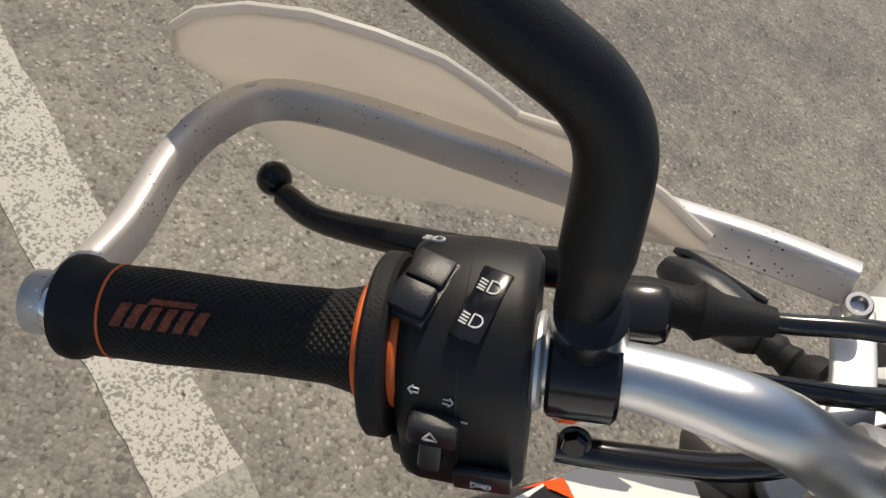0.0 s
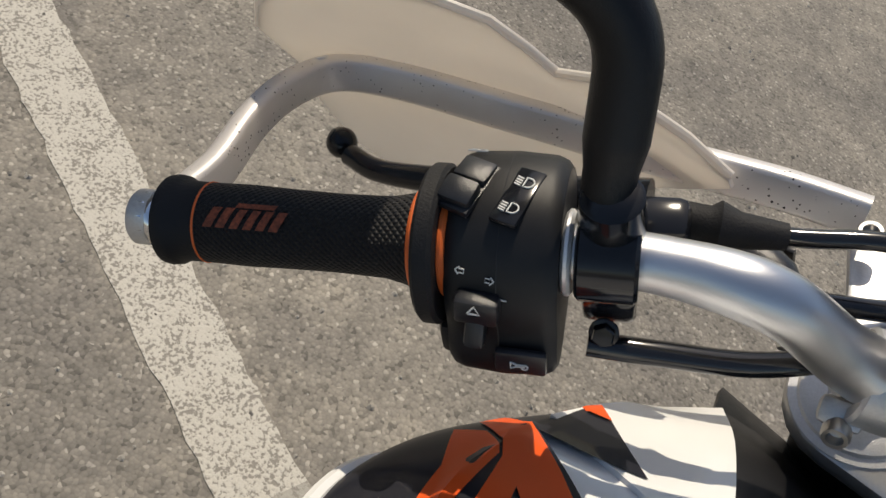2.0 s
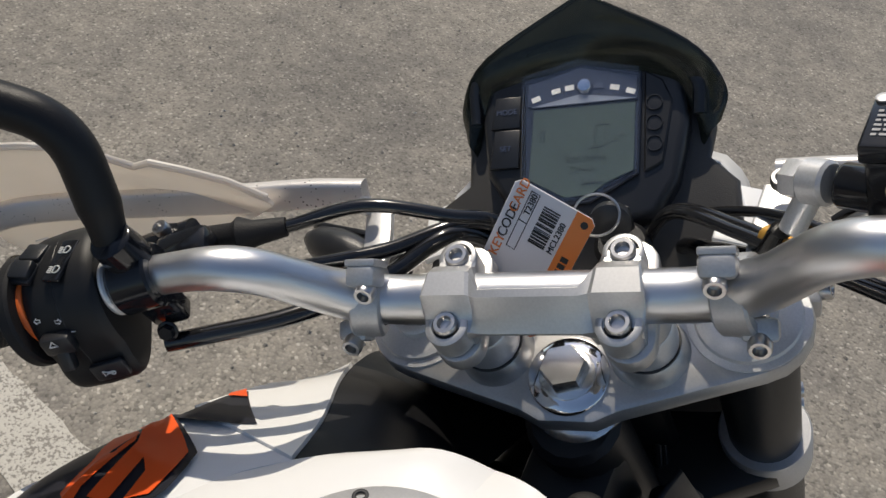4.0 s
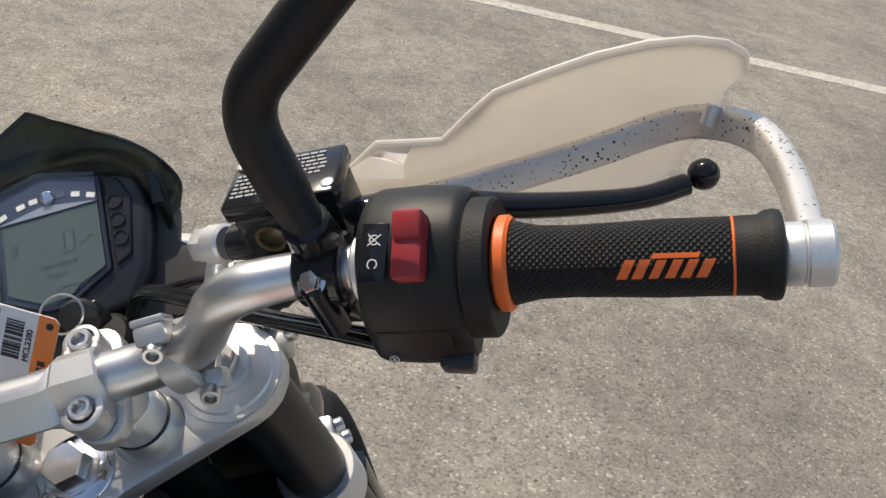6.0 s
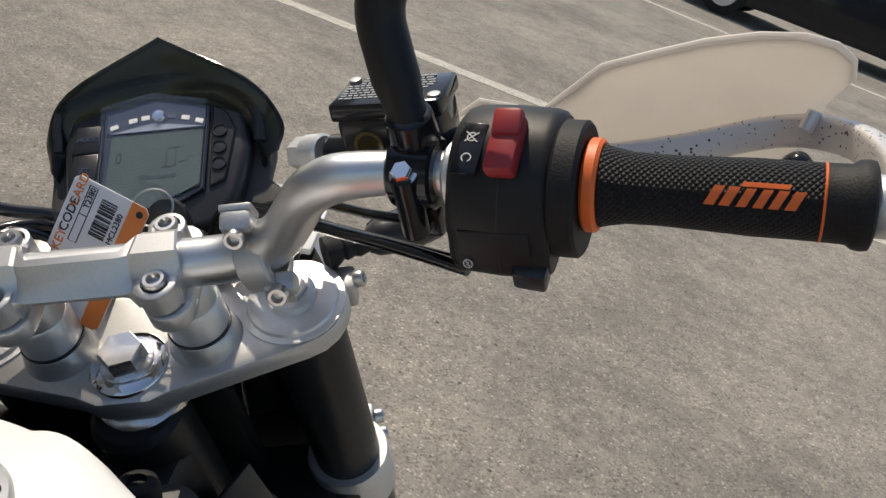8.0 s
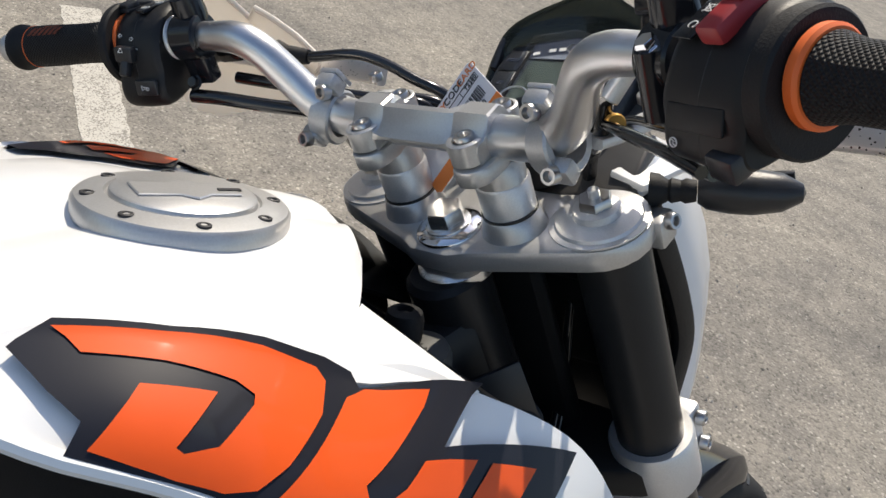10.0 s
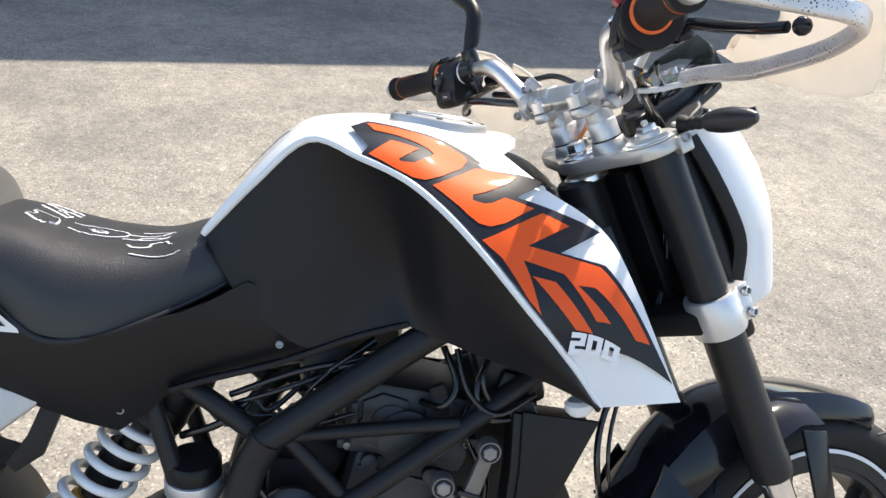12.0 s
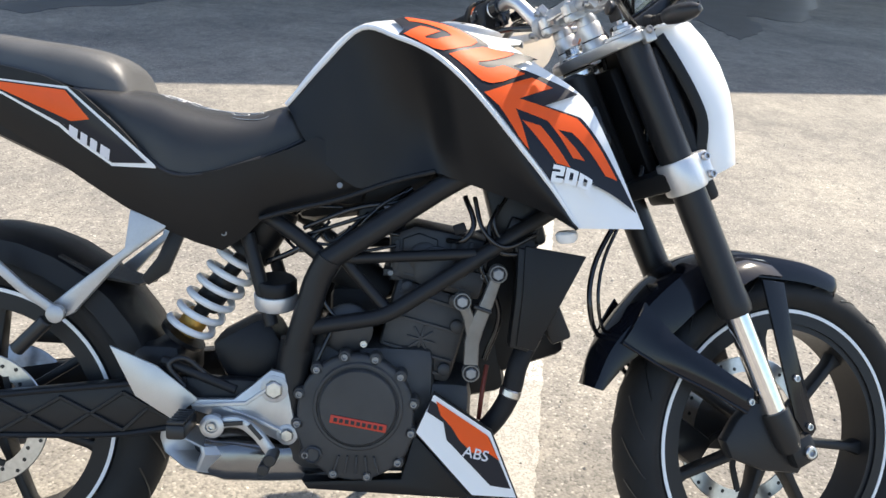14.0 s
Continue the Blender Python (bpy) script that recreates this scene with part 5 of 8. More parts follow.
# The left shoulder sits wider and higher than the right one.
EDGE_L = [(.075, -.455, -.113), (.095, -.401, -.047), (.112, -.349, .003), (.150, -.289, .013), (.183, -.215, .012), (.200, -.145, -.004), (.200, -.087, -.028), (.190, -.020, -.068), (.188, .030, -.140), (.188, .099, -.281)]
FOOT_L = [(.085, -.452, -.118), (.110, -.394, -.054), (.140, -.335, -.001), (.188, -.278, .004), (.218, -.230, .002), (.231, -.189, -.014), (.232, -.146, -.052), (.222, -.101, -.122), (.213, -.050, -.205), (.200, -.003, -.283)]
RIDGE_L = [(.075, -.455, -.113), (.093, -.401, -.047), (.104, -.349, .003), (.134, -.289, .015), (.144, -.220, .014), (.140, -.165, .002), (.122, -.128, -.006), (.088, -.105, -.002), (.055, -.087, -.001)]


INNER_L = [(-.106, -.115, -.006), (-.119, -.075, -.019), (-.138, -.038, -.030), (-.158, -.004, -.052)]
INLINE_L = [(-along(RIDGE_L, u).x, *along(RIDGE_L, u).yz) for u in (2.6, 3.5, 4.5, 5.6)] + INNER_L
STATIONS_L = (2.6, 3.5, 4.4, 5.2, 5.75, 6.3, 6.65, 7.1)


def inline_l(u):
    """The left shoulder's inner line at a station of its outer edge."""
    return along(INLINE_L, float(np.interp(u, STATIONS_L, range(len(STATIONS_L)))))


def rise(u):
    """How far the right shroud's skin climbs over its top edge on to the tank."""
    a, b = min(max((u - 2.6) / 0.7, 0), 1), min(max((6.4 - u) / 1.2, 0), 1)
    return 0.15 * a * a * (3 - 2 * a) * b * b * (3 - 2 * b)


def shroud_at(u, v, s=1, lift=0.0):
    """The shroud's skin between its top edge (v = 0) and its foot (v = 1), a little bowed; v below 0 lies on the shoulder."""
    e, f = along(EDGE, u), along(FOOT, u)
    if s < 0:
        e, f = along(EDGE_L, u), along(FOOT_L, u)
        if v < 0:
            q = inline_l(u)
            return Vector((-e.x, e.y, e.z)).lerp(q, -v) + Vector((-0.2 * lift, 0, lift + 0.003))
    p = e * (1 - v) + f * v
    k = max(0.0, min(1.0, (u - 2) / 1.5)) * max(0.0, min(1.0, (9.2 - u) / 2))
    p.x += 0.010 * k * math.sin(math.pi * min(max(v, 0), 1)) + lift * 0.85
    p.z += lift * 0.45
    p.x *= s
    return p


def side_at(u, v, s=1):
    """The black panel under the shroud: folded inwards along a crease."""
    f = along(FOOT, u) if s > 0 else along(FOOT_L, u)
    p = f * (1 - v) + along(HEM, u) * v
    fold = 3.5 + 0.8 * v
    dent = 0.034 * max(0.0, 1 - abs(u - fold) / (1.1 if u > fold else 2.0)) * math.sin(math.pi * min(1, max(0, v))) ** 0.8
    bulge = 0.012 * max(0.0, min(1, (u - 5.5) / 2)) * math.sin(math.pi * v)
    p.x = (p.x - dent + bulge) * s
    return p


tank = None
for s in (-1, 1):
    rows = []
    for i in range(33):
        u = 8 * i / 32
        c, e = along(SPINE, u), along(RIDGE, u)
        if s < 0:
            e = along(RIDGE_L, u)
        row = []
        for k in range(9):
            t = k / 8
            p = c * (1 - t) + e * t
            p.z += 0.008 * math.sin(math.pi * t) * min(1, u / 2)
            row.append((s * p.x, p.y, p.z))
        rows.append(row)
    if tank is None:
        tank = part("fuel_tank", thicken(grid_mesh(rows), 0.004), WHITE, bike, "glossy white fuel tank with orange and black decals")
    else:
        part("tank_half", thicken(grid_mesh(rows), 0.004), WHITE, tank)
    us = [9 * k / 45 for k in range(46)]
    shroud = part("tank_shroud", thicken(grid_mesh([[shroud_at(u, (1 + (rise(u) if s > 0 else 0)) * v / 10 - (rise(u) if s > 0 else 0), s) for v in range(11)] for u in us]), 0.004), WHITE, tank, "white tank shroud with angular orange and black graphics")
    side = part("side_panel", thicken(grid_mesh([[side_at(u, v / 10, s) for v in range(11)] for u in us]), 0.004), BLACK, bike, "matt black tank side panel")
    part("shroud_lip", tube([shroud_at(u, 1, s, 0.0016) for u in us], 0.0042, 8), WHITE, shroud)
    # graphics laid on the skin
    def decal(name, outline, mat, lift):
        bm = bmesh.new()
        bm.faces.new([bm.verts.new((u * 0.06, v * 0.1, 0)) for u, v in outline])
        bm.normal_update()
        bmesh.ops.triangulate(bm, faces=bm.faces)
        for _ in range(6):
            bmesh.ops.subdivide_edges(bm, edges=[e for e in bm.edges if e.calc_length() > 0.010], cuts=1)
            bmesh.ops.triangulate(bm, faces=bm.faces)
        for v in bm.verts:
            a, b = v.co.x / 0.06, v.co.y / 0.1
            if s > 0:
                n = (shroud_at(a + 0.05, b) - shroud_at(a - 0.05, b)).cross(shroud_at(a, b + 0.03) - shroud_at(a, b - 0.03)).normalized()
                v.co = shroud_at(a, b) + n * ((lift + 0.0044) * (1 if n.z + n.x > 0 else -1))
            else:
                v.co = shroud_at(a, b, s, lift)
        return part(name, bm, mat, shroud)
    if s > 0:
        decal("dark_graphic", [(2.99, 0.09), (3.28, -0.14), (3.86, -0.10), (4.36, -0.14), (4.74, -0.12), (4.95, -0.06), (5.03, 0.04), (5.60, 0.0), (6.18, -0.05), (5.88, 0.27), (7.06, 0.06), (6.81, 0.46), (7.49, 0.22), (8.52, 0.08), (8.84, 0.04), (7.95, 0.97), (6.44, 0.96), (4.98, 0.95), (4.66, 0.95), (3.02, 0.95), (3.22, 0.60), (3.10, 0.40)], NAVY, 0.0008)
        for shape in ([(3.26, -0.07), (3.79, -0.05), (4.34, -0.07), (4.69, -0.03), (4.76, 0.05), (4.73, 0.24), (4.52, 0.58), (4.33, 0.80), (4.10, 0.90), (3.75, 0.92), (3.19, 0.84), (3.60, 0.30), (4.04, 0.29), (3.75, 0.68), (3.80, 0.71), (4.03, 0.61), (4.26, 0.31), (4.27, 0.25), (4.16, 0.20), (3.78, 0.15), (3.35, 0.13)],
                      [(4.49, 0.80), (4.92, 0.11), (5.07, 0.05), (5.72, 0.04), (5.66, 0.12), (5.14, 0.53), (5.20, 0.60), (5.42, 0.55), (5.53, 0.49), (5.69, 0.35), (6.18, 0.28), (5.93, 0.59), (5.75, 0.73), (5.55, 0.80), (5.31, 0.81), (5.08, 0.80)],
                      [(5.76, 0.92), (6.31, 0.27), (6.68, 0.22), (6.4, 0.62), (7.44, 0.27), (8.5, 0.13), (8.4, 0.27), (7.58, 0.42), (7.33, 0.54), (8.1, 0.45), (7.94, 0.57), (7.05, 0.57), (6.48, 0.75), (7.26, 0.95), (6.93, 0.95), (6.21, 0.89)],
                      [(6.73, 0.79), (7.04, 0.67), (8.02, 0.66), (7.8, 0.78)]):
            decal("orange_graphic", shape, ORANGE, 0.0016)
        # the number: blocky figures in a slanted field
        LOW_A, LOW_B, TOP_A, TOP_B = (7.96, 0.98), (8.47, 0.58), (7.77, 0.82), (8.36, 0.47)
        TWO = [(0, 1), (1, 1), (1, .40), (.36, .40), (.36, .26), (1, .26), (1, 0), (0, 0), (0, .62), (.64, .62), (.64, .76), (0, .76)]
        NOUGHT = [(0, 0), (1, 0), (1, 1), (0, 1), (0, .501), (.36, .501), (.36, .76), (.64, .76), (.64, .24), (.36, .24), (.36, .499), (0, .499)]
        for i, figure in enumerate((TWO, NOUGHT, NOUGHT)):
            shape = []
            for a, b in figure:
                a = 0.345 * i + 0.31 * a
                shape.append(tuple((LOW_A[k] * (1 - a) + LOW_B[k] * a) * (1 - b) + (TOP_A[k] * (1 - a) + TOP_B[k] * a) * b for k in (0, 1)))
            decal("number_mark", shape, WHITE, 0.0026)
        decal("number_tail", [(8.40, 0.68), (8.46, 0.57), (8.65, 0.55)], WHITE, 0.0026)
    else:
        decal("dark_graphic", [(3.9, .9), (3.6, .1), (3.7, -.6), (4.2, -.95), (4.73, -.91), (5.23, -.63), (5.48, -.07), (5.92, -.55), (6.37, 0), (6.3, .5), (5.6, .9), (4.6, .93)], NAVY, 0.0008)
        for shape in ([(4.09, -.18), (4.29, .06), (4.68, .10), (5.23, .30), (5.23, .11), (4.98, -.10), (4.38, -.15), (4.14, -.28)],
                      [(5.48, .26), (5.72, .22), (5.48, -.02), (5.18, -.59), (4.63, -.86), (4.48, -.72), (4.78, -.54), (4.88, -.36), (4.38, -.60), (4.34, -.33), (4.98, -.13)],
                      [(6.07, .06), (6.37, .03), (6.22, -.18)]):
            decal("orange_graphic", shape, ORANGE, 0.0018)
    bolts("panel_screw", [(s * 0.119, -.362, -.2385)], (s, 0, 0.1), side, 0.0046, 0.003, BOLT_GREY)
    part("panel_edge", sweep(smooth_path([(s * .113, -.486, -.296), (s * .116, -.432, -.279), (s * .119, -.362, -.260), (s * .121, -.280, -.229), (s * .125, -.215, -.210)], 5), rounded(0.008, 0.010, 0.003, 2), up=(1, 0, 0)), BLACK, side)
part("grey_strip", thicken(grid_mesh([[tuple(along(SPINE, u).lerp(along(RIDGE, u), k) + Vector((0, -0.003, 0.0065))) for k in (.30, .45, .60)] for u in (0.75, 1.0, 1.3, 1.6, 1.85)]), 0.0008), GREY_DECAL, tank)
# filler cap
cap_m = facing((-.008, -.174, .0215), (0, .10, 1), (0, 1, 0))
cap = part("filler_cap", moved(joined(lathe([(0.062, -0.010), (0.062, -0.001), (0.060, 0.0015), (0.050, 0.0035), (0.0445, 0.004), (0.0435, 0.002), (0.0425, 0.002), (0.0415, 0.0055), (0.040, 0.0065), (0.0004, 0.0068)], None, 56)), cap_m), CAST, bike, "round silver fuel filler cap ring")
for k in range(8):
    a = radians(45 * k + 38)
    part("cap_bolt", moved(bolt_bm(0.0042, 0.0016), cap_m @ Matrix.Translation((0.053 * math.cos(a), 0.053 * math.sin(a), 0.0022))), INK, cap)
part("key_flap", moved(plate([(-0.012, -0.030), (0.012, -0.030), (0.012, -0.006), (0.020, 0.002), (0.012, 0.012), (0.012, 0.030), (-0.012, 0.030), (-0.012, 0.012), (-0.020, 0.002), (-0.012, -0.006)], 0.0018, None, 0.0006, 1, 0.0064), cap_m), CAST, cap)
part("key_slot", moved(box((0.004, 0.014, 0.001), Matrix.Translation((0.004, 0.025, 0.0084))), cap_m), INK, cap)
part("tank_infill", joined(box((0.14, 0.05, 0.05), Matrix.Translation((0, -0.10, -0.065)), 0.012), box((0.19, 0.28, 0.14), Matrix.Translation((0, -0.24, -0.115)), 0.04)), BLACK, bike)
# dark ducts between tank and steering head
INNER_R = [(.080, -.075, -.060), (.105, -.010, -.110), (.120, .018, -.160), (.130, .050, -.280)]


def skin_between(a, b, n=6):
    a, b = smooth_path(a, 4), smooth_path(b, 4)
    return thicken(grid_mesh([[p * (1 - k / n) + q * (k / n) for p, q in zip(a, b)] for k in range(n + 1)]), 0.003)


part("shroud_inner", skin_between([(.150, -.085, -.040), (.160, -.010, -.086), (.178, .028, -.142), (.184, .095, -.280)], INNER_R), WHITE, tank)
part("shroud_inner", skin_between([(-along(EDGE_L, u).x, *along(EDGE_L, u).yz) for u in (5.75, 6.3, 6.65, 7.1)], INNER_L), WHITE, tank)
part("tank_shoulder", skin_between([along(EDGE, u) for u in (2.8, 3.5, 4.3, 5.0, 5.6, 6.2)], [along(RIDGE, u) for u in (2.8, 3.5, 4.3, 5.1, 5.8, 6.8)]), WHITE, tank)
part("tank_shoulder", skin_between([(-along(EDGE_L, u).x, *along(EDGE_L, u).yz) for u in (2.6, 3.5, 4.4, 5.2, 5.75)], [(-along(RIDGE_L, u).x, *along(RIDGE_L, u).yz) for u in (2.6, 3.5, 4.5, 5.6, 6.5)]), WHITE, tank)
part("head_panel", skin_between([(-.150, -.060, -.038), (-.165, 0, -.062), (-.180, .050, -.095), (-.185, .110, -.165)], [(-.040, -.060, -.060), (-.045, 0, -.088), (-.050, .050, -.115), (-.050, .100, -.165)]), BLACK, bike)
for s in (-1, 1):
    part("head_panel", skin_between([(s * .145, -.068, -.055), (s * .152, -.005, -.098), (s * .165, .028, -.150), (s * .172, .090, -.282)], [(s * .030, -.040, -.075), (s * .036, .010, -.120), (s * .040, .035, -.180), (s * .045, .085, -.290)]), BLACK, bike)
part("duct_panel", skin_between([(.060, -.080, -.048), (.095, -.055, -.060), (.130, -.030, -.085)], [(.040, -.040, -.260), (.075, 0, -.270), (.130, .045, -.280)]), BLACK, bike)
duct = smooth_path(INNER_L, 4)
rows = []
for k in range(9):
    a = math.pi / 2 * k / 8
    rows.append([tuple(Vector((p.x + 0.085 * math.sin(a), p.y + 0.016 * math.sin(a), p.z - 0.003 - 0.080 * (1 - math.cos(a))))) for p in duct])
part("duct_panel", thicken(grid_mesh(rows), 0.003), BLACK, bike, "smooth black duct cover beside the steering head")
part("head_cover", joined(box((0.17, 0.10, 0.16), Matrix.Translation((0, -0.045, -0.175)) @ pose(0, 0, 0, 25), 0.03), box((0.13, 0.07, 0.10), Matrix.Translation((0, 0.035, -0.215)) @ pose(0, 0, 0, 25), 0.02)), BLACK, bike)
part("air_box", box((0.10, 0.24, 0.09), Matrix.Translation((0, -.330, -.245)) @ pose(0, 0, 0, 10), 0.03), BLACK, bike)
head = part("steering_head", rod((0, 0.010, -0.045), (0, 0.108, -0.255), 0.030), FRAME, bike)
part("head_bracket", joined(box((0.06, 0.10, 0.09), Matrix.Translation((0, 0.00, -0.13)) @ pose(0, 0, 0, 25), 0.012)), FRAME, bike)
part("coolant_cap", lathe([(0.020, -0.02), (0.021, 0.0), (0.019, 0.006), (0.015, 0.008), (0.0004, 0.009)], facing((0.043, -0.032, -0.085), (0.15, -0.25, 1), (0, 1, 0)), 28), node_mat("cap_grey", (0.07, 0.07, 0.068), 0.55), bike, "grey-black coolant cap")
part("cap_word", moved(text_bm("COOLANT", 0.0075), facing((0.043, -0.0345, -0.0762), (0.15, -0.25, 1), (0.1, 1, 0.3))), BLACK, bike, smooth=0)
part("rubber_mount", lathe([(0.013, -0.012), (0.0135, 0.0), (0.012, 0.006), (0.009, 0.008), (0.006, 0.008), (0.0055, 0.004), (0.0004, 0.004)], facing((0.031, -0.040, -0.062), (0, 0, 1), (0, 1, 0)), 24), RUBBER, bike)
part("data_plate", box((0.004, 0.040, 0.055), Matrix.Translation((0.056, 0.035, -0.13)) @ pose(0, 0, 0, 25, 0, -20), 0.001), PANEL_BLACK, bike)

# ---- seat and tail ----
def skin(stations, name, mat, label, n=14, parent=bike):
    """A cushion through stations of (y, half width, top z, side z): rounded over the top."""
    rows = []
    for y, w, zt, zs in stations:
        row = []
        for k in range(n + 1):
            a = math.pi * k / n
            c = math.cos(a)
            x = w * (abs(c) ** 0.55) * (1 if c > 0 else -1)
            z = zs + (zt - zs) * (math.sin(a) ** 0.62)
            row.append((x, y, z))
        rows.append(row)
    return part(name, grid_mesh(rows, False, True), mat, parent, label)


def stations(keys, steps=5):
    line = smooth_path([(y, 0, 0) for y, *_ in keys], steps)
    out = []
    for j in range(len(keys) - 1):
        for k in range(steps):
            u = j + k / steps
            t = u - j
            a, b, c, d = keys[max(j - 1, 0)], keys[j], keys[j + 1], keys[min(j + 2, len(keys) - 1)]
            out.append(tuple(0.5 * (2 * q + (r - p) * t + (2 * p - 5 * q + 4 * r - w) * t * t + (3 * q - p - 3 * r + w) * t ** 3) for p, q, r, w in zip(a, b, c, d)))
    return out + [keys[-1]]


seat = skin(stations([(-.405, .085, -.150, -.165), (-.425, .095, -.125, -.175), (-.455, .105, -.117, -.190), (-.510, .125, -.132, -.212), (-.570, .138, -.130, -.230), (-.620, .138, -.120, -.230), (-.665, .125, -.108, -.200), (-.720, .115, -.100, -.150), (-.780, .10, -.095, -.115)]), "seat", VINYL, "black textured vinyl rider seat with chalk scribbles", 48)
# pillion cushion in a lighter grey than the rider's seat
skin(stations([(-.692, .060, -.122, -.124), (-.700, .080, -.096, -.118), (-.718, .090, -.062, -.110), (-.765, .094, -.041, -.106), (-.850, .094, -.031, -.088), (-.930, .088, -.022, -.070), (-1.05, .07, -.012, -.045), (-1.10, .05, -.015, -.03)]), "pillion_seat", node_mat("pillion_vinyl", (0.095, 0.092, 0.088), 0.42, bump=0.5, bump_scale=700, stain=0.15, stain_scale=12), "dark grey vinyl pillion seat")
# black tube added in place of the dark groove between seat and panel
for sd in (-1, 1):
    edge = stations([(-.425, .097, 0, -.172), (-.455, .107, 0, -.188), (-.510, .127, 0, -.211), (-.570, .140, 0, -.229), (-.620, .140, 0, -.229), (-.665, .127, 0, -.199), (-.720, .117, 0, -.149)])
    part("seat_groove", tube([(sd * w, y, z) for y, w, _, z in edge], 0.0032, 8), INK, seat)
# chalk writing that cannot be read: plain strokes on the seat
CHALK = node_mat("chalk", (0.55, 0.55, 0.55), 0.9, grain=0.3, grain_scale=900)


def seat_top(x, y):
    keys = stations([(-.455, .105, -.117, -.190), (-.510, .125, -.132, -.212), (-.570, .138, -.130, -.230), (-.620, .138, -.120, -.230), (-.665, .125, -.108, -.200)], 8)
    q = min(keys, key=lambda k: abs(k[0] - y))
    c = min(0.999, abs(x) / q[1]) ** (1 / 0.55)
    return q[3] + (q[2] - q[3]) * (max(1e-4, 1 - c * c) ** 0.31) + 0.0006


def chalk(name, pts, w=0.0012):
    """One stroke of chalk, lying on the seat."""
    line = smooth_path([(x, y, 0) for x, y in pts], 6)
    part(name, sweep([(p.x, p.y, seat_top(p.x, p.y)) for p in line], [(-w, -0.0004), (w, -0.0004), (w, 0.0004), (-w, 0.0004)], up=(0, 0, 1)), CHALK, seat, smooth=0)


for stroke in ([(-.070, -.664), (-.056, -.640), (-.040, -.616)], [(-.052, -.664), (-.040, -.644), (-.026, -.616)], [(-.032, -.664), (-.018, -.646), (-.004, -.628), (-.014, -.624), (-.030, -.644)], [(.024, -.664), (.018, -.655), (.004, -.660), (.014, -.632), (.040, -.626), (.044, -.634)],
               [(.030, -.664), (.044, -.650), (.050, -.636)], [(.012, -.533), (.016, -.500)], [(.030, -.545), (.034, -.515), (.018, -.494)], [(.052, -.550), (.054, -.520), (.050, -.497)], [(.046, -.496), (.044, -.526), (.054, -.532)],
               [(.072, -.540), (.079, -.532), (.078, -.516), (.068, -.512), (.066, -.498), (.076, -.490)], [(.094, -.534), (.098, -.508), (.097, -.490), (.091, -.478)]):
    chalk("chalk_stroke", stroke, 0.0016)
chalk("chalk_stroke", [(.026, -.590), (.034, -.584), (.032, -.572), (.024, -.578), (.029, -.594)], 0.0020)
chalk("chalk_ring", [(.046, -.612), (.052, -.585), (.046, -.556), (.030, -.546), (.014, -.556), (.010, -.585), (.018, -.612)], 0.0012)

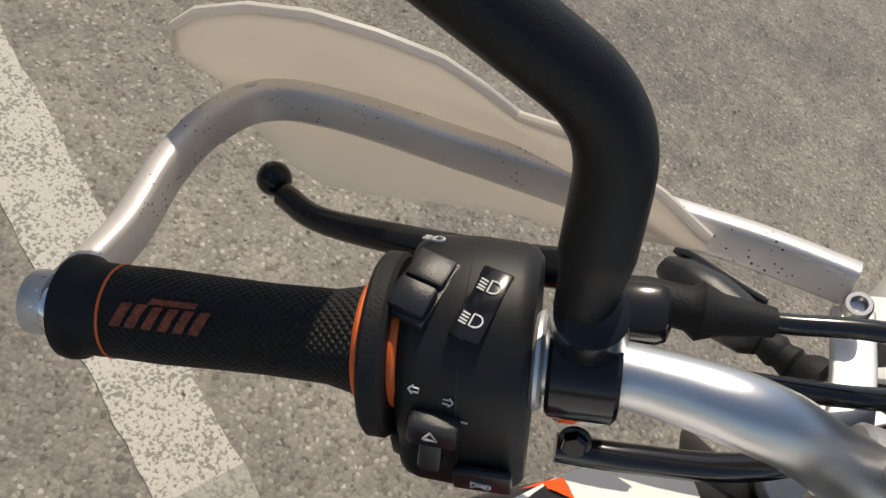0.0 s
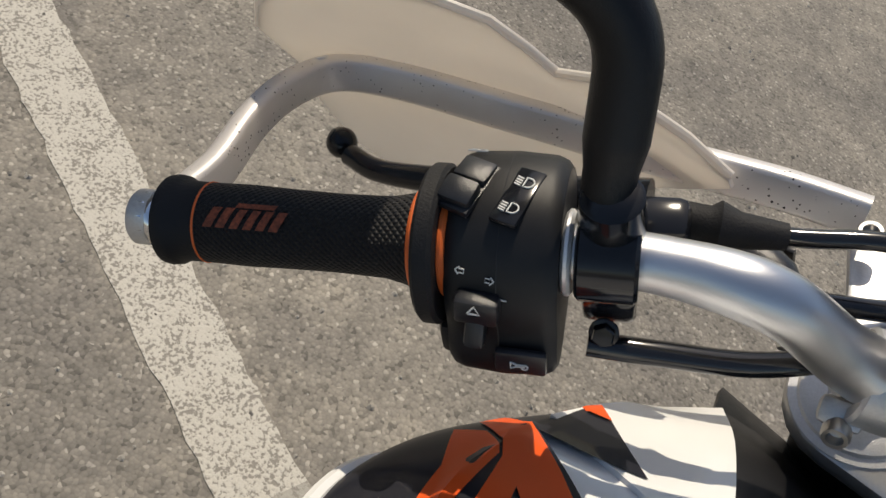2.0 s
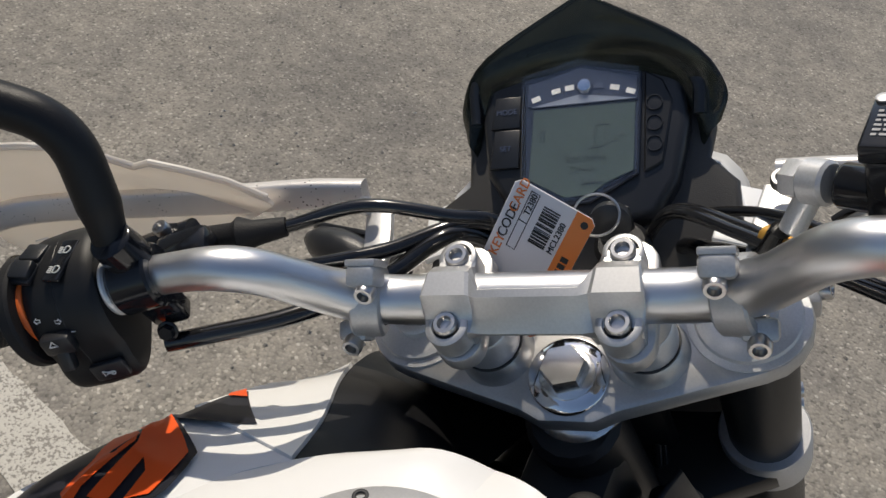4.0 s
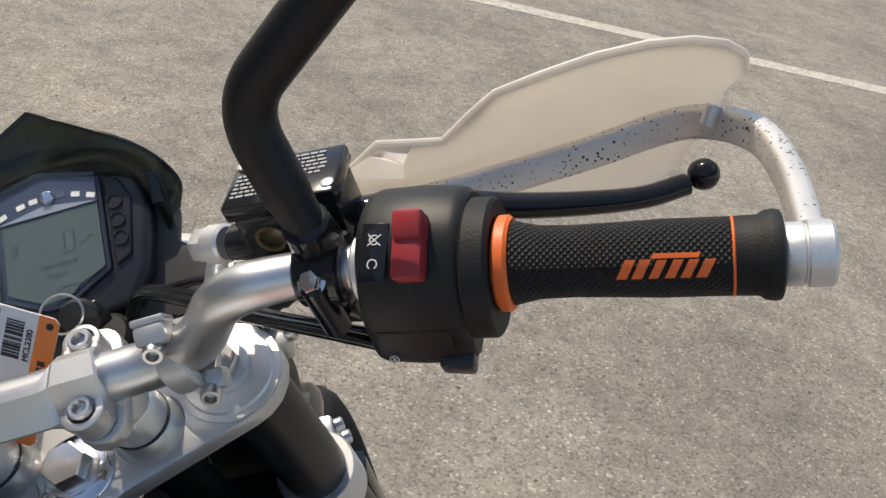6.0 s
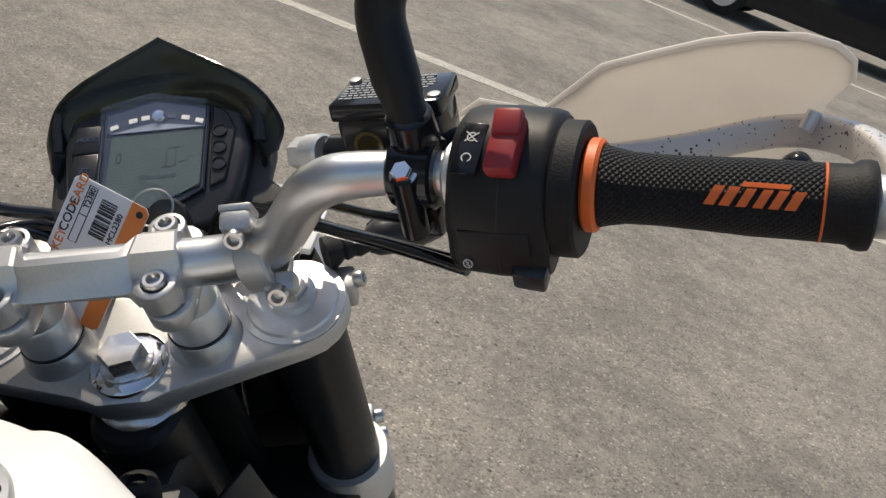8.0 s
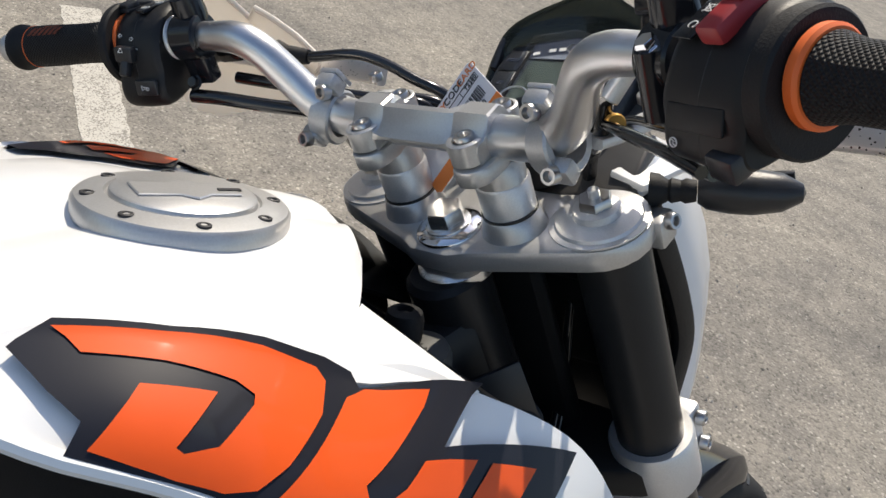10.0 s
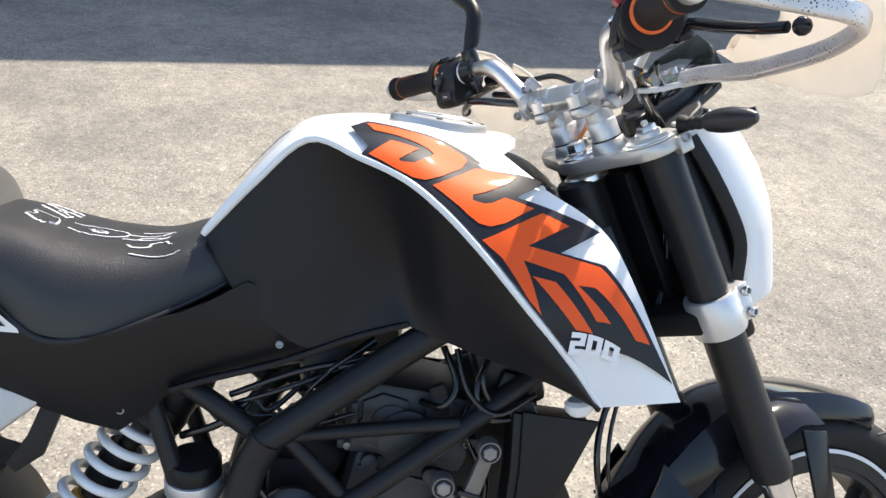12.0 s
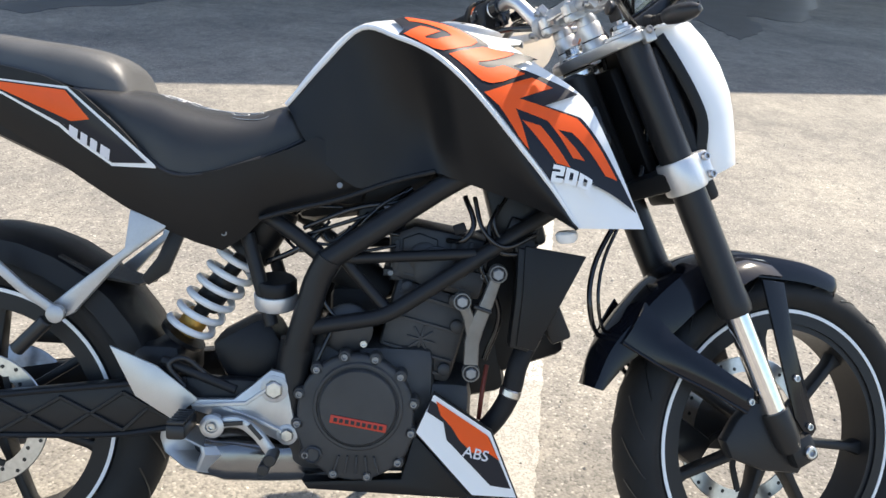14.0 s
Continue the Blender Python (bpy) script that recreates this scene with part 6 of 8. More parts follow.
TAIL = [(-.318, -.205, -.243), (-.362, -.180, -.259), (-.400, -.165, -.269), (-.440, -.186, -.279), (-.476, -.200, -.290), (-.510, -.210, -.326), (-.545, -.222, -.350), (-.590, -.230, -.338), (-.640, -.222, -.318), (-.700, -.162, -.286), (-.760, -.112, -.250), (-.820, -.090, -.212), (-.900, -.074, -.165), (-1.05, -.05, -.105)]
for s in (-1, 1):
    rows = []
    for y, zu, zd in TAIL:
        wu, wd = 0.128 - 0.020 * math.exp(-((y + .352) / .06) ** 2) + 0.016 * math.exp(-((y + .55) / .12) ** 2) - 0.10 * max(0, -y - .75), 0.104 - 0.06 * max(0, -y - .7)
        rows.append([(s * (wu * (1 - t) + wd * t + 0.006 * math.sin(math.pi * t)), y, zu * (1 - t) + zd * t) for t in (0, .15, .3, .5, .7, .85, 1)])
    tail = part("tail_panel", thicken(grid_mesh(rows), 0.004), BLACK, bike, "matt black tail panel with an orange and white decal")
    def tail_at(y, z, lift=0.0):
        zs = sorted(TAIL, reverse=True)
        for a, b in zip(zs, zs[1:]):
            if b[0] <= y <= a[0]:
                k = (a[0] - y) / (a[0] - b[0])
                zu, zd = a[1] + (b[1] - a[1]) * k, a[2] + (b[2] - a[2]) * k
                break
        t = (zu - z) / (zu - zd)
        wu, wd = 0.128 - 0.020 * math.exp(-((y + .352) / .06) ** 2) + 0.016 * math.exp(-((y + .55) / .12) ** 2) - 0.10 * max(0, -y - .75), 0.104 - 0.06 * max(0, -y - .7)
        return (s * (wu * (1 - t) + wd * t + 0.006 * math.sin(math.pi * t) + lift), y, zu * (1 - t) + zd * t)
    def tail_decal(name, outline, mat, lift):
        bm = bmesh.new()
        bm.faces.new([bm.verts.new((y, z, 0)) for y, z in outline])
        bm.normal_update()
        bmesh.ops.triangulate(bm, faces=bm.faces)
        for _ in range(3):
            bmesh.ops.subdivide_edges(bm, edges=[e for e in bm.edges if e.calc_length() > 0.012], cuts=1)
            bmesh.ops.triangulate(bm, faces=bm.faces)
        for v in bm.verts:
            v.co = tail_at(v.co.x, v.co.y, lift)
        part(name, bm, mat, tail)
    tail_decal("white_line", [(-1.03, -.078), (-.883, -.098), (-.778, -.106), (-.642, -.2185), (-.640, -.2235), (-.712, -.2235), (-.769, -.187), (-.795, -.166), (-.883, -.121), (-1.03, -.098)], WHITE, 0.0010)
    tail_decal("dark_field", [(-1.03, -.081), (-.883, -.1005), (-.779, -.1095), (-.654, -.2165), (-.711, -.2185), (-.767, -.182), (-.793, -.161), (-.883, -.117), (-1.03, -.094)], NAVY, 0.0018)
    tail_decal("orange_field", [(-1.02, -.083), (-.883, -.1025), (-.781, -.1115), (-.743, -.154), (-.773, -.158), (-.883, -.114), (-1.02, -.092)], ORANGE, 0.0026)
    for k, w in ((0.0, 0.20), (0.27, 0.16), (0.50, 0.16), (0.74, 0.22)):
        ya, za, yb, zb = -.776 + .066 * k, -.163 - .037 * k, -.776 + .066 * (k + w), -.163 - .037 * (k + w)
        tail_decal("tail_mark", [(ya, za), (yb, zb), (yb - .003, zb - .016), (ya - .003, za - .016)], TAG_WHITE, 0.0026)
    bolts("panel_screw", [(s * 0.113, -.541, -.321)], (s, 0, 0), tail, 0.0048, 0.003, BOLT_GREY)
part("under_tail", box((0.18, 0.46, 0.08), Matrix.Translation((0, -.80, -.19)) @ pose(0, 0, 0, -24), 0.02), BLACK, bike)

# ---- frame ----
def pipe(name, pts, r, mat=FRAME, n=16, both=True, parent=None):
    out = []
    for s in ((1, -1) if both else (1,)):
        out.append(part(name, tube(fillet_path([(s * x, y, z) for x, y, z in pts], 0.03, 5), r, n), mat, parent or bike))
    return out


pipe("frame_tube", [(.050, .060, -.150), (.105, -.10, -.180), (.119, -.188, -.224), (.119, -.382, -.359)], 0.0185)
pipe("frame_tube", [(.119, -.374, -.352), (.112, -.394, -.388), (.108, -.424, -.500)], 0.0215)
pipe("frame_tube", [(.110, -.420, -.470), (.118, -.285, -.443), (.110, -.145, -.348), (.090, -.060, -.290), (.05, .07, -.21)], 0.0130)
pipe("frame_tube", [(.108, -.372, -.356), (.110, -.145, -.338)], 0.0090)
pipe("frame_tube", [(.105, -.352, -.358), (.112, -.274, -.442)], 0.0095)
pipe("frame_tube", [(.085, -.492, -.285), (.105, -.4336, -.317), (.105, -.392, -.350)], 0.0125)
pipe("frame_tube", [(.078, -.512, -.325), (.088, -.468, -.470)], 0.0120)
pipe("frame_tube", [(.085, -.49, -.285), (.07, -.75, -.20), (.06, -.95, -.12)], 0.012)
part("cross_tube", rod((-.108, -.42, -.49), (.108, -.42, -.49), 0.02), FRAME, bike)
pipe("pivot_plate", [(.095, -.424, -.49), (.095, -.440, -.62)], 0.028)

# ---- engine ----
eng = part("engine", joined(box((0.19, 0.25, 0.22), Matrix.Translation((0, -.325, -.605)), 0.025), box((0.17, 0.16, 0.13), Matrix.Translation((0, -.22, -.62)), 0.02)), ENGINE, bike, "dark grey single-cylinder engine")
cyl_m = Matrix.Translation((0, -.215, -.44)) @ pose(0, 0, 0, -14)
part("cylinder", moved(joined(box((0.155, 0.13, 0.15), Matrix.Translation((0, 0, -0.035)), 0.012), box((0.165, 0.150, 0.050), Matrix.Translation((0, 0.0, 0.062)), 0.014)), cyl_m), ENGINE, eng)
part("head_cover", moved(joined(box((0.140, 0.135, 0.040), Matrix.Translation((0, 0.0, 0.105)), 0.016), lathe([(0.034, 0), (0.036, 0.004), (0.036, 0.012), (0.030, 0.015), (0.0004, 0.015)], Matrix.Translation((0.076, -0.01, 0.072)) @ pose(0, 0, 0, 0, 90), 28)), cyl_m), ENGINE, eng)
for z in (-0.095, -0.070, -0.020, 0.020, 0.050):
    part("cylinder_rib", moved(box((0.006, 0.115, 0.005), Matrix.Translation((0.080, 0, z)), 0.001), cyl_m), ENGINE, eng)
for a in (-42, 0, 42, 90):
    part("cross_rib", moved(box((0.004, 0.004, 0.048), Matrix.Translation((0.0795, 0.0, -0.048)) @ pose(0, 0, 0, a), 0.001), cyl_m), ENGINE, eng)
for y, z in ((-0.045, 0.03), (-0.03, 0.055), (0.035, 0.03), (0.05, -0.01), (-0.05, -0.085), (0.05, -0.085)):
    part("boss", moved(lathe([(0.011, 0), (0.0105, 0.010), (0.008, 0.012), (0.0004, 0.012)], Matrix.Translation((0.076, y, z)) @ pose(0, 0, 0, 0, 90), 16), cyl_m), ENGINE, eng)
cover_m = Matrix.Translation((.100, -.326, -.600)) @ pose(0, 0, 0, 0, 90) @ pose(0, 0, 0, 0, 0, 90)
cover_pts = [(0.094 * math.cos(a) * (1.0 + (0.10 if math.sin(a) < -0.3 else 0)), 0.096 * math.sin(a) * (1.17 if math.sin(a) < -0.5 else 1)) for a in [2 * math.pi * k / 40 for k in range(40)]]
cover = part("clutch_cover", moved(plate(cover_pts, 0.028, None, 0.007, 3), cover_m), ENGINE, eng, "dark grey round clutch cover with a red badge")
part("cover_disc", moved(lathe([(0.072, 0.024), (0.072, 0.031), (0.070, 0.033), (0.066, 0.033), (0.065, 0.031), (0.063, 0.031), (0.062, 0.037), (0.059, 0.040), (0.0004, 0.041)], Matrix.Translation((0.004, 0.012, 0)), 56), cover_m), ENGINE, cover)
part("badge", moved(box((0.090, 0.013, 0.0022), Matrix.Translation((0.006, -0.012, 0.0415)) @ pose(0, 0, 0, 0, 0, -9), 0.0006), cover_m), node_mat("badge_red", (0.55, 0.045, 0.02), 0.4), cover)
for i in range(9):
    part("badge_bar", moved(box((0.0060, 0.0065, 0.0008), Matrix.Translation((-0.030 + 0.009 * i, -0.0065 - 0.0014 * i, 0.0428)) @ pose(0, 0, 0, 0, 0, -9), 0.0002), cover_m), INK, cover)
for k in range(12):
    a = radians(30 * k + 12)
    q = 0.094 if math.sin(a) > -0.5 else 0.105
    part("cover_lug", moved(joined(lathe([(0.0105, 0.004), (0.0105, 0.026), (0.009, 0.028), (0.0004, 0.028)], Matrix.Translation((q * math.cos(a), q * math.sin(a), 0)), 14)), cover_m), ENGINE, cover)
    part("cover_bolt", moved(bolt_bm(0.0058, 0.0055), cover_m @ Matrix.Translation((q * math.cos(a), q * math.sin(a), 0.028))), BOLT_GREY, cover)
for i in range(5):
    part("cover_fin", moved(box((0.0035, 0.030, 0.006), Matrix.Translation((-0.028 + 0.016 * i, -0.084, 0.030)) @ pose(0, 0, 0, 0, 0, 8 * (i - 2)), 0.0012), cover_m), ENGINE, cover)
part("oil_plug", moved(lathe([(0.014, 0.02), (0.0145, 0.032), (0.012, 0.034), (0.010, 0.031), (0.0004, 0.031)], Matrix.Translation((-0.066, -0.070, 0)), 24), cover_m), ENGINE, cover)
part("water_pump", lathe([(0.034, 0), (0.036, 0.012), (0.028, 0.022), (0.0004, 0.024)], Matrix.Translation((.085, -.190, -.695)) @ pose(0, 0, 0, 0, 90), 24), ENGINE, eng)
part("small_cover", lathe([(0.040, 0), (0.041, 0.012), (0.034, 0.018), (0.0004, 0.019)], Matrix.Translation((.082, -.345, -.470)) @ pose(0, 0, 0, 0, 90), 28), ENGINE, eng)
bolts("case_bolt", [(.101, -.375, -.460), (.101, -.318, -.455), (.101, -.318, -.492)], (1, 0, 0), eng, 0.006, 0.005)
part("gear_case_left", lathe([(0.095, 0), (0.095, 0.02), (0.07, 0.04), (0.0004, 0.04)], Matrix.Translation((-.10, -.32, -.60)) @ pose(0, 0, 0, 0, -90), 32), ENGINE, eng)
# engine mount arms
arm = part("engine_mount", joined(sweep([(.126, -.110, -.366), (.122, -.124, -.412), (.116, -.140, -.455), (.112, -.145, -.480), (.111, -.145, -.516)], rounded(0.020, 0.012, 0.003, 2), scale=[0.85, 1.0, 1.25, 1.2, 1.15], up=(1, 0, 0)),
                                  sweep([(.125, -.164, -.412), (.119, -.152, -.440), (.114, -.146, -.470)], rounded(0.017, 0.012, 0.003, 2), up=(1, 0, 0))), MOUNT, bike, "forked grey cast engine mount")
part("mount_band", box((0.016, 0.030, 0.006), Matrix.Translation((.122, -.131, -.424)) @ pose(0, 0, 0, -18), 0.0015), CABLE, arm)
for p in ((.122, -.110, -.366), (.120, -.164, -.412), (.102, -.144, -.531)):
    part("mount_eye", lathe([(0.0145, -0.006), (0.0145, 0.012), (0.0135, 0.014), (0.0118, 0.014), (0.0112, 0.010), (0.0004, 0.010)], Matrix.Translation(p) @ pose(0, 0, 0, 0, 90), 26), MOUNT, arm)
    part("mount_washer", lathe([(0.0118, 0.010), (0.0118, 0.0115), (0.0004, 0.0115)], Matrix.Translation(p) @ pose(0, 0, 0, 0, 90), 24), INK, arm)
    part("mount_bolt", lathe([(0.0095, 0), (0.0095, 0.006), (0.008, 0.0075), (0.0004, 0.0075)], Matrix.Translation((p[0] + 0.010, p[1], p[2])) @ pose(0, 0, 0, 0, 90), 6), BOLT_GREY, arm)
# radiator cowl, hoses
COWL = [(-.068, -.322), (.030, -.335), (.002, -.396), (-.044, -.491), (-.074, -.484), (-.068, -.400)]
for s in (-1, 1):
    b = 0.120 if s < 0 else 0
    rim = [(y - b, z) for y, z in COWL]
    cw = part("radiator_cowl", profile_x(rim, s * 0.112 - 0.004, s * 0.112 + 0.004, 0.0025), BLACK, bike, "matt black radiator side cowl")
    part("cowl_back", profile_x([(y - 0.010, z - 0.004) for y, z in rim], min(s * 0.060, s * 0.107), max(s * 0.060, s * 0.107), 0.004), FRAME, cw)
part("far_case", box((0.05, 0.30, 0.20), Matrix.Translation((-.075, -.235, -.540)) @ pose(0, 0, 0, 12), 0.02), BLACK, bike)
part("far_cover", box((0.05, 0.17, 0.26), Matrix.Translation((-.080, -.085, -.440)) @ pose(0, 0, 0, 20), 0.02), BLACK, bike)
HEAD = [(-.284, -.318), (-.243, -.300), (-.170, -.312), (-.120, -.324), (-.126, -.392), (-.150, -.404), (-.282, -.392)]
part("head_block", joined(profile_x(HEAD, -0.068, 0.074, 0.008), profile_x([(-.292, -.372), (-.116, -.372), (-.116, -.384), (-.292, -.384)], -0.072, 0.079, 0.003), profile_x([(-.262, -.322), (-.236, -.312), (-.205, -.322), (-.205, -.350), (-.262, -.350)], 0.070, 0.080, 0.004)), ENGINE, bike)
part("cam_cover", lathe([(0.024, 0), (0.026, 0.004), (0.026, 0.009), (0.021, 0.012), (0.0004, 0.012)], Matrix.Translation((.073, -.226, -.352)) @ pose(0, 0, 0, 0, 90), 26), ENGINE, bike)
for y in (-.272, -.178, -.150):
    part("head_rib", box((0.006, 0.010, 0.052), Matrix.Translation((0.076, y, -.350)), 0.002), ENGINE, bike)
bolts("head_bolt", [(.080, -.280, -.378), (.080, -.205, -.378), (.080, -.130, -.378)], (1, 0, 0), bike, 0.0048, 0.004, BOLT_GREY)
part("radiator", box((0.20, 0.035, 0.18), Matrix.Translation((0, -.035, -.395)) @ pose(0, 0, 0, 24), 0.006), FRAME, bike)
part("shroud_foot", lathe([(0.012, -0.012), (0.017, -0.006), (0.017, 0.002), (0.013, 0.006)], Matrix.Translation((.150, -.010, -.298)) @ pose(0, 0, 0, 8), 24), WHITE, bike)
cable("coolant_hose", [(.07, -.045, -.48), (.085, -.066, -.520), (.085, -.078, -.575), (.08, -.110, -.630), (.07, -.17, -.68)], 0.0170, RUBBER, bike, Matrix())
part("hose_clip", rod((.086, -.074, -.560), (.086, -.078, -.575), 0.0185), STEEL, bike)
for k, pts in enumerate(([(.08, -.165, -.25), (.10, -.150, -.29), (.105, -.165, -.318), (.08, -.19, -.322)], [(.09, -.150, -.25), (.110, -.135, -.30), (.115, -.10, -.325), (.10, -.05, -.305)], [(.08, -.31, -.30), (.095, -.28, -.262), (.09, -.25, -.240)],
                         [(.09, -.42, -.31), (.105, -.34, -.275), (.10, -.27, -.262), (.09, -.22, -.25)], [(.085, -.44, -.33), (.10, -.36, -.300), (.095, -.29, -.275)], [(.07, -.48, -.37), (.09, -.43, -.345), (.085, -.39, -.31)],
                         [(.10, -.36, -.46), (.105, -.39, -.41), (.10, -.37, -.37)], [(.10, -.40, -.56), (.11, -.39, -.52), (.10, -.37, -.47)], [(.06, -.12, -.31), (.08, -.135, -.36), (.07, -.10, -.44), (.06, -.12, -.52)])):
    cable("engine_cable", pts, (0.0045, 0.0038, 0.006, 0.004, 0.0035, 0.005, 0.004, 0.0035, 0.005)[k], CABLE_GLOSS, bike, Matrix())
rc = random.Random(31)
for pts, r in (([(.09, -.110, -.262), (.108, -.126, -.300), (.106, -.108, -.334), (.09, -.050, -.338)], 0.0040), ([(.085, -.100, -.25), (.104, -.118, -.285), (.102, -.100, -.318), (.085, -.045, -.322)], 0.0034),
               ([(.09, -.320, -.300), (.108, -.300, -.270), (.10, -.262, -.246)], 0.0030), ([(.09, -.345, -.330), (.109, -.320, -.290), (.10, -.280, -.255)], 0.0026)):
    cable("engine_cable", pts, r, CABLE_GLOSS, bike, Matrix())
part("regulator_box", joined(box((0.075, 0.080, 0.120), Matrix.Translation((.040, -.082, -.275)) @ pose(0, 0, 0, 16), 0.010), box((0.03, 0.05, 0.03), Matrix.Translation((.075, -.070, -.300)) @ pose(0, 0, 0, -20), 0.006)), FRAME, bike)
part("inlet_boot", joined(lathe([(0.030, -0.05), (0.034, -0.04), (0.032, -0.01), (0.035, 0.0), (0.032, 0.04), (0.0004, 0.042)], Matrix.Translation((0.010, -.330, -.400)) @ pose(0, 0, 0, 60), 26), box((0.09, 0.09, 0.07), Matrix.Translation((0.0, -.335, -.445)), 0.015)), RUBBER, bike)
for k in range(6):
    y0, z0 = -.46 + 0.022 * k, rc.uniform(-.325, -.29)
    cable("engine_cable", [(rc.uniform(.06, .09), y0, z0), (rc.uniform(.085, .11), y0 + rc.uniform(.02, .05), z0 + rc.uniform(-.03, .03)), (rc.uniform(.07, .1), y0 + rc.uniform(.07, .11), z0 + rc.uniform(-.02, .04))], rc.choice((0.0028, 0.0036)), CABLE_GLOSS, bike, Matrix())
part("wire_plug", box((0.012, 0.020, 0.016), Matrix.Translation((.100, -.172, -.300)) @ pose(0, 0, 0, 20), 0.003), RUBBER, bike)
part("wire_plug", box((0.008, 0.012, 0.008), Matrix.Translation((.100, -.288, -.268)) @ pose(0, 0, 0, 25), 0.002), GREY_DECAL, bike)
part("red_hose", tube(smooth_path([(.06, -.115, -.53), (.075, -.122, -.575), (.07, -.125, -.62)], 5), 0.004, 10), node_mat("red_brown", (0.18, 0.03, 0.015), 0.5), bike)
part("throttle_body", joined(box((0.10, 0.08, 0.06), Matrix.Translation((0, -.30, -.29)), 0.015), box((0.14, 0.16, 0.08), Matrix.Translation((0, -.40, -.240)), 0.03)), CABLE, bike)
part("reed_pod", lathe([(0.030, -0.02), (0.034, -0.015), (0.034, 0.015), (0.030, 0.02)], Matrix.Translation((.070, -.465, -.415)) @ pose(0, 0, 0, 0, 14), 24), BLACK, bike)
part("pod_clip", lathe([(0.0345, -0.014), (0.0355, -0.012), (0.0355, 0.008), (0.0345, 0.010)], Matrix.Translation((.070, -.465, -.428)) @ pose(0, 0, 0, 0, 14), 24), ALU, bike)
part("airbox_side", box((0.10, 0.12, 0.12), Matrix.Translation((.03, -.50, -.53)) @ pose(0, 0, 0, 30), 0.03), BLACK, bike)

# ---- belly pan ----
belly = part("belly_pan", joined(profile_x([(-.202, -.560), (-.107, -.620), (-.058, -.734), (-.136, -.732), (-.231, -.627)], .118, .128, 0.002), profile_x([(-.231, -.634), (-.134, -.734), (-.10, -.742), (-.40, -.733), (-.41, -.720), (-.25, -.710)], .085, .118, 0.004)), BLACK, bike, "black belly pan with a white and orange decal")
def flat_decal(name, pts, x, mat):
    part(name, profile_x(pts, x, x + 0.0008, 0), mat, belly, smooth=0)
flat_decal("white_field", [(-.202, -.564), (-.109, -.622), (-.062, -.730), (-.134, -.728), (-.228, -.627)], .1282, WHITE)
flat_decal("dark_field", [(-.2065, -.573), (-.111, -.630), (-.072, -.715), (-.105, -.711), (-.179, -.637), (-.185, -.609), (-.212, -.592)], .1291, NAVY)
flat_decal("orange_band", [(-.198, -.574), (-.114, -.627), (-.093, -.668), (-.113, -.655), (-.137, -.657), (-.159, -.636), (-.171, -.617), (-.190, -.597)], .1300, ORANGE)
part("decal_word", moved(text_bm("ABS", 0.025, 0.0003, 0.0002), facing((.1313, -.131, -.659), (1, 0, 0), (0, 0.24, 1)) @ pose(0, 0, 0, 0, 0, 2)), TAG_WHITE, belly, smooth=0)

# ---- footrest, exhaust, swing arm, shock, rear wheel ----
hanger = part("footrest_hanger", joined(plate([(-.462, -.535), (-.440, -.540), (-.418, -.640), (-.440, -.655), (-.500, -.628), (-.585, -.606), (-.592, -.588), (-.520, -.585), (-.490, -.560)], 0.012, Matrix(((0, 0, 1, .112), (1, 0, 0, 0), (0, 1, 0, 0), (0, 0, 0, 1))), 0.003)), PEDAL, bike, "cast aluminium footrest hanger")
for y, z, r in ((-.456, -.566, 0.017), (-.434, -.640, 0.013)):
    part("hanger_bolt", moved(bolt_bm(r * 0.85, 0.008, False), Matrix.Translation((.124, y, z)) @ pose(0, 0, 0, 0, 90)), STEEL, hanger)
    part("hanger_boss", lathe([(r * 1.3, 0), (r * 1.3, 0.004), (r * 1.15, 0.005), (0.0004, 0.005)], Matrix.Translation((.121, y, z)) @ pose(0, 0, 0, 0, 90), 24), DULL_CAST, hanger)
part("hanger_rib", joined(sweep([(.125, -.585, -.597), (.126, -.500, -.590), (.125, -.462, -.562)], rounded(0.006, 0.006, 0.001, 1), up=(1, 0, 0)), sweep([(.125, -.540, -.597), (.126, -.470, -.622), (.125, -.436, -.638)], rounded(0.006, 0.006, 0.001, 1), up=(1, 0, 0))), PEDAL, hanger)
part("heel_guard", profile_x([(-.715, -.503), (-.640, -.534), (-.575, -.585), (-.616, -.620), (-.674, -.584)], .126, .130, 0.0015), CAST, hanger, "bare aluminium heel guard")
peg = part("foot_peg", box((0.075, 0.030, 0.024), Matrix.Translation((.168, -.590, -.616)), 0.006), CABLE, hanger)
for i in range(6):
    part("peg_tooth", box((0.004, 0.026, 0.006), Matrix.Translation((.140 + 0.012 * i, -.590, -.602)), 0.001), CABLE, peg)
ped = part("brake_pedal", joined(sweep(smooth_path([(.140, -.548, -.622), (.142, -.510, -.615), (.144, -.480, -.632), (.146, -.455, -.662)], 5), rounded(0.018, 0.010, 0.003, 2), up=(1, 0, 0)), lathe([(0.016, -0.008), (0.016, 0.008), (0.0004, 0.009)], Matrix.Translation((.140, -.548, -.622)) @ pose(0, 0, 0, 0, 90), 20)), PEDAL, bike, "cast aluminium brake pedal")
for a, b in (((-.530, -.6185), (-.500, -.6150)), ((-.490, -.6180), (-.470, -.6400))):
    part("pedal_slot", sweep([(.1492, *a), (.1498, *b)], rounded(0.007, 0.002, 0.0006, 1), up=(1, 0, 0)), CABLE, ped)
part("pedal_boss", lathe([(0.019, 0), (0.019, 0.004), (0.015, 0.006), (0.010, 0.006), (0.009, 0.003), (0.0004, 0.003)], Matrix.Translation((.147, -.548, -.622)) @ pose(0, 0, 0, 0, 90), 24), PEDAL, ped)
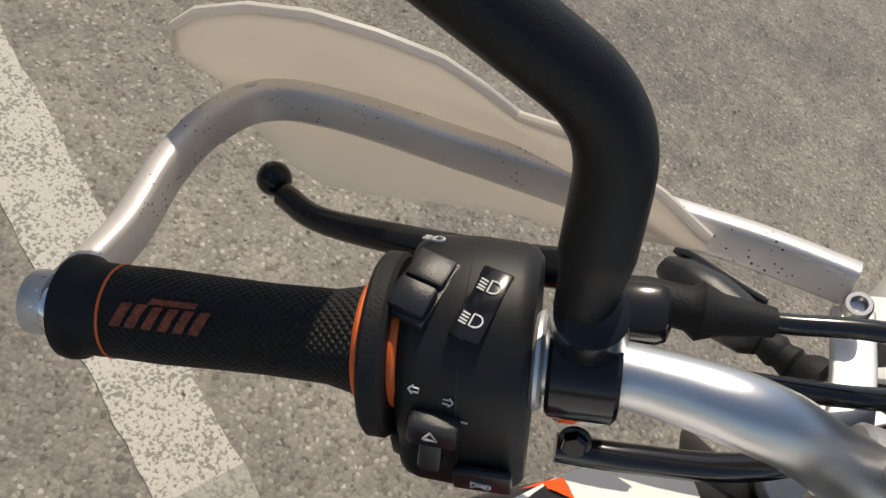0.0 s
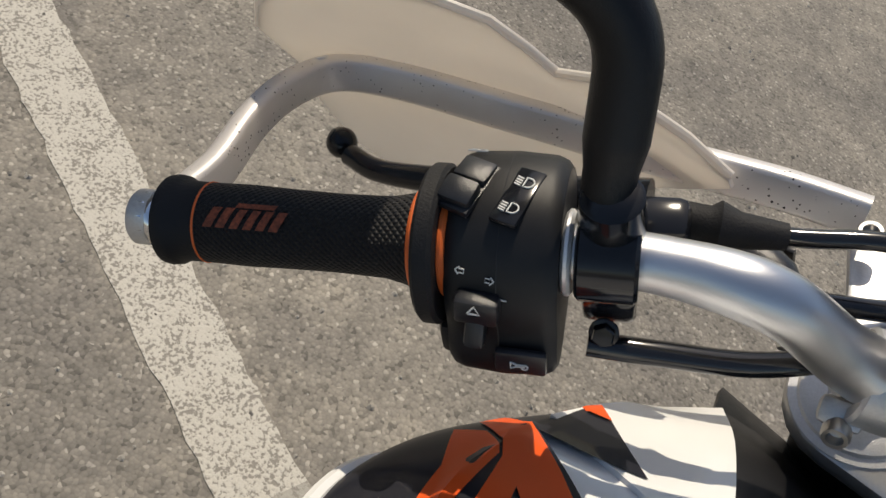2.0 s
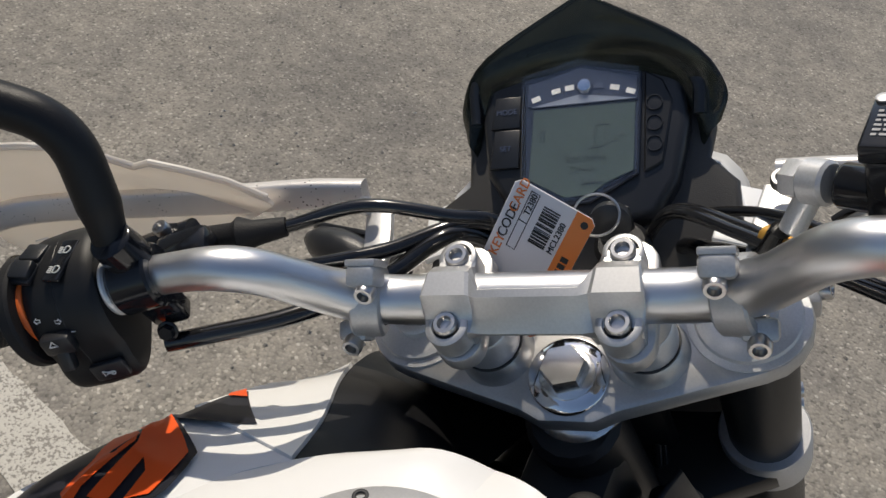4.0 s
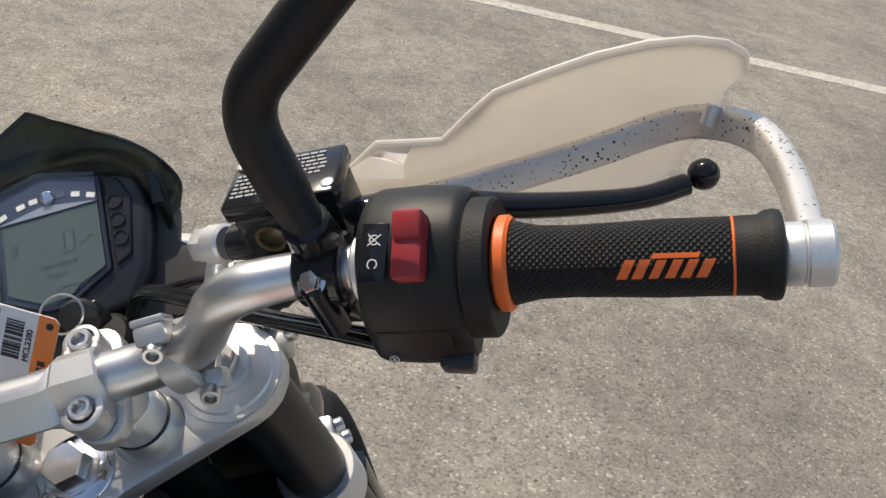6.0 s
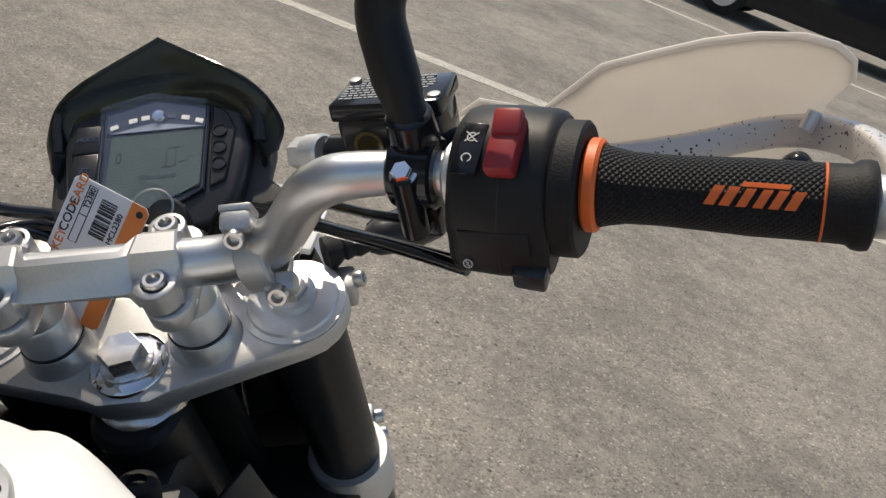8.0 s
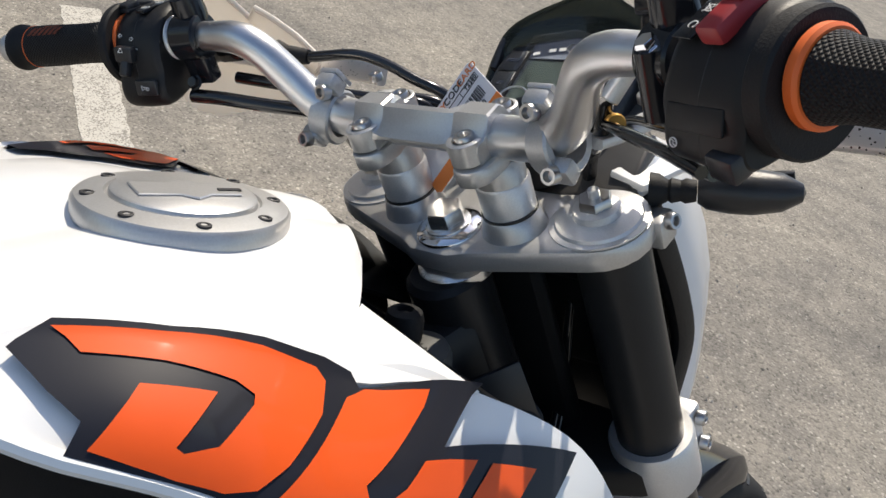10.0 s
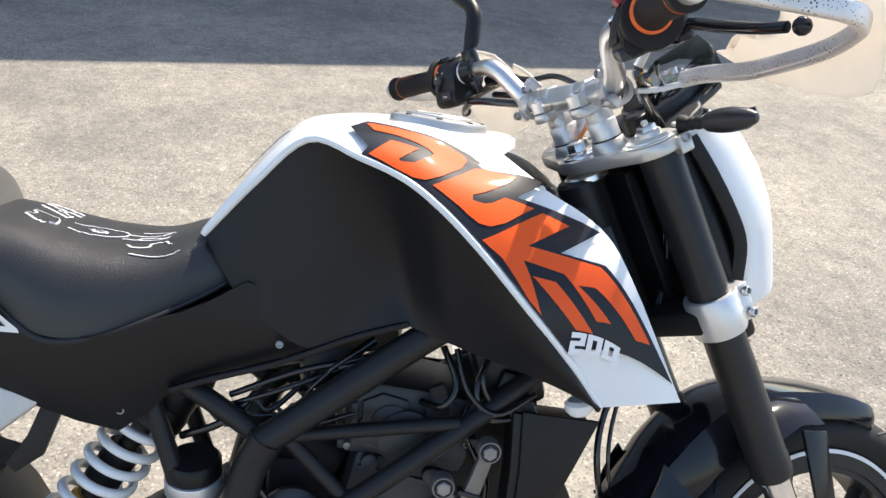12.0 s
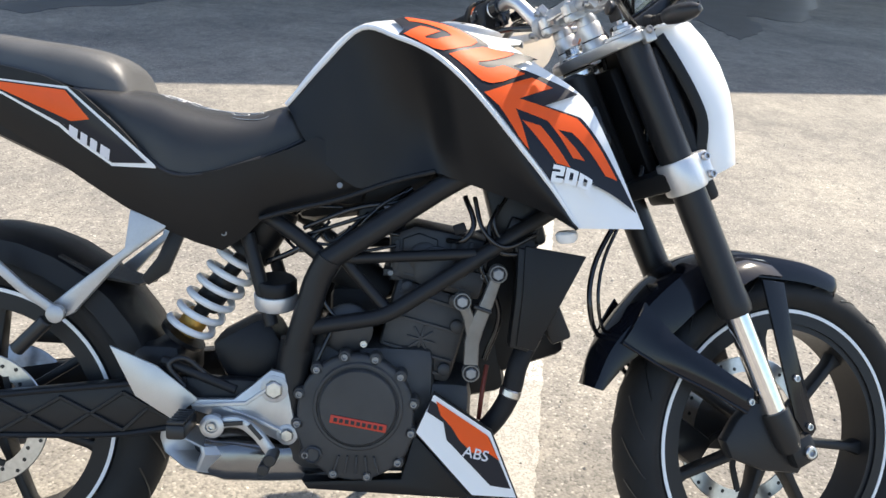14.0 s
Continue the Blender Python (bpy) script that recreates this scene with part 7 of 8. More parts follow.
bolts("pedal_bolt", [(.150, -.548, -.622)], (1, 0, 0), ped, 0.007, 0.006)
part("pedal_tip", joined(rod((.140, -.462, -.680), (.180, -.462, -.680), 0.009), rod((.140, -.452, -.664), (.180, -.452, -.664), 0.010)), CABLE, ped)
part("rear_master", joined(rod((.105, -.520, -.575), (.105, -.640, -.530), 0.008), rod((.105, -.59, -.60), (.105, -.62, -.635), 0.007)), FRAME, bike)
cable("rear_brake_hose", [(.115, -.600, -.570), (.118, -.625, -.535), (.112, -.600, -.525), (.10, -.560, -.560), (.09, -.52, -.585)], 0.0045, CABLE, bike, Matrix())
exh = part("silencer", joined(sweep(smooth_path([(.088, -.578, -.682), (.080, -.540, -.690), (.055, -.450, -.698), (.03, -.37, -.70)], 4), rounded(0.085, 0.075, 0.024, 4), scale=[0.9] * 4 + [1.0] * 4 + [1.0] * 5, up=(0, 0, 1))), node_mat("dull_exhaust", (0.22, 0.22, 0.225), 0.20, 0.9, stain=0.15, stain_scale=18), bike, "short under-engine silencer with a polished end piece")
# the end piece is cut slantwise and shows its mouth outwards
END = [(.082, -.646, -.650), (.100, -.612, -.655), (.128, -.566, -.664), (.132, -.562, -.676), (.127, -.574, -.706), (.112, -.600, -.706), (.086, -.640, -.690), (.080, -.649, -.668)]
END = [Vector(q) for q in END]
mid = sum(END, Vector()) / len(END)
into = Vector((-0.55, 0.80, -0.12)).normalized()


def end_ring(k, depth):
    return [tuple(mid.lerp(q, k) + into * depth) for q in END]


part("exhaust_tip", thicken(grid_mesh([end_ring(k, d) for k, d in ((1.0, 0.075), (1.10, 0.045), (1.06, 0.012), (1.0, 0.0), (0.90, -0.001), (0.66, 0.006), (0.60, 0.016), (0.56, 0.050))], True), 0.0015), DULL_CAST, exh)
bm = bmesh.new()
bm.faces.new([bm.verts.new(q) for q in end_ring(0.58, 0.040)])
part("exhaust_mouth", bm, INK, exh, smooth=0)
swing = []
for s in (-1, 1):
    sw = part("swing_arm", profile_x([(-.44, -.560), (-.60, -.556), (-.72, -.570), (-.90, -.594), (-1.02, -.615), (-1.02, -.672), (-.90, -.668), (-.72, -.660), (-.62, -.640), (-.44, -.620)], s * 0.092 - 0.014, s * 0.092 + 0.014, 0.006), FRAME, bike, "black cast swing arm with ribs")
    for a, b in (((-.62, -.570), (-.70, -.648)), ((-.70, -.585), (-.62, -.630)), ((-.70, -.585), (-.80, -.655)), ((-.80, -.597), (-.70, -.648)), ((-.80, -.597), (-.90, -.658)), ((-.90, -.606), (-.80, -.655))):
        part("arm_rib", sweep([(s * 0.107, *a), (s * 0.107, *b)], rounded(0.006, 0.008, 0.001, 1), up=(1, 0, 0)), FRAME, sw)
    part("arm_edge", joined(tube(smooth_path([(s * 0.106, -.60, -.560), (s * 0.106, -.72, -.575), (s * 0.106, -.90, -.598), (s * 0.106, -1.02, -.62)], 4), 0.005, 8), tube(smooth_path([(s * 0.106, -.62, -.640), (s * 0.106, -.72, -.657), (s * 0.106, -.90, -.664), (s * 0.106, -1.02, -.668)], 4), 0.005, 8)), FRAME, sw)
part("swing_bridge", box((0.17, 0.09, 0.09), Matrix.Translation((0, -.66, -.555)), 0.02), FRAME, bike)
bolts("link_bolt", [(.030, -.668, -.527)], (1, 0, 0), bike, 0.014, 0.014)
SA, SB = Vector((.028, -.622, -.500)), Vector((.028, -.525, -.362))
shock = part("shock_absorber", rod(SA - (SB - SA) * 0.12, SB + (SB - SA) * 0.3, 0.013), FRAME, bike, "rear shock absorber with a white coil spring")
ax_m = axis_frame(SA, SB)
Ls = (SB - SA).length
coil = [ax_m @ Vector((0.0365 * math.cos(a), 0.0365 * math.sin(a), Ls * t)) for t, a in [(k / 150, 2 * math.pi * 6.0 * k / 150) for k in range(151)]]
part("spring", tube(coil, 0.0062, 10), WHITE, shock, "white coil spring")
part("damper_tube", lathe([(0.022, 0.055), (0.0235, 0.058), (0.0235, 0.118), (0.020, 0.122)], ax_m, 24), BLACK, shock)
part("gold_body", lathe([(0.020, 0.0), (0.022, 0.004), (0.022, 0.034), (0.018, 0.040)], ax_m, 24), BRASS, shock, "brass coloured damper body")
part("spring_seat", lathe([(0.040, -0.012), (0.041, -0.004), (0.020, 0.0)], ax_m, 28), BLACK, shock)
part("spring_seat", lathe([(0.036, Ls), (0.042, Ls + 0.004), (0.042, Ls + 0.02), (0.034, Ls + 0.045), (0.02, Ls + 0.05)], ax_m, 28), BLACK, shock)
part("rubber_bellows", lathe([(0.030, Ls + 0.02), (0.040, Ls + 0.035), (0.038, Ls + 0.06), (0.042, Ls + 0.075), (0.036, Ls + 0.10)], ax_m, 24), BLACK, shock)
for s in (-1, 1):
    ps = part("peg_stay", profile_x([(-.690, -.290), (-.630, -.313), (-.640, -.323), (-.704, -.373), (-.779, -.460), (-.797, -.468), (-.812, -.460), (-.814, -.446), (-.770, -.409), (-.699, -.352)], min(s * .092, s * .108), max(s * .092, s * .108), 0.004), DULL_CAST, bike, "cast aluminium pillion footrest stay")
    part("stay_arm", sweep([(s * .118, -.800, -.456), (s * .122, -.850, -.420), (s * .125, -.905, -.370)], rounded(0.016, 0.010, 0.003, 2), up=(s, 0, 0)), DULL_CAST, ps)
    part("stay_knuckle", lathe([(0.012, -0.010), (0.014, -0.006), (0.014, 0.006), (0.010, 0.008), (0.0004, 0.008)], Matrix.Translation((s * .122, -.800, -.458)) @ pose(0, 0, 0, 0, 90 * s), 24), DULL_CAST, ps)
    part("passenger_peg", rod((s * .120, -.815, -.470), (s * .118, -.865, -.520), 0.012), CABLE, ps)
part("tail_brace", profile_x([(-.635, -.318), (-.612, -.326), (-.640, -.394), (-.672, -.416), (-.684, -.404), (-.658, -.370)], .060, .074, 0.003), FRAME, bike)
rear_wheel = wheel("rear_wheel", (0, -.955, -.655), Matrix(), 0.306, 0.074, 0.050, 20, "black cast rear wheel with a white rim stripe", 1, 0.115, 7)
hug = []
for k in range(11):
    a = radians(12 + 105 * k / 10)
    c = Vector((0, -.955 + 0.325 * math.cos(a), -.655 + 0.325 * math.sin(a)))
    inn = (Vector((0, -.955, -.655)) - c).normalized()
    hug.append([tuple(c + Vector((x, 0, 0)) + inn * q) for x, q in ((-.085, .05), (-.080, .015), (-.05, 0), (0, -.004), (.05, 0), (.080, .015), (.085, .05))])
part("rear_hugger", thicken(grid_mesh(hug), 0.003), BLACK, bike, "matt black rear wheel hugger")
part("hugger_flap", thicken(grid_mesh([[(.060, -.690, -.420), (.075, -.760, -.405), (.075, -.815, -.375)], [(-.02, -.685, -.425), (-.02, -.760, -.400), (-.02, -.818, -.370)]]), 0.004), BLACK, bike)
part("chain_guard", box((0.012, 0.30, 0.03), Matrix.Translation((-.10, -.78, -.545)), 0.004), BLACK, bike)
part("sprocket", lathe([(0.09, -0.003), (0.095, 0), (0.09, 0.003)], Matrix.Translation((-.085, -.955, -.655)) @ pose(0, 0, 0, 0, 90), 42), STEEL, rear_wheel)
part("rear_caliper", box((0.045, 0.08, 0.06), Matrix.Translation((.075, -.86, -.625)), 0.012), FRAME, bike)
part("side_stand", rod((-.10, -.36, -.70), (-.245, -.30, -.861), 0.011), FRAME, bike)
part("stand_foot", box((0.05, 0.045, 0.008), Matrix.Translation((-.248, -.30, -.862)) @ pose(0, 0, 0, 0, -16), 0.002), FRAME, bike)
part("number_holder", box((0.10, 0.006, 0.07), Matrix.Translation((0, -1.20, -.27)) @ pose(0, 0, 0, -20), 0.002), BLACK, bike)


# ---- key card hanging from the key: a thing of its own ----
CA, CB = Vector((-.017, .090, .068)), Vector((.026, .069, .050))
ce = (CB - CA).normalized()
ck = Vector((-.534, -.526, -.662)).normalized()
ck = (ck - ce * ck.dot(ce)).normalized()
cn = ce.cross(-ck)
card_m = LEAN @ FORK @ Matrix(((ce.x, -ck.x, cn.x, CA.x), (ce.y, -ck.y, cn.y, CA.y), (ce.z, -ck.z, cn.z, CA.z), (0, 0, 0, 1)))
card = empty("key_card", card_m, "white and orange plastic key code card hanging from the ignition key", "card")
part("card_body", plate([(0.003, 0), (0.048, 0), (0.051, -0.003), (0.051, -0.082), (0.048, -0.085), (0.003, -0.085), (0, -0.082), (0, -0.003)], 0.0012, None, 0.0003, 1, -0.0006), TAG_WHITE, card)
part("orange_band", plate([(0.039, 0), (0.048, 0), (0.051, -0.003), (0.051, -0.082), (0.048, -0.085), (0.039, -0.085)], 0.0003, None, 0, 1, 0.0007), TAG_ORANGE, card)
turn = pose(0, 0, 0, 0, 0, 90)
part("card_word", moved(text_bm("KEY", 0.0080), Matrix.Translation((0.0060, -0.0425, 0.0010)) @ turn), TAG_ORANGE, card, smooth=0)
part("card_word", moved(text_bm("CODE", 0.0080), Matrix.Translation((0.0060, -0.0255, 0.0010)) @ turn), INK, card, smooth=0)
part("card_word", moved(text_bm("CARD", 0.0080), Matrix.Translation((0.0060, -0.0085, 0.0010)) @ turn), TAG_ORANGE, card, smooth=0)
part("card_word", moved(text_bm("T2380", 0.0052), Matrix.Translation((0.0140, -0.0105, 0.0010)) @ turn), INK, card, smooth=0)
part("card_word", moved(text_bm("MCL2380", 0.0052), Matrix.Translation((0.0355, -0.0210, 0.0010)) @ turn), INK, card, smooth=0)
part("card_rule", line_marks([[(0.0110, -0.003), (0.0165, -0.003), (0.0165, -0.040), (0.0110, -0.040), (0.0110, -0.003)], [(0.0110, -0.022), (0.0165, -0.022)]], 0.0004, Matrix.Translation((0, 0, 0.0008))), INK, card)
rb = random.Random(9)
y = -0.0075
while y > -0.031:
    w = rb.choice((0.0004, 0.0008, 0.0012))
    part("barcode_bar", box((0.0105, w, 0.0003), Matrix.Translation((0.0265, y, 0.0009))), INK, card, smooth=0)
    y -= w + rb.choice((0.0005, 0.0008))
for i, (x, y) in enumerate(((0.045, -0.030), (0.045, -0.0345), (0.045, -0.039))):
    part("card_mark", box((0.0045, 0.0032, 0.0003), Matrix.Translation((x, y, 0.0011))), INK, card, smooth=0)
part("card_hole", lathe([(0.0022, -0.0002), (0.0022, 0.0003)], Matrix.Translation((0.046, -0.0055, 0.0010)), 16), INK, card)


# ---- ground ----
def asphalt_mat():
    """Worn asphalt: pale and dark stones in a grey binder, broad patches and fine dust."""
    m = node_mat("worn_asphalt", (0.2, 0.19, 0.17), 0.92)
    nt = m.node_tree
    bs = nt.nodes["Principled BSDF"]
    tc = nt.nodes.new("ShaderNodeTexCoord")

    def nz(scale, detail=5.0):
        n = nt.nodes.new("ShaderNodeTexNoise")
        n.inputs["Scale"].default_value, n.inputs["Detail"].default_value = scale, detail
        nt.links.new(tc.outputs["Object"], n.inputs["Vector"])
        return n.outputs[0]

    def ramp(src, stops):
        r = nt.nodes.new("ShaderNodeValToRGB")
        el = r.color_ramp.elements
        el[0].position, el[0].color = stops[0][0], (*stops[0][1], 1)
        el[1].position, el[1].color = stops[-1][0], (*stops[-1][1], 1)
        for p, c in stops[1:-1]:
            e = el.new(p)
            e.color = (*c, 1)
        nt.links.new(src, r.inputs[0])
        return r.outputs[0]

    def mul(a, b):
        x = nt.nodes.new("ShaderNodeMix")
        x.data_type, x.blend_type = "RGBA", "MULTIPLY"
        x.inputs[0].default_value = 1
        nt.links.new(a, x.inputs[6])
        nt.links.new(b, x.inputs[7])
        return x.outputs[2]

    stones = nt.nodes.new("ShaderNodeTexVoronoi")
    stones.inputs["Scale"].default_value = 165
    nt.links.new(tc.outputs["Object"], stones.inputs["Vector"])
    sep = nt.nodes.new("ShaderNodeSeparateColor")
    nt.links.new(stones.outputs["Color"], sep.inputs[0])
    base = ramp(sep.outputs[0], [(0.0, (0.14, 0.131, 0.117)), (0.18, (0.235, 0.219, 0.195)), (0.75, (0.275, 0.256, 0.226)), (0.94, (0.315, 0.293, 0.258)), (1.0, (0.46, 0.43, 0.385))])
    binder = ramp(stones.outputs["Distance"], [(0.0, (1.06, 1.06, 1.06)), (0.5, (1.0, 1.0, 1.0)), (0.9, (0.80, 0.80, 0.80))])
    patch = ramp(nz(1.1, 6), [(0.32, (0.72, 0.72, 0.73)), (0.5, (0.97, 0.96, 0.95)), (0.68, (1.18, 1.16, 1.12))])
    fine = ramp(nz(22, 5), [(0.3, (0.82, 0.82, 0.82)), (0.55, (1.0, 1.0, 1.0)), (0.75, (1.15, 1.14, 1.11))])
    mottle = ramp(nz(6.5, 7), [(0.34, (0.86, 0.86, 0.87)), (0.5, (1.0, 1.0, 0.99)), (0.66, (1.12, 1.11, 1.09))])
    col = mul(mul(mul(mul(base, binder), patch), fine), mottle)
    nt.links.new(col, bs.inputs["Base Color"])
    b = nt.nodes.new("ShaderNodeBump")
    b.inputs["Strength"].default_value, b.inputs["Distance"].default_value = 0.42, 0.003
    add = nt.nodes.new("ShaderNodeMath")
    add.operation = "MULTIPLY_ADD"
    nt.links.new(stones.outputs["Distance"], add.inputs[0])
    add.inputs[1].default_value = -0.8
    nt.links.new(nz(60, 6), add.inputs[2])
    nt.links.new(add.outputs[0], b.inputs["Height"])
    nt.links.new(b.outputs[0], bs.inputs["Normal"])
    return m


GROUND = asphalt_mat()
ground = part("ground", box((240, 240, 0.4), Matrix.Translation((0, 0, -0.2))), GROUND, None, "sunlit worn grey asphalt of a car park", smooth=0)
tagged(ground, category="ground", kind="structure")


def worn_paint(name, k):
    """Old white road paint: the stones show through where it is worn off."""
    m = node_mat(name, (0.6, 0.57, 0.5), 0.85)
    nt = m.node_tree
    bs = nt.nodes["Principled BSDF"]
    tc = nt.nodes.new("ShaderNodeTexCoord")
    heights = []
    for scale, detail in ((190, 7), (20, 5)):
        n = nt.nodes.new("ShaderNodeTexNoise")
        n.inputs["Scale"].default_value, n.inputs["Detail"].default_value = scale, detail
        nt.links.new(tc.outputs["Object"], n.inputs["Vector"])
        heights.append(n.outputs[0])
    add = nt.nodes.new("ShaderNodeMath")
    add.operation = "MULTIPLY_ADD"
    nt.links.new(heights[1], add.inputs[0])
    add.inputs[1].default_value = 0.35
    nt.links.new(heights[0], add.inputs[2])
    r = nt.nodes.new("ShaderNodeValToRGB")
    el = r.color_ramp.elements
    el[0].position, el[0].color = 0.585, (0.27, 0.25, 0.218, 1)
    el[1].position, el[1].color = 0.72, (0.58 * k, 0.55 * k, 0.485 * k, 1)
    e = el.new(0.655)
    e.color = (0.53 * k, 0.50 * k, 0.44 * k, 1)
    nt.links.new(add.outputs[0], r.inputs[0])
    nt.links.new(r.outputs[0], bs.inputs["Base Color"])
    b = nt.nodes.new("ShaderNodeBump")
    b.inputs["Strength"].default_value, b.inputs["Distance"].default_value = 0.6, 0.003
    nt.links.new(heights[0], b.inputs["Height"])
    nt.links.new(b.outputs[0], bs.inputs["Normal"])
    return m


WORN = worn_paint("worn_paint", 0.98)
# the same worn paint, darkened to stand in for highlight roll-off in full sun
DIM_PAINT = worn_paint("dim_paint", 0.68)


def road_line(a, b, w, seed, mat=WORN):
    """A painted line with ragged edges, lying on the asphalt."""
    r = random.Random(seed)
    a, b = Vector((*a, 0)), Vector((*b, 0))
    d = (b - a).normalized()
    n = Vector((-d.y, d.x, 0))
    k = max(8, int((b - a).length / 0.03))
    left, right = [], []
    for i in range(k + 1):
        p = a + (b - a) * (i / k)
        left.append((p + n * (w / 2 + r.uniform(-0.004, 0.004))).xy)
        right.append((p - n * (w / 2 + r.uniform(-0.004, 0.004))).xy)
    bm = bmesh.new()
    vs = [[bm.verts.new((q.x, q.y, 0.002)) for q in side] for side in (left, right)]
    lo = [[bm.verts.new((q.x, q.y, -0.002)) for q in side] for side in (left, right)]
    for i in range(k):
        bm.faces.new((vs[0][i], vs[0][i + 1], vs[1][i + 1], vs[1][i]))
        bm.faces.new((lo[0][i], lo[0][i + 1], vs[0][i + 1], vs[0][i]))
        bm.faces.new((lo[1][i], vs[1][i], vs[1][i + 1], lo[1][i + 1]))
    return tagged(part("road_marking", bm, mat, None, "worn white painted parking line", smooth=0), category="road marking", kind="structure")


road_line((-2.46, 0.352), (-0.42, 0.052), 0.122, 1)
road_line((-0.42, 0.052), (0.60, -0.098), 0.122, 6, DIM_PAINT)
road_line((-3.20, 4.500), (4.60, 4.190), 0.13, 2)
road_line((-1.50, 11.15), (8.0, 8.65), 0.15, 3)

# loose grit on the asphalt
rp = random.Random(21)
verts, faces, islands = [], [], []
for k in range(2600):
    x, y = rp.uniform(-3.2, 2.6), rp.uniform(-0.4, 4.5)
    if rp.random() < 0.4:
        x, y = rp.uniform(-1.4, 1.6), rp.uniform(-0.2, 2.4)
    r = rp.choice((0.0018, 0.0025, 0.0032, 0.0042, 0.006))
    n0 = len(verts)
    ring = [(x + r * rp.uniform(.7, 1.2) * math.cos(a), y + r * rp.uniform(.7, 1.2) * math.sin(a), 0.0005) for a in (0, 1.05, 2.1, 3.14, 4.19, 5.24)]
    verts += ring + [(x + r * .3, y, r * rp.uniform(.5, .9)), (x - r * .3, y + r * .2, r * rp.uniform(.5, .9))]
    faces += [(n0 + i, n0 + (i + 1) % 6, n0 + (6 if i < 2 or i > 4 else 7)) for i in range(6)] + [(n0 + 2, n0 + 7, n0 + 6), (n0 + 5, n0 + 6, n0 + 7)]
me = bpy.data.meshes.new("grit")
me.from_pydata(verts, [], faces)
gm = node_mat("grit_stone", (0.34, 0.32, 0.28), 0.9, grain=0.3, grain_scale=40)
nt = gm.node_tree
geo, rmp = nt.nodes.new("ShaderNodeNewGeometry"), nt.nodes.new("ShaderNodeValToRGB")
rmp.color_ramp.elements[0].color, rmp.color_ramp.elements[1].color = (0.15, 0.14, 0.125, 1), (0.42, 0.395, 0.35, 1)
nt.links.new(geo.outputs["Random Per Island"], rmp.inputs[0])
nt.links.new(rmp.outputs[0], nt.nodes["Principled BSDF"].inputs["Base Color"])
me.materials.append(gm)
tagged(new("grit", me), "loose pale and dark grit scattered on asphalt", "grit", kind="stuff")

# ---- the far side: a building's wall, its step, stains and a parked machine ----
WALL = node_mat("painted_wall", (0.50, 0.51, 0.53), 0.6, stain=0.05, stain_scale=1.5, bump=0.2, bump_scale=60)
wa, wb = Vector((-4.60, -7.4, 0)), Vector((-13.25, 5.9, 0))
wd = (wb - wa).normalized()
wn = Vector((-wd.y, wd.x, 0))
if wn.x > 0:
    wn = -wn
wall_m = Matrix(((wd.x, wn.x, 0, wa.x), (wd.y, wn.y, 0, wa.y), (0, 0, 1, 0), (0, 0, 0, 1)))
WL = (wb - wa).length
wall = part("wall_far", moved(joined(box((WL, 0.3, 5.6), Matrix.Translation((WL / 2, 0.15, 0.05 + 2.8)))), wall_m), WALL, None, "pale grey metal-clad building wall in shade", smooth=0)
tagged(wall, category="wall", kind="structure")
base = part("wall_base", moved(box((WL, 0.25, 0.06), Matrix.Translation((WL / 2, 0.20, 0.03))), wall_m), INK, None, "dark gap along the foot of the wall", smooth=0)
tagged(base, category="trim", kind="structure")
part("wall_return", moved(box((0.3, 8.0, 5.6), Matrix.Translation((WL - 0.15, 4.3, 2.85))), wall_m), WALL, wall, smooth=0)
step = part("kerb_slab", moved(box((9, 6, 0.16), Matrix.Translation((WL + 5.6, 2.0, 0.08)), 0.02), wall_m), node_mat("concrete", (0.36, 0.35, 0.33), 0.9, stain=0.12, stain_scale=2, grain=0.1, grain_scale=60), None, "pale concrete slab beside the building", smooth=0)
tagged(step, category="kerb", kind="structure")

# unseen slab added overhead; its edge sets where the shade on the asphalt ends
SHADE_OUTLINE = [(-4.20, -8.6), (-11.05, 16.9), (-24, 16.9), (-24, -8.6)]
shade_slab = part("unseen_shade_slab", plate(SHADE_OUTLINE, 0.25, None, 0, 1, 5.75), WALL, None, "unseen flat slab added overhead to shade the asphalt", smooth=0)
tagged(shade_slab, category="roof", kind="structure")
# closes the slit between wall and slab against leaking sun
part("wall_upper", moved(box((WL, 0.3, 0.10), Matrix.Translation((WL / 2, 0.15, 5.70))), wall_m), WALL, wall, smooth=0)
STAIN = node_mat("wet_stain", (0.075, 0.073, 0.072), 0.5, stain=0.2, stain_scale=3, bump=0.5, bump_scale=120)


def stain(outline, seed):
    r = random.Random(seed)
    pts = smooth_path([(x, y, 0) for x, y in outline] + [(*outline[0], 0)], 6)[:-1]
    out = [(p.x + r.uniform(-.03, .03), p.y + r.uniform(-.03, .03)) for p in pts]
    return tagged(part("oil_stain", plate(out, 0.003, None, 0, 1, 0.0005), STAIN, None, "dark spilt liquid stain on the shaded asphalt", smooth=0), category="stain", kind="structure")


stain([(-6.45, 2.55), (-7.2, 2.5), (-7.9, 2.45), (-9.5, 2.6), (-11.0, 3.3), (-11.6, 4.4), (-10.6, 4.9), (-9.2, 4.3), (-8.4, 3.95), (-8.0, 3.6), (-8.2, 3.2), (-7.4, 3.1), (-6.8, 2.8)], 3)
stain([(-4.95, -3.15), (-5.4, -2.95), (-5.7, -2.6), (-6.4, -2.4), (-7.15, -2.1), (-7.4, -2.4), (-6.8, -2.8), (-5.9, -3.15), (-5.2, -3.4)], 5)

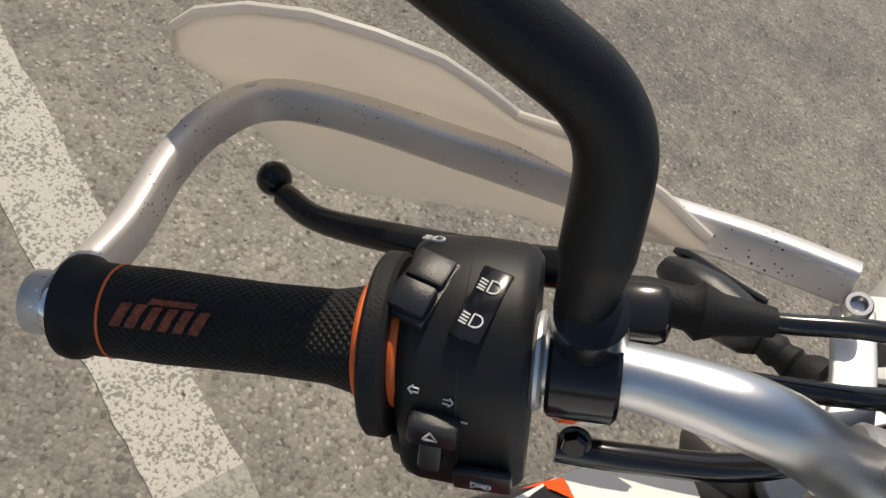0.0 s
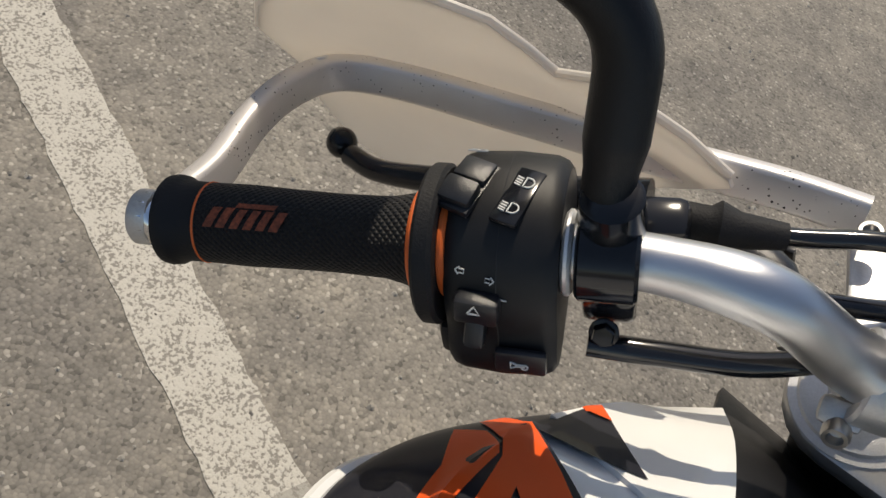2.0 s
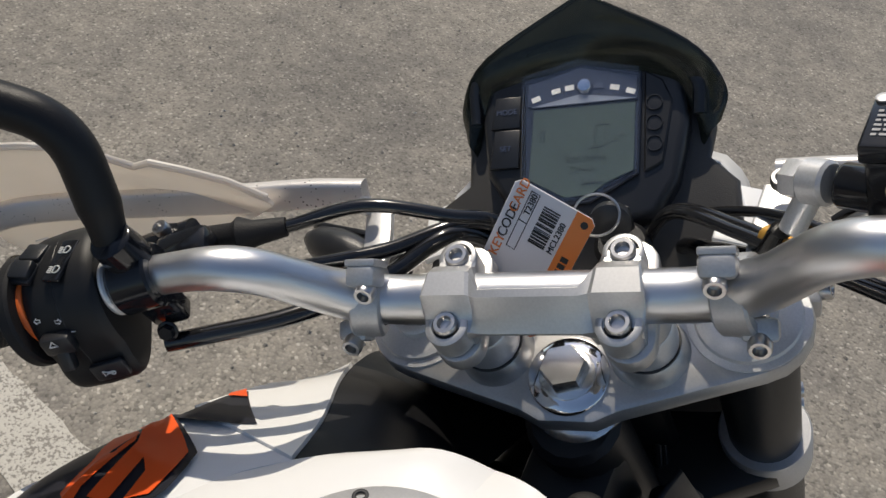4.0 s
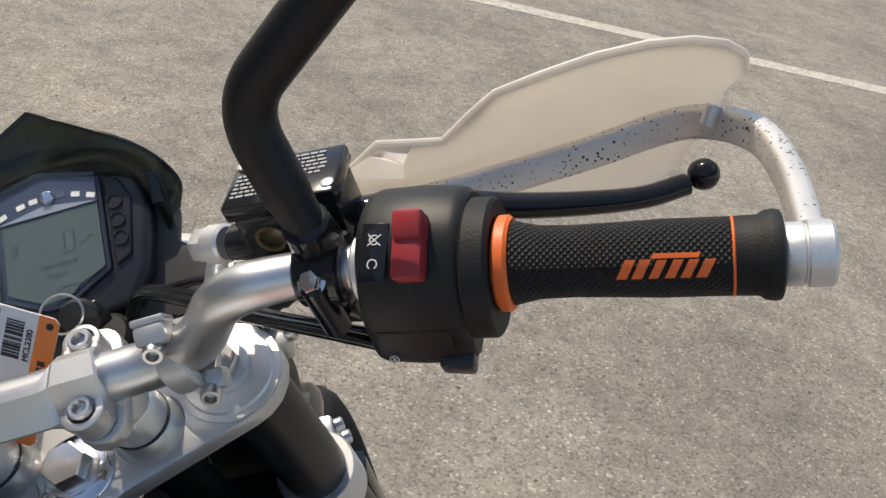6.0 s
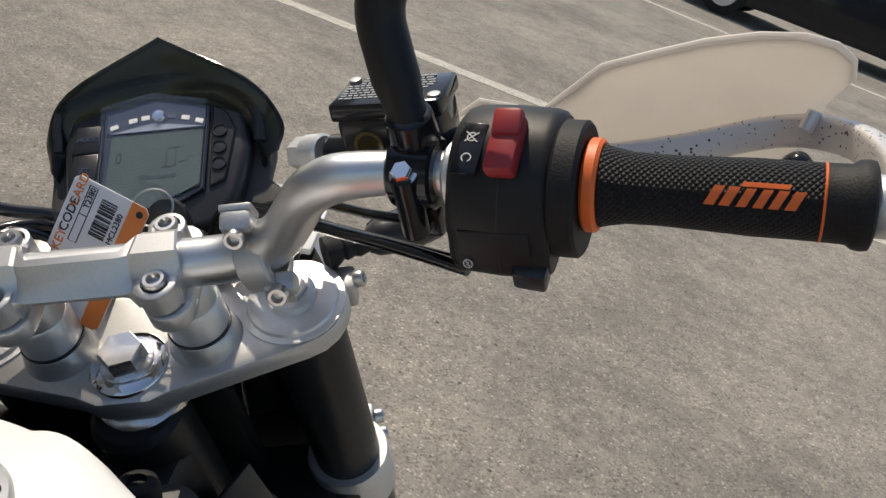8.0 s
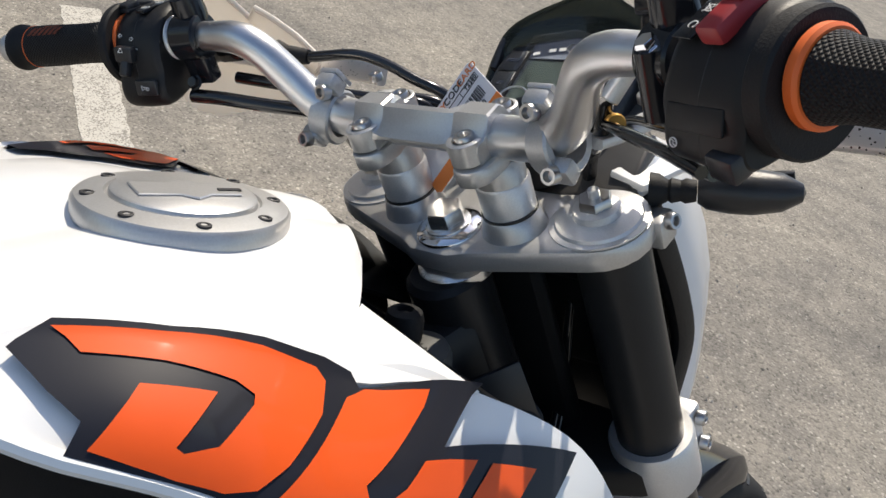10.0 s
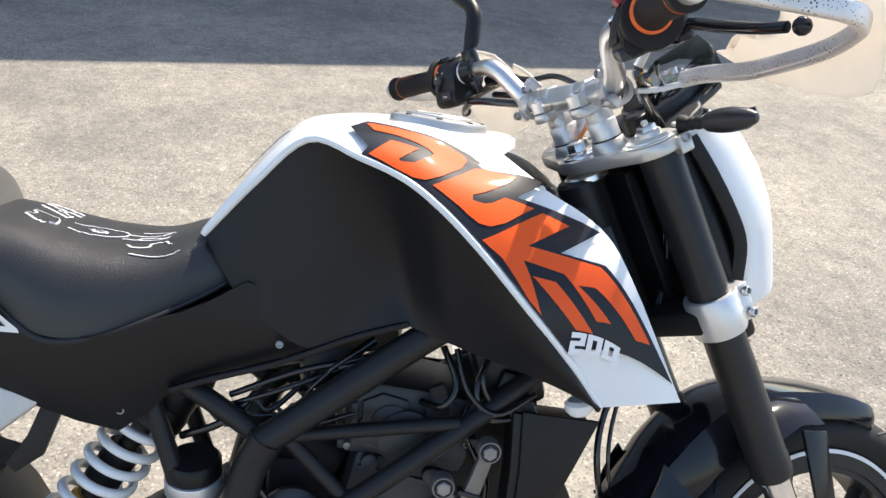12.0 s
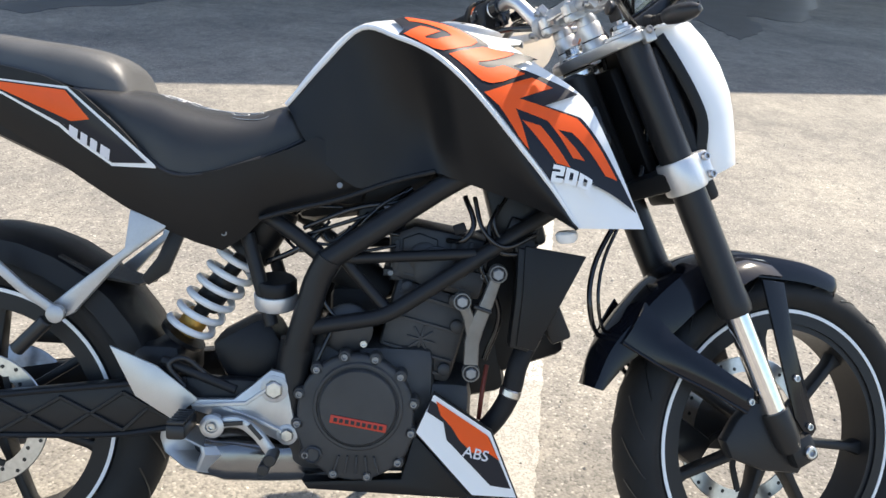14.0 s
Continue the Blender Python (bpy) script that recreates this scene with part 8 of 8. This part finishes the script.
# parked machine by the wall
far = empty("parked_motorcycle", Matrix.Translation((-8.42, 0.05, 0)) @ pose(0, 0, 0, 0, 0, -6) @ pose(0, 0, 0, 0, -9, 0), "dark parked motorcycle on its side stand in the shade", "motorcycle")
for y in (0.0, 1.32):
    t = part("wheel", lathe([(0.235, -0.03), (0.27, -0.048), (0.295, -0.03), (0.302, 0), (0.295, 0.03), (0.27, 0.048), (0.235, 0.03)], Matrix.Translation((0, y, 0.300)) @ pose(0, 0, 0, 0, 90), 48), TYRE, far)
    part("rim", ring_bm(0.205, 0.236, -0.03, 0.03, Matrix.Translation((0, y, 0.300)) @ pose(0, 0, 0, 0, 90), 48), STEEL, t)
    for k in range(18):
        a = 2 * math.pi * k / 18
        part("spoke", rod((0.02 * (-1) ** k, y + 0.03 * math.cos(a), 0.300 + 0.03 * math.sin(a)), (0, y + 0.21 * math.cos(a + 0.2), 0.300 + 0.21 * math.sin(a + 0.2)), 0.003, 6), STEEL, t)
    part("hub", rod((-0.06, y, 0.300), (0.06, y, 0.300), 0.035), FRAME, t)
part("engine_block", box((0.30, 0.42, 0.36), Matrix.Translation((0, 0.66, 0.46)), 0.05), ENGINE, far)
part("tank", box((0.28, 0.50, 0.22), Matrix.Translation((0, 0.78, 0.86)), 0.08, 3), NAVY, far)
part("seat", box((0.26, 0.66, 0.10), Matrix.Translation((0, 0.22, 0.80)), 0.04, 3), VINYL, far)
part("silencer", rod((0.15, 0.55, 0.32), (0.16, -0.15, 0.36), 0.045), STEEL, far)
part("frame_rail", joined(rod((0.1, 0.0, 0.30), (0.1, 0.55, 0.36), 0.02), rod((-0.1, 0.0, 0.30), (-0.1, 0.55, 0.36), 0.02), rod((0, 0.5, 0.30), (0, 0.95, 0.34), 0.03)), FRAME, far)
for s in (-1, 1):
    part("fork_leg", rod((s * 0.08, 1.32, 0.30), (s * 0.08, 1.10, 0.98), 0.022), STEEL, far)
part("handlebar", rod((-0.34, 1.02, 1.05), (0.34, 1.02, 1.05), 0.012), STEEL, far)
part("mudguard", sweep([(0, 0.335 * math.cos(radians(a)), 0.300 + 0.335 * math.sin(radians(a))) for a in range(20, 171, 10)], rounded(0.11, 0.012, 0.004, 2), up=(1, 0, 0)), FRAME, far)
part("side_stand", rod((-0.12, 0.58, 0.32), (0.10, 0.78, -0.02), 0.012), FRAME, far)

# dark car beyond the second line
car = empty("parked_car", Matrix.Translation((2.75, 12.55, 0)) @ pose(0, 0, 0, 0, 0, -15), "black parked car at the edge of the car park", "car")
body_rows = []
for x, zt, w in ((-2.1, 0.62, 0.70), (-2.0, 0.82, 0.82), (-1.2, 0.95, 0.88), (-0.6, 1.38, 0.72), (0.6, 1.42, 0.72), (1.2, 0.98, 0.88), (2.0, 0.84, 0.82), (2.15, 0.6, 0.70)):
    body_rows.append([(x, w, 0.22), (x, w * 1.03, 0.55), (x, w, min(zt, 0.85)), (x, w * 0.86, zt), (x, -w * 0.86, zt), (x, -w, min(zt, 0.85)), (x, -w * 1.03, 0.55), (x, -w, 0.22)])
part("body", grid_mesh(body_rows, True, True), GLOSS_BLACK, car)
for x in (-1.3, 1.3):
    for s in (-1, 1):
        w = part("wheel", lathe([(0.20, -0.09), (0.30, -0.10), (0.31, 0), (0.30, 0.10), (0.20, 0.09)], Matrix.Translation((x, s * 0.80, 0.31)) @ pose(0, 0, 0, 90), 32), TYRE, car)
        part("rim", lathe([(0.195, -0.095), (0.195, 0.095)], Matrix.Translation((x, s * 0.80, 0.31)) @ pose(0, 0, 0, 90), 24), ALU, w)
